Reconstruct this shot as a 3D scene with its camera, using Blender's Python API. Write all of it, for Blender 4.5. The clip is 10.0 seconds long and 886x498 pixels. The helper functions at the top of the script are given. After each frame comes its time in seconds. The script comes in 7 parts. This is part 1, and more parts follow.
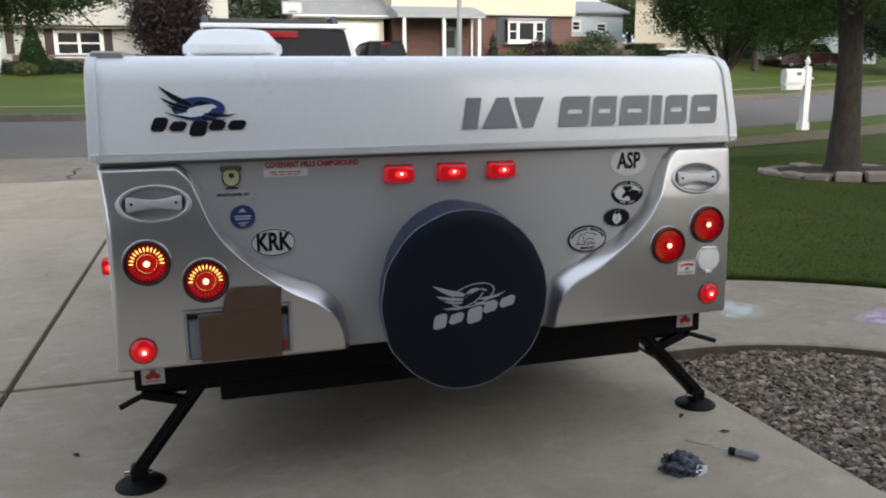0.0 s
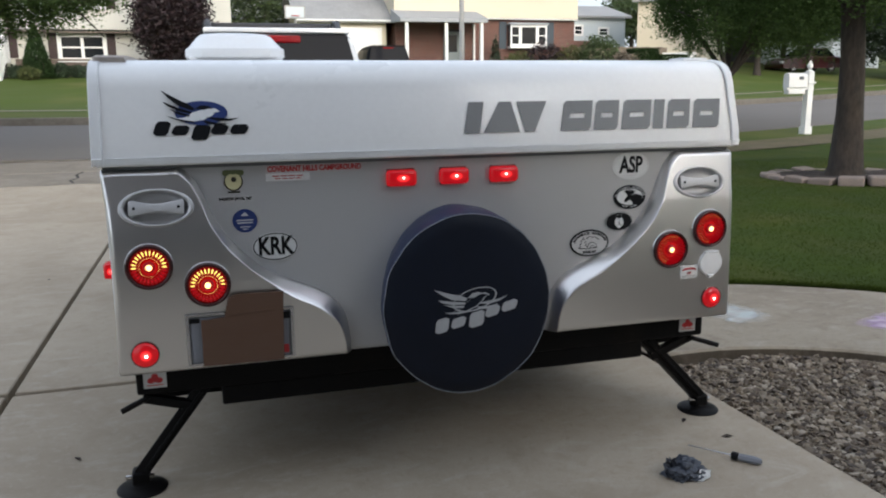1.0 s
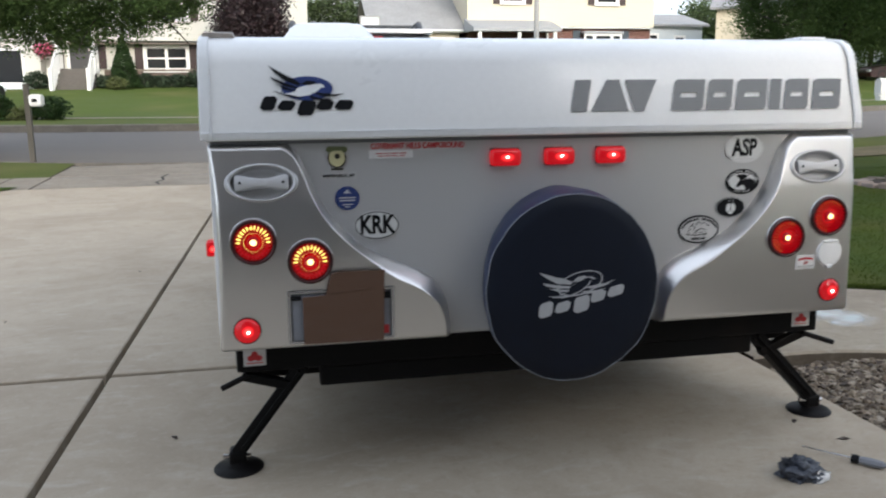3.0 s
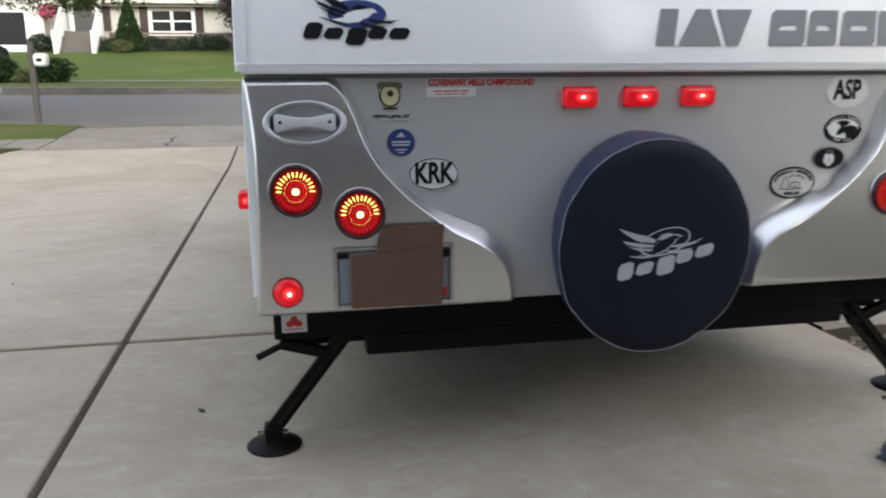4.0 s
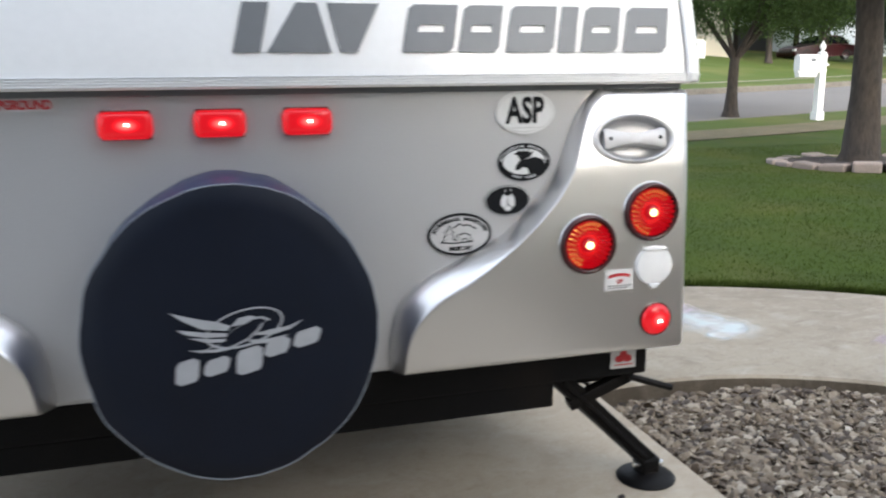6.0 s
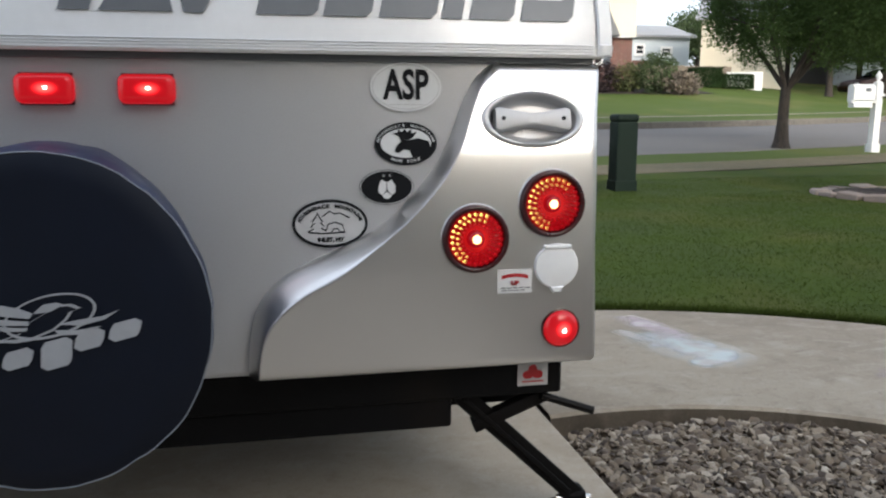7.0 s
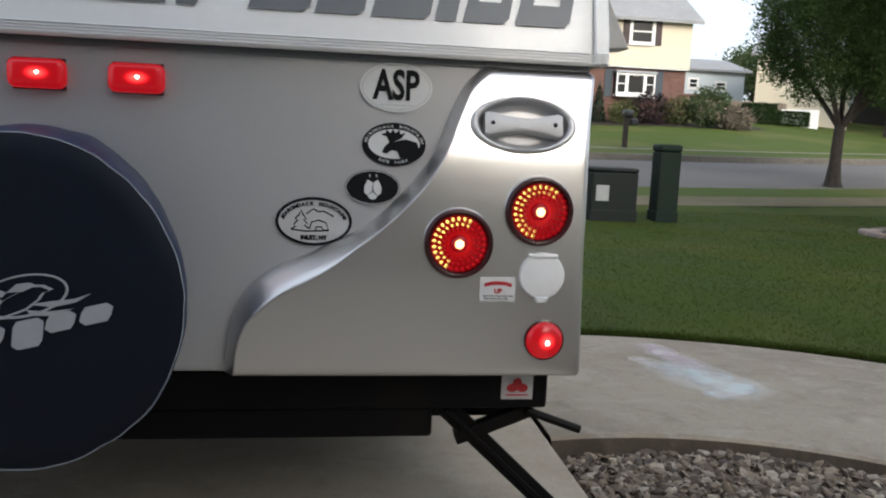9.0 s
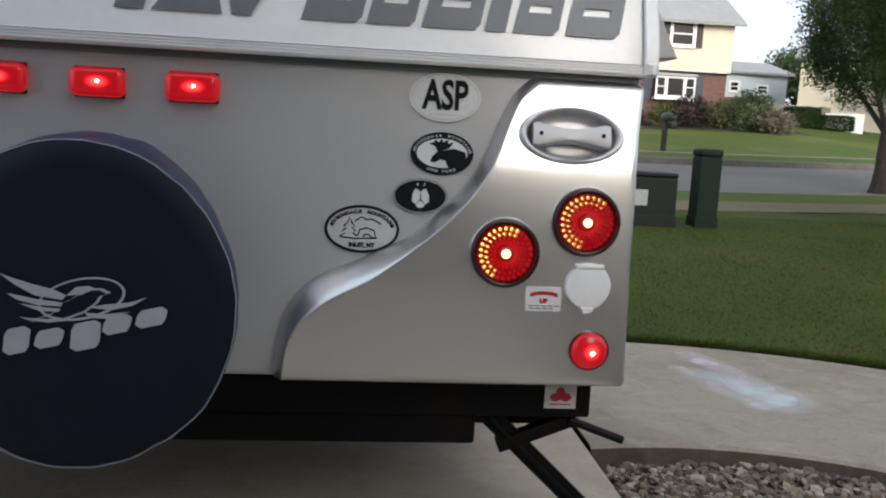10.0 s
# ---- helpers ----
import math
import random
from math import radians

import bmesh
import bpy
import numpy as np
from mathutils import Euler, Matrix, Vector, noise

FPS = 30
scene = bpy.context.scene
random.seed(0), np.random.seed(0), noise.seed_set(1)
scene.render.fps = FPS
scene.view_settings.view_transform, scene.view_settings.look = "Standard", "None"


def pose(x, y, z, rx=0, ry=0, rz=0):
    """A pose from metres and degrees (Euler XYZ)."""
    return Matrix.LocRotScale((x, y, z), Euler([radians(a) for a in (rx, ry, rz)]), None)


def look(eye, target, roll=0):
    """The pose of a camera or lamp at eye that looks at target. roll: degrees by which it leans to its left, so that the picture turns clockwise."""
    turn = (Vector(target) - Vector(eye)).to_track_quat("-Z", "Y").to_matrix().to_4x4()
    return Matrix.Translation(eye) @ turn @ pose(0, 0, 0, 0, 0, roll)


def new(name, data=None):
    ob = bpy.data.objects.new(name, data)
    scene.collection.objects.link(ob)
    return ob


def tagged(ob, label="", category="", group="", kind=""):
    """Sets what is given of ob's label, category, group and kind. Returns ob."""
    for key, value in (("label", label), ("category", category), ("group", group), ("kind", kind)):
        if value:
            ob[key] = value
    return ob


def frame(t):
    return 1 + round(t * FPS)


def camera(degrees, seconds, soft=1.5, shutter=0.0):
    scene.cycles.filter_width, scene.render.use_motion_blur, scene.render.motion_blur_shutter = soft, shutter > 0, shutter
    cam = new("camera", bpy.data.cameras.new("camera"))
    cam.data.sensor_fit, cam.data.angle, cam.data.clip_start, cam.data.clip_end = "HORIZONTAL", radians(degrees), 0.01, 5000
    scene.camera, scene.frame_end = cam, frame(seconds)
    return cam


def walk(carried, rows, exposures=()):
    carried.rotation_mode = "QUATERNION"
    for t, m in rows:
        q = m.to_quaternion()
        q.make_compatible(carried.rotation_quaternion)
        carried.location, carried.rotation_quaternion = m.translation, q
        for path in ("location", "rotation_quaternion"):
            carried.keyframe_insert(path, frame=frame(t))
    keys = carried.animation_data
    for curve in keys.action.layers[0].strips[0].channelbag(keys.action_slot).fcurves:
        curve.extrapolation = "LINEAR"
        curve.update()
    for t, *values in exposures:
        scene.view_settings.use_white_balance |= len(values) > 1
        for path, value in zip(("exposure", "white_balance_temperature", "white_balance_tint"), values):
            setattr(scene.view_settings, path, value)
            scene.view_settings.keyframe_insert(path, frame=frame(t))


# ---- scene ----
# The camper stands on a driveway that falls a little towards the street; the land beyond rises.
# The camper's own frame: x across its rear, y forwards, z up from the concrete; SLOPE takes it into the world.
SLOPE = pose(0, 0, 0, -0.6, 0, 0)
FALL = math.tan(radians(3.3))  # fall of the drive against the land's rise
RISE = math.tan(radians(2.7))  # rise of the land from the house to the far side of the street
cam = camera(58.3, 10.0, soft=2.05, shutter=0.5)
PATH = [
    (0, (-0.76, -2.469, 1.254), (-0.203, -0.588, 0.864), -0.7),
    (0.5, (-0.758, -2.468, 1.253), (-0.204, -0.585, 0.873), -1.0),
    (1, (-0.759, -2.468, 1.254), (-0.207, -0.584, 0.874), -0.7),
    (1.5, (-0.759, -2.466, 1.251), (-0.208, -0.581, 0.874), -0.9),
    (2, (-0.766, -2.467, 1.242), (-0.228, -0.581, 0.85), -1.1),
    (2.5, (-0.8, -2.435, 1.209), (-0.236, -0.555, 0.822), -0.0),
    (3, (-0.854, -2.392, 1.152), (-0.465, -0.462, 0.801), -0.7),
    (3.2, (-0.909, -2.338, 1.125), (-0.481, -0.421, 0.749), 0.6),
    (4.3, (-0.96, -1.999, 1.054), (-0.655, -0.07, 0.622), -1.7),
    (4.5, (-0.85, -1.946, 1.057), (-0.594, -0.008, 0.634), -2.3),
    (5, (-0.582, -1.823, 1.154), (-0.224, 0.077, 0.643), -0.8),
    (5.5, (-0.317, -1.71, 1.116), (0.205, 0.165, 0.655), -1.3),
    (5.7, (-0.187, -1.688, 1.093), (0.349, 0.191, 0.666), -0.9),
    (6.8, (0.347, -1.572, 0.97), (0.778, 0.35, 0.62), 0.0),
    (7, (0.399, -1.555, 0.944), (0.798, 0.378, 0.622), -0.0),
    (7.5, (0.466, -1.526, 0.915), (0.847, 0.419, 0.649), -0.6),
    (8, (0.488, -1.537, 0.896), (0.78, 0.423, 0.625), 1.7),
    (8.5, (0.512, -1.549, 0.899), (0.799, 0.411, 0.624), 1.3),
    (9, (0.52, -1.556, 0.903), (0.81, 0.405, 0.64), 2.4),
    (9.5, (0.513, -1.56, 0.909), (0.76, 0.408, 0.652), 2.7),
    (10, (0.495, -1.562, 0.918), (0.699, 0.41, 0.654), 2.9),
]
# exposure on the way: seconds, stops, kelvin, tint
EXPOSURES = [(0.0, 0.78, 5980, 8), (2.0, 0.83, 5980, 8), (3.0, 1.05, 5980, 8), (4.5, 1.54, 5980, 8), (5.0, 2.04, 5980, 8), (5.5, 1.94, 5980, 8), (7.0, 1.13, 5980, 8), (8.5, 0.85, 5980, 8), (10.0, 0.86, 5980, 8)]
walk(cam, [(t, SLOPE @ look(eye, target, roll)) for t, eye, target, roll in PATH], exposures=EXPOSURES)

# ---- world, sun, exposure ----
world = bpy.data.worlds.new("world")
scene.world = world
world.use_nodes = True
wn = world.node_tree
sky = wn.nodes.new("ShaderNodeTexSky")
sky.sky_type, sky.sun_disc = "NISHITA", False
SUN_AZ, SUN_UP = 171, 24  # clockwise from +y, and above the horizon
sky.sun_elevation, sky.sun_rotation = radians(SUN_UP), radians(SUN_AZ)
sky.air_density, sky.dust_density, sky.ozone_density = 1.0, 7.0, 1.5
veil = wn.nodes.new("ShaderNodeMix")  # thin high cloud over the whole sky
veil.data_type = "RGBA"
veil.inputs[0].default_value = 0.5
veil.inputs[7].default_value = (6.4, 6.5, 6.7, 1)
wn.links.new(sky.outputs[0], veil.inputs[6])
wn.links.new(veil.outputs[2], wn.nodes["Background"].inputs[0])
wn.nodes["Background"].inputs[1].default_value = 0.15
sun = new("sun", bpy.data.lights.new("sun", "SUN"))
sun.data.energy, sun.data.angle, sun.data.color = 0.85, radians(40), (1.0, 0.96, 0.90)
sun.matrix_world = look((30 * math.sin(radians(SUN_AZ)), 30 * math.cos(radians(SUN_AZ)), 30 * math.tan(radians(SUN_UP))), (0, 0, 0))


# ---- materials ----
def nodes_of(name):
    m = bpy.data.materials.new(name)
    m.use_nodes = True
    nt = m.node_tree
    return m, nt, nt.nodes["Principled BSDF"]


def surface(name, base, rough=0.6, metal=0.0, vary=0.15, scale=1.5, fine=40.0, bump=0.1, stain=None, amount=0.0, coat=0.0, island=0.0, obj=0.0, stretch=(1, 1, 1), rvary=0.15, spec=0.5):
    """A surface with variation at two scales, a stain colour and fine relief."""
    m, nt, p = nodes_of(name)
    L = nt.links.new
    tc = nt.nodes.new("ShaderNodeTexCoord")
    mp = nt.nodes.new("ShaderNodeMapping")
    mp.inputs["Scale"].default_value = stretch
    L(tc.outputs["Object"], mp.inputs[0])
    big, small = nt.nodes.new("ShaderNodeTexNoise"), nt.nodes.new("ShaderNodeTexNoise")
    for n, s, d in ((big, scale, 5.0), (small, fine, 4.0)):
        n.inputs["Scale"].default_value, n.inputs["Detail"].default_value = s, d
        L(mp.outputs[0], n.inputs["Vector"])
    add = nt.nodes.new("ShaderNodeMath")
    add.operation = "ADD"
    L(big.outputs[0], add.inputs[0]), L(small.outputs[0], add.inputs[1])
    val = nt.nodes.new("ShaderNodeMapRange")
    val.inputs["From Min"].default_value, val.inputs["From Max"].default_value = 0.6, 1.4
    val.inputs["To Min"].default_value, val.inputs["To Max"].default_value = 1 - vary, 1 + vary
    L(add.outputs[0], val.inputs[0])
    hsv = nt.nodes.new("ShaderNodeHueSaturation")
    hsv.inputs["Color"].default_value = (*base, 1)
    out = val.outputs[0]
    for flag, node, sock in ((island, "ShaderNodeNewGeometry", "Random Per Island"), (obj, "ShaderNodeObjectInfo", "Random")):
        if flag:
            src, mr, mul = nt.nodes.new(node), nt.nodes.new("ShaderNodeMapRange"), nt.nodes.new("ShaderNodeMath")
            mr.inputs["To Min"].default_value, mr.inputs["To Max"].default_value = 1 - flag, 1 + flag
            mul.operation = "MULTIPLY"
            L(src.outputs[sock], mr.inputs[0]), L(out, mul.inputs[0]), L(mr.outputs[0], mul.inputs[1])
            out = mul.outputs[0]
    L(out, hsv.inputs["Value"])
    col = hsv.outputs[0]
    if stain:
        st, ramp, mix = nt.nodes.new("ShaderNodeTexNoise"), nt.nodes.new("ShaderNodeMapRange"), nt.nodes.new("ShaderNodeMix")
        st.inputs["Scale"].default_value, st.inputs["Detail"].default_value = scale * 0.6, 7.0
        L(mp.outputs[0], st.inputs["Vector"])
        ramp.inputs["From Min"].default_value, ramp.inputs["From Max"].default_value, ramp.inputs["To Max"].default_value = 0.48, 0.72, amount
        L(st.outputs[0], ramp.inputs[0])
        mix.data_type = "RGBA"
        L(ramp.outputs[0], mix.inputs[0]), L(col, mix.inputs[6])
        mix.inputs[7].default_value = (*stain, 1)
        col = mix.outputs[2]
    L(col, p.inputs["Base Color"])
    rr = nt.nodes.new("ShaderNodeMapRange")
    rr.inputs["From Min"].default_value, rr.inputs["From Max"].default_value = 0.3, 0.7
    rr.inputs["To Min"].default_value, rr.inputs["To Max"].default_value = max(0.02, rough * (1 - rvary)), min(1, rough * (1 + rvary))
    L(big.outputs[0], rr.inputs[0]), L(rr.outputs[0], p.inputs["Roughness"])
    p.inputs["Metallic"].default_value = metal
    p.inputs["Specular IOR Level"].default_value = spec
    p.inputs["Coat Weight"].default_value = coat
    p.inputs["Coat Roughness"].default_value = 0.08
    if bump:
        b = nt.nodes.new("ShaderNodeBump")
        b.inputs["Strength"].default_value, b.inputs["Distance"].default_value = bump, 0.01
        L(small.outputs[0], b.inputs["Height"]), L(b.outputs[0], p.inputs["Normal"])
    return m


def courses(m, height, dirz=True, depth=0.012, width=0.0, mortar=None):
    """Adds horizontal laps (siding, shingles) or brick courses to a surface as relief."""
    nt = m.node_tree
    p = nt.nodes["Principled BSDF"]
    tc = nt.nodes.new("ShaderNodeTexCoord")
    L = nt.links.new
    if width:
        sep, comb, sm = nt.nodes.new("ShaderNodeSeparateXYZ"), nt.nodes.new("ShaderNodeCombineXYZ"), nt.nodes.new("ShaderNodeMath")
        sm.operation = "ADD"
        L(tc.outputs["Object"], sep.inputs[0]), L(sep.outputs[0], sm.inputs[0]), L(sep.outputs[1], sm.inputs[1])
        L(sm.outputs[0], comb.inputs[0]), L(sep.outputs[2], comb.inputs[1])
        br = nt.nodes.new("ShaderNodeTexBrick")
        br.inputs["Scale"].default_value, br.inputs["Brick Width"].default_value, br.inputs["Row Height"].default_value = 1.0, width, height
        br.inputs["Mortar Size"].default_value = 0.008
        L(comb.outputs[0], br.inputs["Vector"])
        base = p.inputs["Base Color"].links[0].from_socket
        br.inputs["Mortar"].default_value = (*mortar, 1)
        L(base, br.inputs["Color1"])
        dark = nt.nodes.new("ShaderNodeMix")
        dark.data_type, dark.blend_type = "RGBA", "MULTIPLY"
        dark.inputs[0].default_value = 1.0
        dark.inputs[7].default_value = (0.62, 0.6, 0.6, 1)
        L(base, dark.inputs[6]), L(dark.outputs[2], br.inputs["Color2"]), L(br.outputs["Color"], p.inputs["Base Color"])
        h = br.outputs["Fac"]
        inv = True
    else:
        sep, mul, fr = nt.nodes.new("ShaderNodeSeparateXYZ"), nt.nodes.new("ShaderNodeMath"), nt.nodes.new("ShaderNodeMath")
        mul.operation, fr.operation = "DIVIDE", "FRACT"
        mul.inputs[1].default_value = height
        L(tc.outputs["Object"], sep.inputs[0]), L(sep.outputs[2], mul.inputs[0]), L(mul.outputs[0], fr.inputs[0])
        h, inv = fr.outputs[0], True
    b = nt.nodes.new("ShaderNodeBump")
    b.inputs["Strength"].default_value, b.inputs["Distance"].default_value, b.invert = 1.0, depth, inv
    L(h, b.inputs["Height"]), L(b.outputs[0], p.inputs["Normal"])
    return m


def glow(name, base, emit, strength, rough=0.2):
    m, nt, p = nodes_of(name)
    p.inputs["Base Color"].default_value = (*base, 1)
    p.inputs["Roughness"].default_value = rough
    p.inputs["Emission Color"].default_value = (*emit, 1)
    p.inputs["Emission Strength"].default_value = strength
    return m



def soft_glow(name, base, edge, core, low, high, reach=0.5, rough=0.25):
    """A lens lit by a bulb behind its middle: the light falls off towards the rim."""
    m, nt, p = nodes_of(name)
    L = nt.links.new
    p.inputs["Base Color"].default_value = (*base, 1)
    p.inputs["Roughness"].default_value = rough
    tc, sub_, ln = nt.nodes.new("ShaderNodeTexCoord"), nt.nodes.new("ShaderNodeVectorMath"), nt.nodes.new("ShaderNodeVectorMath")
    flat = nt.nodes.new("ShaderNodeVectorMath")
    sub_.operation, flat.operation, ln.operation = "SUBTRACT", "MULTIPLY", "LENGTH"
    sub_.inputs[1].default_value, flat.inputs[1].default_value = (0.53, 0.5, 0.5), (1, 0, 1)
    L(tc.outputs["Generated"], sub_.inputs[0]), L(sub_.outputs[0], flat.inputs[0]), L(flat.outputs[0], ln.inputs[0])
    ramp = nt.nodes.new("ShaderNodeMapRange")
    ramp.interpolation_type = "SMOOTHERSTEP"
    ramp.inputs["From Min"].default_value, ramp.inputs["From Max"].default_value = 0.0, reach
    ramp.inputs["To Min"].default_value, ramp.inputs["To Max"].default_value = 1.0, 0.0
    L(ln.outputs["Value"], ramp.inputs[0])
    pw, st, mix = nt.nodes.new("ShaderNodeMath"), nt.nodes.new("ShaderNodeMapRange"), nt.nodes.new("ShaderNodeMix")
    pw.operation = "POWER"
    pw.inputs[1].default_value = 2.2
    L(ramp.outputs[0], pw.inputs[0])
    st.inputs["To Min"].default_value, st.inputs["To Max"].default_value = low, high
    L(pw.outputs[0], st.inputs[0])
    mix.data_type = "RGBA"
    mix.inputs[6].default_value, mix.inputs[7].default_value = (*edge, 1), (*core, 1)
    L(pw.outputs[0], mix.inputs[0])
    L(mix.outputs[2], p.inputs["Emission Color"]), L(st.outputs[0], p.inputs["Emission Strength"])
    return m



def sheer(m, amount):
    """Thin leaves: part of the light passes through them."""
    nt = m.node_tree
    p = nt.nodes["Principled BSDF"]
    tr, mix = nt.nodes.new("ShaderNodeBsdfTranslucent"), nt.nodes.new("ShaderNodeMixShader")
    nt.links.new(p.inputs["Base Color"].links[0].from_socket, tr.inputs["Color"])
    mix.inputs[0].default_value = amount
    nt.links.new(p.outputs[0], mix.inputs[1]), nt.links.new(tr.outputs[0], mix.inputs[2])
    nt.links.new(mix.outputs[0], nt.nodes["Material Output"].inputs[0])
    return m


def mottled(name, base, dark, pale, rough=0.85, bump=0.05):
    """Weathered concrete: broad dirt, blotches a hand wide, pale scuffs and grains."""
    m, nt, p = nodes_of(name)
    L = nt.links.new
    tc = nt.nodes.new("ShaderNodeTexCoord")

    def blot(scale, detail, lo, hi, amount, warp=0.0, stretch=(1, 1, 1)):
        mp, n, r = nt.nodes.new("ShaderNodeMapping"), nt.nodes.new("ShaderNodeTexNoise"), nt.nodes.new("ShaderNodeMapRange")
        mp.inputs["Scale"].default_value = stretch
        n.inputs["Scale"].default_value, n.inputs["Detail"].default_value, n.inputs["Distortion"].default_value = scale, detail, warp
        n.inputs["Roughness"].default_value = 0.62
        r.inputs["From Min"].default_value, r.inputs["From Max"].default_value, r.inputs["To Max"].default_value = lo, hi, amount
        L(tc.outputs["Object"], mp.inputs[0]), L(mp.outputs[0], n.inputs["Vector"]), L(n.outputs[0], r.inputs[0])
        return n.outputs[0], r.outputs[0]

    def over(col, fac, tint):
        mix = nt.nodes.new("ShaderNodeMix")
        mix.data_type = "RGBA"
        L(fac, mix.inputs[0])
        if isinstance(col, tuple):
            mix.inputs[6].default_value = (*col, 1)
        else:
            L(col, mix.inputs[6])
        mix.inputs[7].default_value = (*tint, 1)
        return mix.outputs[2]
    col = over(base, blot(0.9, 8, 0.42, 0.66, 0.8, 0.8)[1], dark)
    col = over(col, blot(7.0, 6, 0.52, 0.72, 0.55, 0.4)[1], dark)
    col = over(col, blot(4.0, 7, 0.52, 0.74, 0.6, 1.2, (1, 2.2, 1))[1], pale)
    col = over(col, blot(28.0, 5, 0.54, 0.70, 0.45, 0.6)[1], dark)
    col = over(col, blot(45.0, 4, 0.56, 0.72, 0.35)[1], pale)
    grain, fac = blot(150, 3, 0.5, 0.75, 0.5)
    col = over(col, fac, dark)
    L(col, p.inputs["Base Color"])
    p.inputs["Roughness"].default_value = rough
    p.inputs["Specular IOR Level"].default_value = 0.3
    b = nt.nodes.new("ShaderNodeBump")
    b.inputs["Strength"].default_value, b.inputs["Distance"].default_value = bump, 0.01
    L(grain, b.inputs["Height"]), L(b.outputs[0], p.inputs["Normal"])
    return m


def pebble(name):
    """River stones, each of its own colour from dark brown through tan and grey to near white."""
    m = surface(name, (0.2, 0.2, 0.2), 0.75, vary=0.2, scale=25, fine=160, bump=0.15)
    nt = m.node_tree
    geo, ramp = nt.nodes.new("ShaderNodeNewGeometry"), nt.nodes.new("ShaderNodeValToRGB")
    stops = ((0.0, (0.035, 0.024, 0.017)), (0.2, (0.060, 0.042, 0.028)), (0.45, (0.115, 0.086, 0.057)), (0.7, (0.175, 0.138, 0.097)), (0.9, (0.25, 0.21, 0.16)), (1.0, (0.35, 0.31, 0.25)))
    while len(ramp.color_ramp.elements) < len(stops):
        ramp.color_ramp.elements.new(0.5)
    for e, (at, c) in zip(ramp.color_ramp.elements, stops):
        e.position, e.color = at, (*c, 1)
    nt.links.new(geo.outputs["Random Per Island"], ramp.inputs[0])
    hsv = [n for n in nt.nodes if n.bl_idname == "ShaderNodeHueSaturation"][0]
    nt.links.new(ramp.outputs[0], hsv.inputs["Color"])
    return m


def chalk_dust(name, one, two):
    """Rubbed chalk: thin where the smear ends, streaky, from one colour into another."""
    m, nt, p = nodes_of(name)
    L = nt.links.new
    tc = nt.nodes.new("ShaderNodeTexCoord")
    mix, n1, mp = nt.nodes.new("ShaderNodeMix"), nt.nodes.new("ShaderNodeTexNoise"), nt.nodes.new("ShaderNodeMapping")
    mix.data_type = "RGBA"
    mix.inputs[6].default_value, mix.inputs[7].default_value = (*one, 1), (*two, 1)
    n1.inputs["Scale"].default_value, n1.inputs["Detail"].default_value = 9.0, 6.0
    mp.inputs["Rotation"].default_value, mp.inputs["Scale"].default_value = (0, 0, radians(62)), (0.8, 1.1, 1)
    L(tc.outputs["Object"], mp.inputs[0]), L(mp.outputs[0], n1.inputs["Vector"])
    pick = nt.nodes.new("ShaderNodeMapRange")
    pick.inputs["From Min"].default_value, pick.inputs["From Max"].default_value = 0.42, 0.6
    L(n1.outputs[0], pick.inputs[0]), L(pick.outputs[0], mix.inputs[0])
    L(mix.outputs[2], p.inputs["Base Color"])
    p.inputs["Roughness"].default_value = 0.95
    at = nt.nodes.new("ShaderNodeAttribute")
    at.attribute_name = "dust"
    mul, gain = nt.nodes.new("ShaderNodeMath"), nt.nodes.new("ShaderNodeMapRange")
    mul.operation = "MULTIPLY"
    gain.inputs["From Min"].default_value, gain.inputs["From Max"].default_value, gain.inputs["To Min"].default_value = 0.30, 0.58, 0.5
    L(n1.outputs[0], gain.inputs[0]), L(at.outputs["Fac"], mul.inputs[0]), L(gain.outputs[0], mul.inputs[1])
    L(mul.outputs[0], p.inputs["Alpha"])
    return m


M = {}
M["roof_white"] = surface("white_gelcoat", (0.815, 0.818, 0.815), 0.30, vary=0.03, scale=2, fine=60, bump=0.015, stain=(0.70, 0.69, 0.66), amount=0.2, coat=0.3)
M["trim_white"] = surface("white_trim", (0.74, 0.75, 0.76), 0.35, vary=0.04, scale=6, bump=0.01)
M["skin"] = surface("grey_aluminium_skin", (0.490, 0.493, 0.500), 0.36, 0.3, vary=0.05, scale=1.2, fine=260, bump=0.03, stain=(0.42, 0.415, 0.405), amount=0.35)
M["silver"] = surface("silver_painted_plastic", (0.715, 0.705, 0.695), 0.31, 0.95, vary=0.0, scale=3, fine=300, bump=0.0, rvary=0.0)
M["rim_silver"] = surface("satin_silver_rim", (0.54, 0.54, 0.545), 0.45, 0.5, vary=0.03, bump=0.0)
M["silver_light"] = surface("light_silver_grip", (0.48, 0.48, 0.485), 0.5, 0.2, vary=0.04, bump=0.01)
M["black_steel"] = surface("black_painted_steel", (0.0035, 0.0035, 0.004), 0.5, 0.0, vary=0.3, scale=8, fine=90, bump=0.08, stain=(0.02, 0.014, 0.010), amount=0.3, spec=0.12)
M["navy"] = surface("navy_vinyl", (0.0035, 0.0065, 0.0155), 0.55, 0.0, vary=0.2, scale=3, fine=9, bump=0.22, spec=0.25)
# lighter, bluer navy for the side of the wheel cover
M["navy_side"] = surface("navy_vinyl_lighter", (0.020, 0.030, 0.070), 0.45, 0.0, vary=0.2, scale=5, fine=12, bump=0.25)
M["piping"] = surface("pale_piping", (0.28, 0.31, 0.35), 0.5, vary=0.1, bump=0.02)
M["print_pale"] = surface("pale_grey_print", (0.40, 0.41, 0.43), 0.55, vary=0.08, scale=30, bump=0.0)
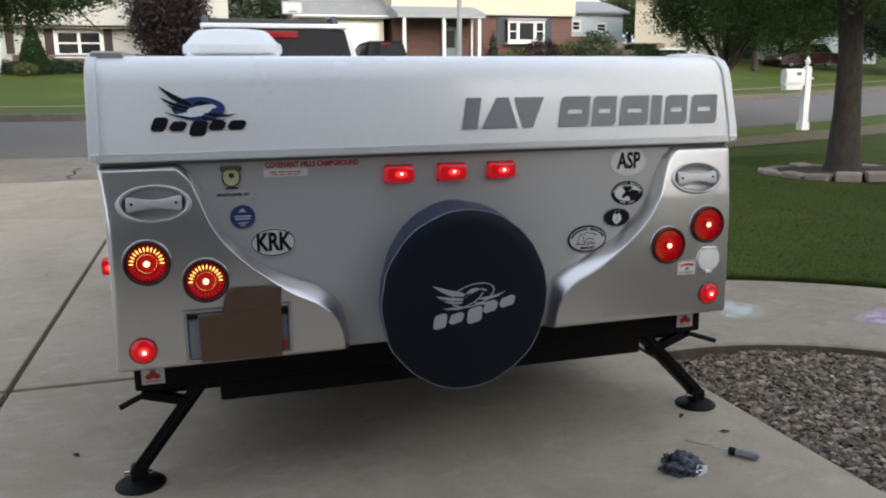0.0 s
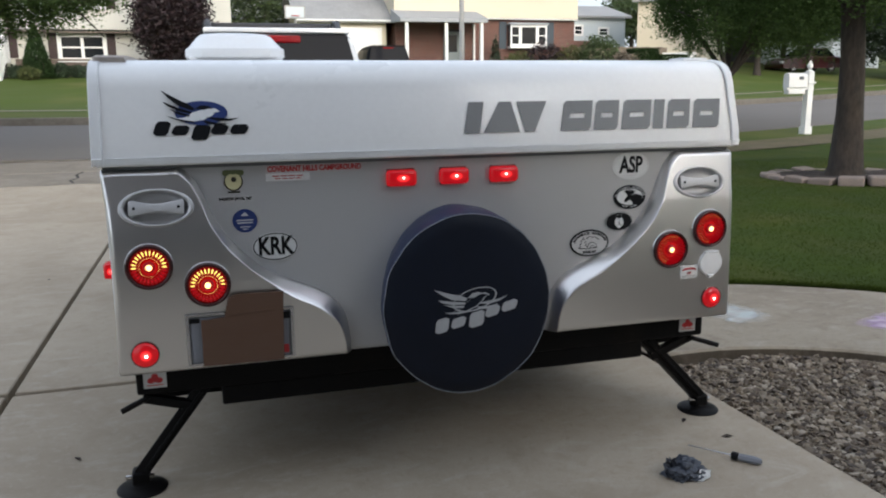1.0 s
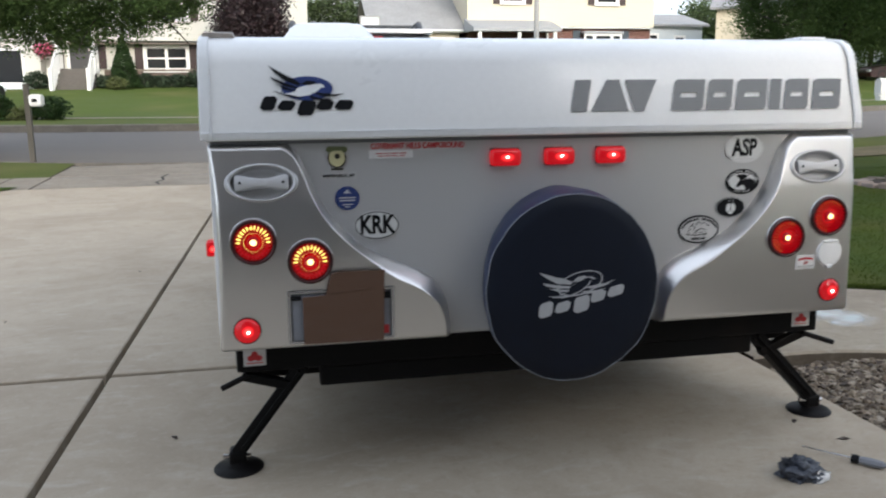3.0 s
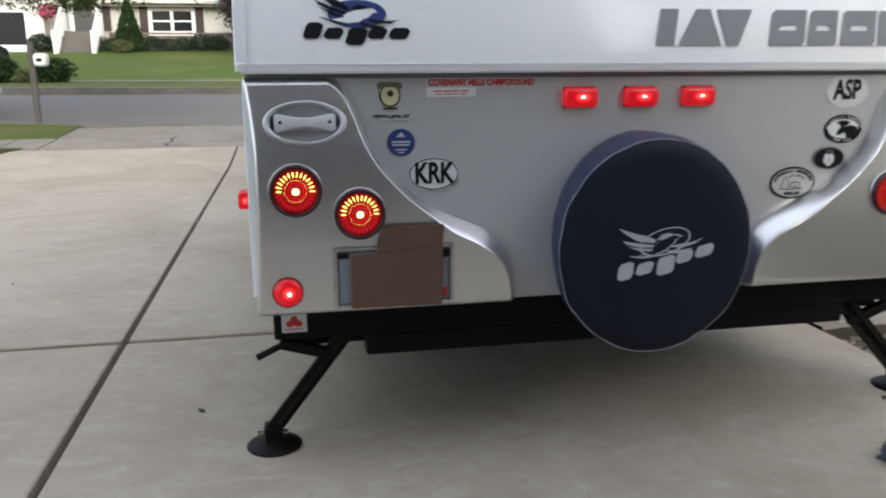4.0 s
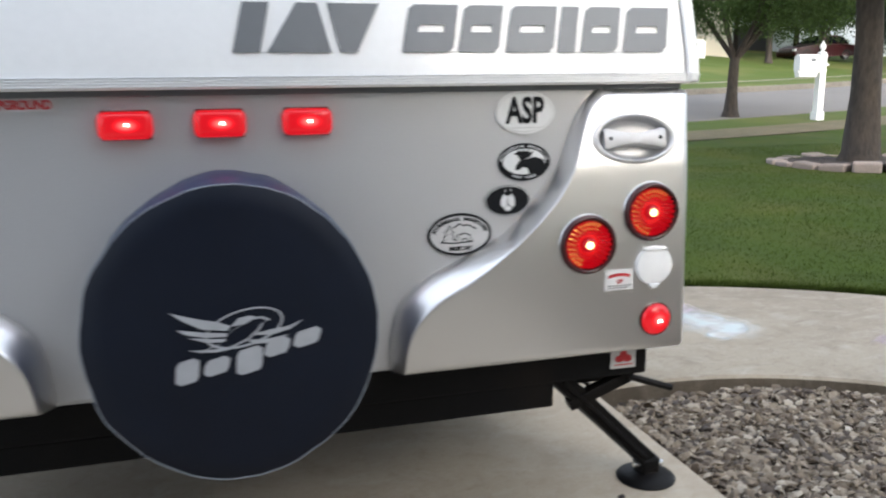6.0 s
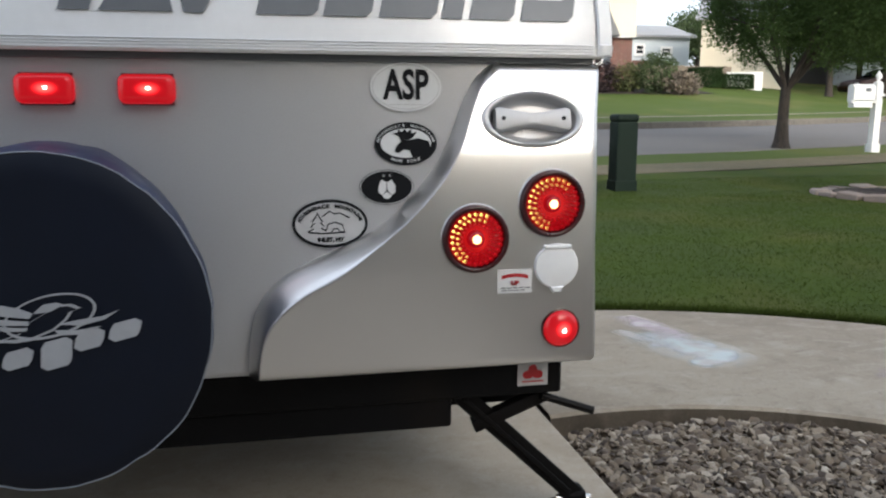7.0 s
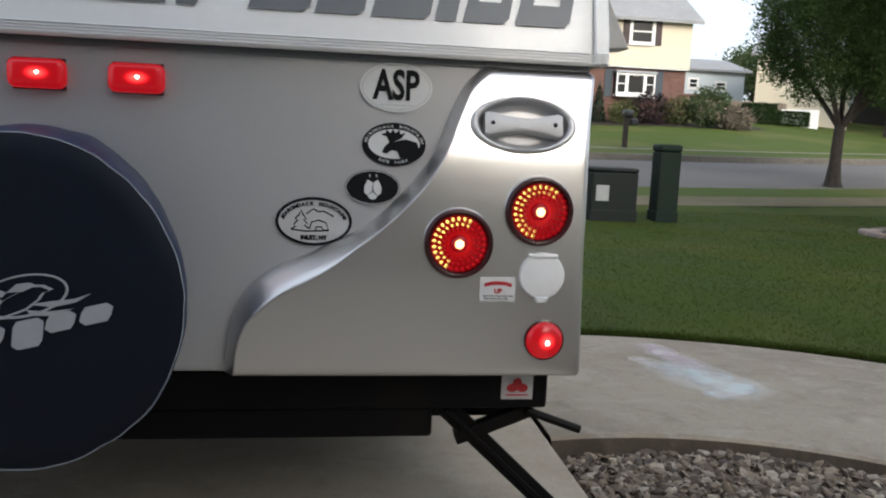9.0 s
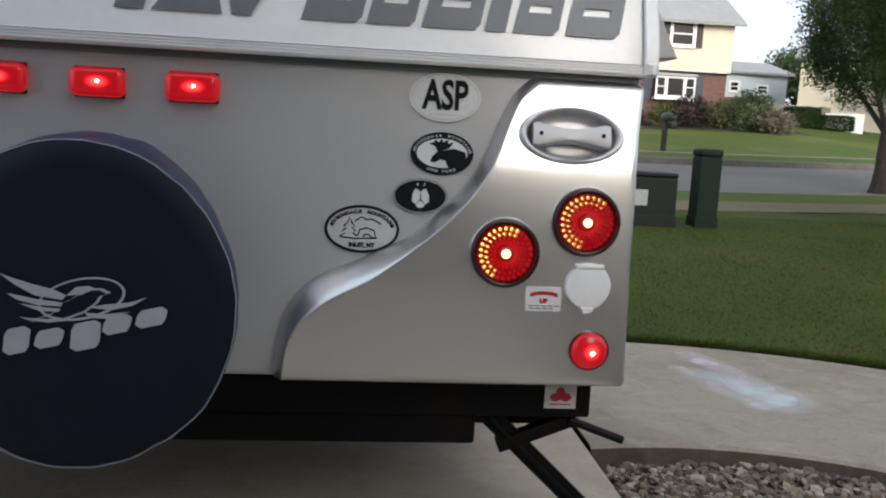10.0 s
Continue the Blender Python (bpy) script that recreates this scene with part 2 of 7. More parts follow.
M["print_grey"] = surface("grey_vinyl_print", (0.135, 0.143, 0.152), 0.4, vary=0.06, bump=0.0)
M["print_black"] = surface("black_print", (0.008, 0.0085, 0.010), 0.5, vary=0.1, bump=0.0, spec=0.12)
M["print_blue"] = surface("blue_print", (0.02, 0.04, 0.16), 0.4, vary=0.08, bump=0.0)
M["print_red"] = surface("red_print", (0.42, 0.02, 0.025), 0.45, vary=0.08, bump=0.0)
M["print_yellow"] = surface("pale_yellow_print", (0.55, 0.52, 0.30), 0.5, vary=0.08, bump=0.0)
M["badge_dark"] = surface("dark_badge_print", (0.028, 0.026, 0.018), 0.5, vary=0.1, bump=0.0)
M["badge_green"] = surface("olive_badge_print", (0.10, 0.115, 0.05), 0.5, vary=0.1, bump=0.0)
M["sticker"] = surface("white_sticker", (0.66, 0.67, 0.67), 0.4, vary=0.04, scale=20, bump=0.0)
M["sticker_grey"] = surface("worn_grey_sticker", (0.50, 0.50, 0.50), 0.4, vary=0.08, scale=20, bump=0.0)
M["cardboard"] = surface("brown_cardboard", (0.105, 0.058, 0.036), 0.85, vary=0.08, scale=6, fine=120, bump=0.05, stretch=(1, 1, 4))
M["plate_frame"] = surface("chrome_plate_frame", (0.5, 0.5, 0.52), 0.25, 0.9, vary=0.05, bump=0.0)
M["lens_red"] = soft_glow("red_lens", (0.30, 0.003, 0.005), (1.0, 0.006, 0.010), (1.0, 0.012, 0.010), 0.07, 0.30, 0.52, 0.15)
M["lens_dark"] = surface("dark_red_rim", (0.035, 0.002, 0.003), 0.3, vary=0.1, bump=0.0)
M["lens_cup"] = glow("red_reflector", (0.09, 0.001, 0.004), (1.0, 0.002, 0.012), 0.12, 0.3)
M["led_hot"] = glow("lit_amber_led", (0.5, 0.3, 0.05), (1.0, 0.84, 0.17), 1.45)
M["led_core"] = glow("lit_center_led", (0.9, 0.6, 0.2), (1.0, 0.70, 0.25), 1.7)
M["led_warm"] = glow("lit_red_led", (0.8, 0.05, 0.05), (1.0, 0.03, 0.05), 0.36)
M["marker_red"] = soft_glow("lit_red_marker", (0.16, 0.003, 0.006), (1.0, 0.006, 0.014), (1.0, 0.05, 0.035), 0.20, 2.4, 0.36)
M["dish"] = surface("grey_recess_plastic", (0.50, 0.50, 0.505), 0.42, 0.6, vary=0.05, bump=0.01)
M["plate_grey"] = surface("shaded_grey_plate", (0.20, 0.21, 0.24), 0.4, vary=0.1, bump=0.0)
M["bulb"] = glow("lit_bulb", (1, 0.8, 0.7), (1.0, 0.72, 0.62), 5.0)
M["strip"] = surface("weathered_tan_strip", (0.30, 0.265, 0.235), 0.7, vary=0.2, scale=6, fine=60, bump=0.05)
M["rubber"] = surface("black_rubber", (0.018, 0.018, 0.018), 0.75, vary=0.2, bump=0.1)
M["chrome"] = surface("bright_metal", (0.7, 0.7, 0.7), 0.15, 1.0, vary=0.05, bump=0.0)
M["concrete"] = mottled("driveway_concrete", (0.378, 0.326, 0.255), (0.274, 0.227, 0.170), (0.440, 0.399, 0.336))
M["concrete_walk"] = mottled("walk_concrete", (0.28, 0.243, 0.19), (0.165, 0.135, 0.10), (0.37, 0.34, 0.29), bump=0.08)
M["concrete_old"] = mottled("old_concrete", (0.24, 0.21, 0.172), (0.15, 0.125, 0.098), (0.30, 0.28, 0.245), bump=0.1)
M["pavement_dark"] = mottled("dark_pavement", (0.105, 0.088, 0.068), (0.055, 0.044, 0.032), (0.16, 0.14, 0.11), bump=0.1)
M["pavement_earthy"] = mottled("earthy_pavement", (0.13, 0.105, 0.062), (0.085, 0.075, 0.035), (0.17, 0.14, 0.09), bump=0.2)
M["joint"] = surface("dirty_joint", (0.018, 0.015, 0.012), 0.95, vary=0.3, bump=0.2)
M["asphalt"] = surface("grey_asphalt", (0.150, 0.140, 0.130), 0.95, spec=0.15, vary=0.12, scale=0.5, fine=30, bump=0.15, stain=(0.115, 0.107, 0.10), amount=0.6, stretch=(0.3, 1, 1))
M["soil"] = surface("dark_soil", (0.06, 0.045, 0.032), 0.95, vary=0.4, scale=5, fine=60, bump=0.4)
M["mulch"] = surface("brown_mulch", (0.024, 0.014, 0.010), 0.95, vary=0.5, scale=9, fine=70, bump=0.6)
M["lawn"] = surface("mown_lawn", (0.038, 0.058, 0.0100), 0.9, vary=0.28, scale=1.3, fine=45, bump=0.03, stain=(0.074, 0.074, 0.018), amount=0.7, spec=0.1)
M["lawn_far"] = surface("dry_front_lawn", (0.066, 0.092, 0.020), 0.9, vary=0.15, scale=0.5, fine=60, bump=0.06, stain=(0.13, 0.125, 0.045), amount=0.7, spec=0.1)
M["grass"] = sheer(surface("grass_blades", (0.056, 0.080, 0.015), 0.8, vary=0.3, scale=1.3, fine=8, bump=0.0, island=0.12, spec=0.1), 0.5)
M["stone"] = pebble("river_gravel")
M["ring_stone"] = surface("pale_edging_stone", (0.205, 0.165, 0.142), 0.9, vary=0.2, scale=6, fine=60, bump=0.3, obj=0.2)
M["bark"] = surface("grey_bark", (0.034, 0.026, 0.020), 0.95, vary=0.75, scale=7, fine=22, bump=1.0, stretch=(1, 1, 0.35))
M["leaf"] = sheer(surface("green_leaf", (0.066, 0.104, 0.032), 0.75, spec=0.1, vary=0.3, scale=0.8, fine=15, bump=0.0, island=0.28), 0.4)
M["leaf_far"] = sheer(surface("far_green_leaf", (0.065, 0.095, 0.032), 0.65, vary=0.3, scale=0.4, fine=8, bump=0.0, island=0.4), 0.3)
M["leaf_purple"] = surface("purple_leaf", (0.022, 0.010, 0.012), 0.6, vary=0.4, scale=0.6, fine=10, bump=0.0, island=0.5)
M["needle"] = surface("dark_evergreen", (0.020, 0.036, 0.015), 0.7, vary=0.4, scale=1.5, fine=20, bump=0.0, island=0.4)
M["shrub_yellow"] = surface("yellow_green_shrub", (0.075, 0.088, 0.024), 0.7, vary=0.3, bump=0.0, island=0.35)
M["flower_pink"] = surface("pink_blossom", (0.55, 0.08, 0.18), 0.6, vary=0.3, bump=0.0, island=0.3)
M["siding_cream"] = courses(surface("cream_siding", (0.60, 0.54, 0.41), 0.6, vary=0.05, scale=0.6), 0.12)
M["siding_white"] = courses(surface("white_siding", (0.53, 0.52, 0.465), 0.6, vary=0.05, scale=0.6), 0.12)
M["siding_blue"] = courses(surface("pale_blue_siding", (0.52, 0.57, 0.60), 0.6, vary=0.05, scale=0.6), 0.12)
M["siding_grey"] = courses(surface("grey_siding", (0.30, 0.31, 0.32), 0.6, vary=0.05, scale=0.6), 0.12)
M["brick_red"] = courses(surface("red_brick", (0.155, 0.060, 0.044), 0.85, vary=0.25, scale=3, fine=25, bump=0.0), 0.075, width=0.21, mortar=(0.24, 0.19, 0.16))
M["brick_brown"] = courses(surface("brown_brick", (0.13, 0.09, 0.075), 0.85, vary=0.25, scale=3, fine=25, bump=0.0), 0.075, width=0.21, mortar=(0.19, 0.165, 0.14))
M["brick_dark"] = courses(surface("dark_brick", (0.06, 0.042, 0.035), 0.85, vary=0.25, scale=3, fine=25, bump=0.0), 0.075, width=0.21, mortar=(0.10, 0.085, 0.07))
M["shingle"] = courses(surface("grey_shingle", (0.27, 0.27, 0.27), 0.9, vary=0.2, scale=1.5, fine=12), 0.10)
M["shingle_dark"] = courses(surface("dark_shingle", (0.09, 0.09, 0.092), 0.9, vary=0.2, scale=1.5, fine=12), 0.10)
M["paint_white"] = surface("white_paint", (0.78, 0.78, 0.76), 0.5, vary=0.04, scale=4, bump=0.03)
M["shutter_dark"] = surface("maroon_shutter", (0.035, 0.018, 0.016), 0.6, vary=0.15)
M["shutter_blue"] = surface("slate_blue_shutter", (0.035, 0.05, 0.065), 0.6, vary=0.15)
M["door_dark"] = surface("dark_door", (0.03, 0.03, 0.032), 0.4, vary=0.15)
M["door_grey"] = surface("grey_green_door", (0.16, 0.19, 0.19), 0.5, vary=0.1)
M["window_glass"] = surface("dark_window_glass", (0.014, 0.016, 0.019), 0.10, vary=0.1, bump=0.0, spec=0.18)
M["car_white"] = surface("white_car_paint", (0.72, 0.73, 0.74), 0.25, vary=0.02, bump=0.0, coat=1.0)
M["car_red"] = surface("red_car_paint", (0.10, 0.003, 0.010), 0.3, vary=0.05, bump=0.0, coat=0.3)
M["car_maroon"] = surface("maroon_car_paint", (0.030, 0.004, 0.006), 0.35, vary=0.05, bump=0.0, coat=0.1)
M["car_dark"] = surface("dark_car_paint", (0.004, 0.0048, 0.0065), 0.4, vary=0.05, bump=0.0, spec=0.06)
M["car_glass"] = surface("car_glass", (0.006, 0.007, 0.011), 0.10, vary=0.1, bump=0.0, spec=0.04)
M["lamp_red"] = surface("red_tail_lens", (0.25, 0.008, 0.012), 0.15, vary=0.1, bump=0.0, coat=0.6)
M["lamp_clear"] = surface("clear_headlamp", (0.5, 0.52, 0.55), 0.1, vary=0.1, bump=0.0, coat=0.8)
M["post_grey"] = surface("grey_metal_pole", (0.33, 0.33, 0.32), 0.6, vary=0.1, bump=0.05)
M["wood_dark"] = surface("dark_weathered_post", (0.075, 0.068, 0.058), 0.9, vary=0.25, scale=4, fine=30, bump=0.3, stretch=(1, 1, 0.2))
M["step_stone"] = surface("worn_step_stone", (0.105, 0.095, 0.085), 0.9, vary=0.25, scale=4, fine=40, bump=0.2)
M["kerb_grey"] = mottled("kerb_concrete", (0.15, 0.135, 0.115), (0.09, 0.08, 0.066), (0.20, 0.185, 0.16), bump=0.1)
M["wood_grey"] = surface("weathered_wood", (0.16, 0.13, 0.10), 0.9, vary=0.25, scale=4, fine=30, bump=0.3, stretch=(1, 1, 0.2))
M["box_grey"] = surface("grey_green_utility_paint", (0.014, 0.017, 0.0155), 0.65, vary=0.2, scale=3, bump=0.05, spec=0.15)
M["sticker_dull"] = surface("weathered_label", (0.30, 0.31, 0.31), 0.5, vary=0.1, scale=20, bump=0.0)
M["box_green"] = surface("green_utility_paint", (0.010, 0.018, 0.013), 0.7, vary=0.15, scale=3, bump=0.05, spec=0.15)
M["chalk_pale"] = chalk_dust("white_blue_chalk", (0.66, 0.66, 0.64), (0.56, 0.63, 0.66))
M["chalk_pink"] = chalk_dust("pink_chalk", (0.56, 0.47, 0.52), (0.62, 0.57, 0.57))
M["chalk_white"] = chalk_dust("white_chalk", (0.62, 0.58, 0.55), (0.58, 0.55, 0.52))
M["chalk_purple"] = chalk_dust("purple_chalk", (0.52, 0.36, 0.58), (0.60, 0.50, 0.62))
M["hedge"] = surface("clipped_hedge_leaf", (0.022, 0.042, 0.012), 0.7, vary=0.3, bump=0.0, island=0.3, spec=0.15)
M["bag"] = surface("dark_bag_plastic", (0.040, 0.046, 0.062), 0.42, vary=0.3, scale=25, fine=200, bump=0.1)
M["tool_grip"] = surface("grey_tool_grip", (0.17, 0.18, 0.21), 0.4, vary=0.15, bump=0.05)


# ---- mesh helpers ----
def part(name, bm, material, parent=None, label="", smooth=None):
    """Links a bmesh as one mesh object under a thing or a part."""
    bmesh.ops.recalc_face_normals(bm, faces=bm.faces[:])
    me = bpy.data.meshes.new(name)
    bm.to_mesh(me)
    bm.free()
    me.materials.append(material)
    if smooth is not None:
        me.shade_smooth()
        if smooth < 180:
            me.set_sharp_from_angle(angle=radians(smooth))
    ob = new(name, me)
    ob.parent = parent
    return tagged(ob, label) if label else ob


def mesh_part(name, verts, faces, material, parent=None, label="", smooth=None):
    me = bpy.data.meshes.new(name)
    me.from_pydata([tuple(v) for v in verts], [], [tuple(f) for f in faces])
    me.materials.append(material)
    if smooth is not None:
        me.shade_smooth()
        if smooth < 180:
            me.set_sharp_from_angle(angle=radians(smooth))
    ob = new(name, me)
    ob.parent = parent
    return tagged(ob, label) if label else ob


def thing(name, m, label, category, group="", kind=""):
    ob = new(name)
    ob.matrix_basis = m
    ob.empty_display_size = 0.2
    return tagged(ob, label, category, group, kind)


def box(x0, x1, y0, y1, z0, z1, bevel=0.0, seg=2, bm=None, m=None):
    b = bmesh.new()
    bmesh.ops.create_cube(b, size=1.0)
    for v in b.verts:
        v.co = ((x0 + x1) / 2 + v.co.x * (x1 - x0), (y0 + y1) / 2 + v.co.y * (y1 - y0), (z0 + z1) / 2 + v.co.z * (z1 - z0))
    if bevel:
        bmesh.ops.bevel(b, geom=b.edges[:], offset=bevel, segments=seg, affect="EDGES", profile=0.5)
    return merged(bm, b, m)


def merged(bm, b, m=None):
    if m is not None:
        b.transform(m)
    if bm is None:
        return b
    me = bpy.data.meshes.new("join")
    b.to_mesh(me)
    b.free()
    bm.from_mesh(me)
    bpy.data.meshes.remove(me)
    return bm


def slab_of(outline, y0, y1, bm=None, m=None, bevel=0.0):
    """A plate: an outline in x and z, from y0 (front) to y1."""
    b = bmesh.new()
    front = [b.verts.new((x, y0, z)) for x, z in outline]
    back = [b.verts.new((x, y1, z)) for x, z in outline]
    n = len(outline)
    b.faces.new(front), b.faces.new(back[::-1])
    for i in range(n):
        b.faces.new((front[i], back[i], back[(i + 1) % n], front[(i + 1) % n]))
    bmesh.ops.recalc_face_normals(b, faces=b.faces[:])
    if bevel:
        edges = [e for e in b.edges if all(abs(v.co.y - y0) < 1e-6 for v in e.verts)]
        bmesh.ops.bevel(b, geom=edges, offset=bevel, segments=2, affect="EDGES", profile=0.5)
    return merged(bm, b, m)


def sheet(outline, height, drop, bm=None):
    """A ground plate: an outline in x and y, its top at height(x, y), drop metres thick."""
    b = bm or bmesh.new()
    top = [b.verts.new((x, y, height(x, y))) for x, y in outline]
    low = [b.verts.new((x, y, height(x, y) - drop)) for x, y in outline]
    n = len(outline)
    b.faces.new(top)
    for i in range(n):
        b.faces.new((top[i], low[i], low[(i + 1) % n], top[(i + 1) % n]))
    return b


def ellipse(cx, cz, a, c, n=40, start=0.0, end=2 * math.pi):
    k = n if abs(end - start - 2 * math.pi) < 1e-6 else n - 1
    return [(cx + a * math.cos(start + (end - start) * i / k), cz + c * math.sin(start + (end - start) * i / k)) for i in range(n)]


def ring(outer, inner, y0, y1, bm=None, m=None):
    """A flat ring between two outlines of the same count."""
    b = bmesh.new()
    n = len(outer)
    o0 = [b.verts.new((x, y0, z)) for x, z in outer]
    i0 = [b.verts.new((x, y0, z)) for x, z in inner]
    o1 = [b.verts.new((x, y1, z)) for x, z in outer]
    i1 = [b.verts.new((x, y1, z)) for x, z in inner]
    for i in range(n):
        j = (i + 1) % n
        b.faces.new((o0[i], o0[j], i0[j], i0[i])), b.faces.new((o1[i], i1[i], i1[j], o1[j]))
        b.faces.new((o0[i], o1[i], o1[j], o0[j])), b.faces.new((i0[i], i0[j], i1[j], i1[i]))
    return merged(bm, b, m)


def lathe(profile, n=32, bm=None, m=None):
    """Turns (radius, height) round the z axis."""
    b = bmesh.new()
    rows = []
    for r, z in profile:
        if r < 1e-6:
            rows.append([b.verts.new((0, 0, z))])
        else:
            rows.append([b.verts.new((r * math.cos(2 * math.pi * i / n), r * math.sin(2 * math.pi * i / n), z)) for i in range(n)])
    for a, c in zip(rows, rows[1:]):
        for i in range(n):
            j = (i + 1) % n
            q = [a[i % len(a)], a[j % len(a)], c[j % len(c)], c[i % len(c)]]
            q = [v for k, v in enumerate(q) if v not in q[:k]]
            if len(q) > 2:
                b.faces.new(q)
    return merged(bm, b, m)


def tube(points, radii, n=8, bm=None, m=None, closed=False):
    """A round bar along points."""
    b = bmesh.new()
    pts = [Vector(p) for p in points]
    if not hasattr(radii, "__len__"):
        radii = [radii] * len(pts)
    rows = []
    up = Vector((0.13, 0.21, 0.97)).normalized()
    k = len(pts)
    for i, p in enumerate(pts):
        d = (pts[(i + 1) % k] - pts[i - 1]) if closed else (pts[min(i + 1, k - 1)] - pts[max(i - 1, 0)])
        d.normalize()
        s = d.cross(up)
        if s.length < 0.1:
            s = d.cross(Vector((1, 0, 0)))
        s.normalize()
        w = s.cross(d)
        rows.append([b.verts.new(p + (s * math.cos(2 * math.pi * q / n) + w * math.sin(2 * math.pi * q / n)) * radii[i]) for q in range(n)])
    for i in range(k if closed else k - 1):
        a, c = rows[i], rows[(i + 1) % k]
        for q in range(n):
            b.faces.new((a[q], a[(q + 1) % n], c[(q + 1) % n], c[q]))
    if not closed:
        b.faces.new(rows[0][::-1]), b.faces.new(rows[-1])
    return merged(bm, b, m)


def smooth_line(pts, n):
    """n points along a Catmull-Rom curve through pts, evenly by length."""
    p = np.array([pts[0], *pts, pts[-1]], float)
    out = []
    for i in range(1, len(p) - 2):
        for u in np.linspace(0, 1, 16, endpoint=False):
            a, b, c, d = p[i - 1], p[i], p[i + 1], p[i + 2]
            out.append(0.5 * (2 * b + (c - a) * u + (2 * a - 5 * b + 4 * c - d) * u ** 2 + (3 * b - a - 3 * c + d) * u ** 3))
    out.append(p[-2])
    out = np.array(out)
    s = np.concatenate([[0], np.cumsum(np.linalg.norm(np.diff(out, axis=0), axis=1))])
    q = np.linspace(0, s[-1], n)
    return np.stack([np.interp(q, s, out[:, k]) for k in range(out.shape[1])], 1)


def lettering(text, size, m, material, parent, bold=0.0, squeeze=1.0, name="lettering", thick=0.0008):
    """Words in the built-in font, standing on the x-z plane and centred, as one mesh."""
    cu = bpy.data.curves.new("words", "FONT")
    cu.body, cu.size, cu.align_x, cu.align_y, cu.offset, cu.extrude, cu.resolution_u = text, size, "CENTER", "CENTER", bold, thick, 3
    tmp = new("words", cu)
    bpy.context.view_layer.update()
    me = bpy.data.meshes.new_from_object(tmp.evaluated_get(bpy.context.evaluated_depsgraph_get()))
    bpy.data.objects.remove(tmp)
    bpy.data.curves.remove(cu)
    me.name = name
    me.materials.clear()
    me.materials.append(material)
    me.transform(m @ pose(0, 0, 0, 90, 0, 0) @ Matrix.Diagonal((squeeze, 1, 1, 1)))
    ob = new(name, me)
    ob.parent = parent
    return ob


def arc_words(text, cx, cz, a, c, mid, step, size, material, parent, y, bold=0.0, flip=1):
    """Words along an ellipse, joined into one mesh."""
    b = bmesh.new()
    for i, ch in enumerate(text):
        if ch == " ":
            continue
        th = radians(mid - flip * (i - (len(text) - 1) / 2) * step)
        slope = math.degrees(math.atan2(c * math.cos(th), -a * math.sin(th)))
        o = lettering(ch, size, pose(cx + a * math.cos(th), y, cz + c * math.sin(th), 0, -(slope + (180 if flip > 0 else 0)), 0), material, None, bold)
        b.from_mesh(o.data)
        bpy.data.objects.remove(o)
    return part("lettering", b, material, parent)


# ---- heights of the ground ----
LOW = -FALL * 8.0


def near_edge(x):
    return 12.3 + (0.012 * min(abs(x), 26) ** 2 if x > 0 else 0.026 * min(-x, 5) ** 2 + 0.40 * min(max(-x - 5, 0), 21)) + max(abs(x) - 26, 0) * 0.45


def far_edge(x):
    return 20.0 + 0.009 * min(abs(x), 26) ** 2 + max(abs(x) - 26, 0) * 0.45


def near_ground(x, y):
    return max(-FALL * max(y, -12), LOW)


def far_ground(x, y):
    d = y - far_edge(x)
    return LOW + 0.10 + (0.035 + 0.004 * min(max(x - 10, 0), 12)) * min(max(d - 4, 0), 16.0)


def ground_at(x, y):
    return near_ground(x, y) if y < near_edge(x) else far_ground(x, y) if y > far_edge(x) else LOW - 0.09


def along(f, x0, x1, n):
    return [(x, f(x)) for x in np.linspace(x0, x1, n)]


def terrain(name, x0, x1, near, far, height, material, nx, ny, label, parent=None, drop=0.0):
    """A sheet between two lines near(x) and far(x), its top at height(x, y)."""
    verts, faces = [], []
    for i in range(nx + 1):
        x = x0 + (x1 - x0) * i / nx
        for j in range(ny + 1):
            y = near(x) + (far(x) - near(x)) * j / ny
            verts.append((x, y, height(x, y) - drop))
    for i in range(nx):
        for j in range(ny):
            a = i * (ny + 1) + j
            faces.append((a, a + ny + 1, a + ny + 2, a + 1))
    return tagged(mesh_part(name, verts, faces, material, parent, smooth=180), label, kind="structure")


# ---- the ground, street and lawns ----
def rough_height(x, y):
    return ground_at(x, y) - 0.16


terrain("ground", -420, 420, lambda x: -400.0, lambda x: 700.0, lambda x, y: min(rough_height(x, -12), LOW - 0.3), M["soil"], 40, 60, "dark soil that lies under lawns and street")
terrain("road", -90, 90, near_edge, far_edge, lambda x, y: LOW - 0.09, M["asphalt"], 120, 4, "worn grey asphalt street with pale patches")
terrain("lawn_far", -90, 90, lambda x: far_edge(x) + 0.16, lambda x: 140.0, far_ground, M["lawn_far"], 120, 60, "green front lawns that rise from the street to the houses")

# kerb on the far side and flush concrete edge on the near side
for nm, f, w0, w1, top in (("kerb_far", far_edge, 0.0, 0.16, LOW + 0.10), ("kerb_near", near_edge, -0.16, 0.0, LOW - 0.005)):
    b = bmesh.new()
    line = along(f, -60, 60, 90)
    rows = [[b.verts.new((x, y + d, z)) for d, z in ((w0, LOW - 0.2), (w0, top - 0.02), (w0 + 0.02, top), (w1 - 0.02, top), (w1, top - 0.02), (w1, LOW - 0.2))] for x, y in line]
    for a, c in zip(rows, rows[1:]):
        for k in range(5):
            b.faces.new((a[k], c[k], c[k + 1], a[k + 1]))
    tagged(part(nm, b, M["kerb_grey"]), "weathered concrete kerb along the street", kind="structure")


# far pavement across the street
def far_walk_height(x, y):
    return far_ground(x, y) + 0.012


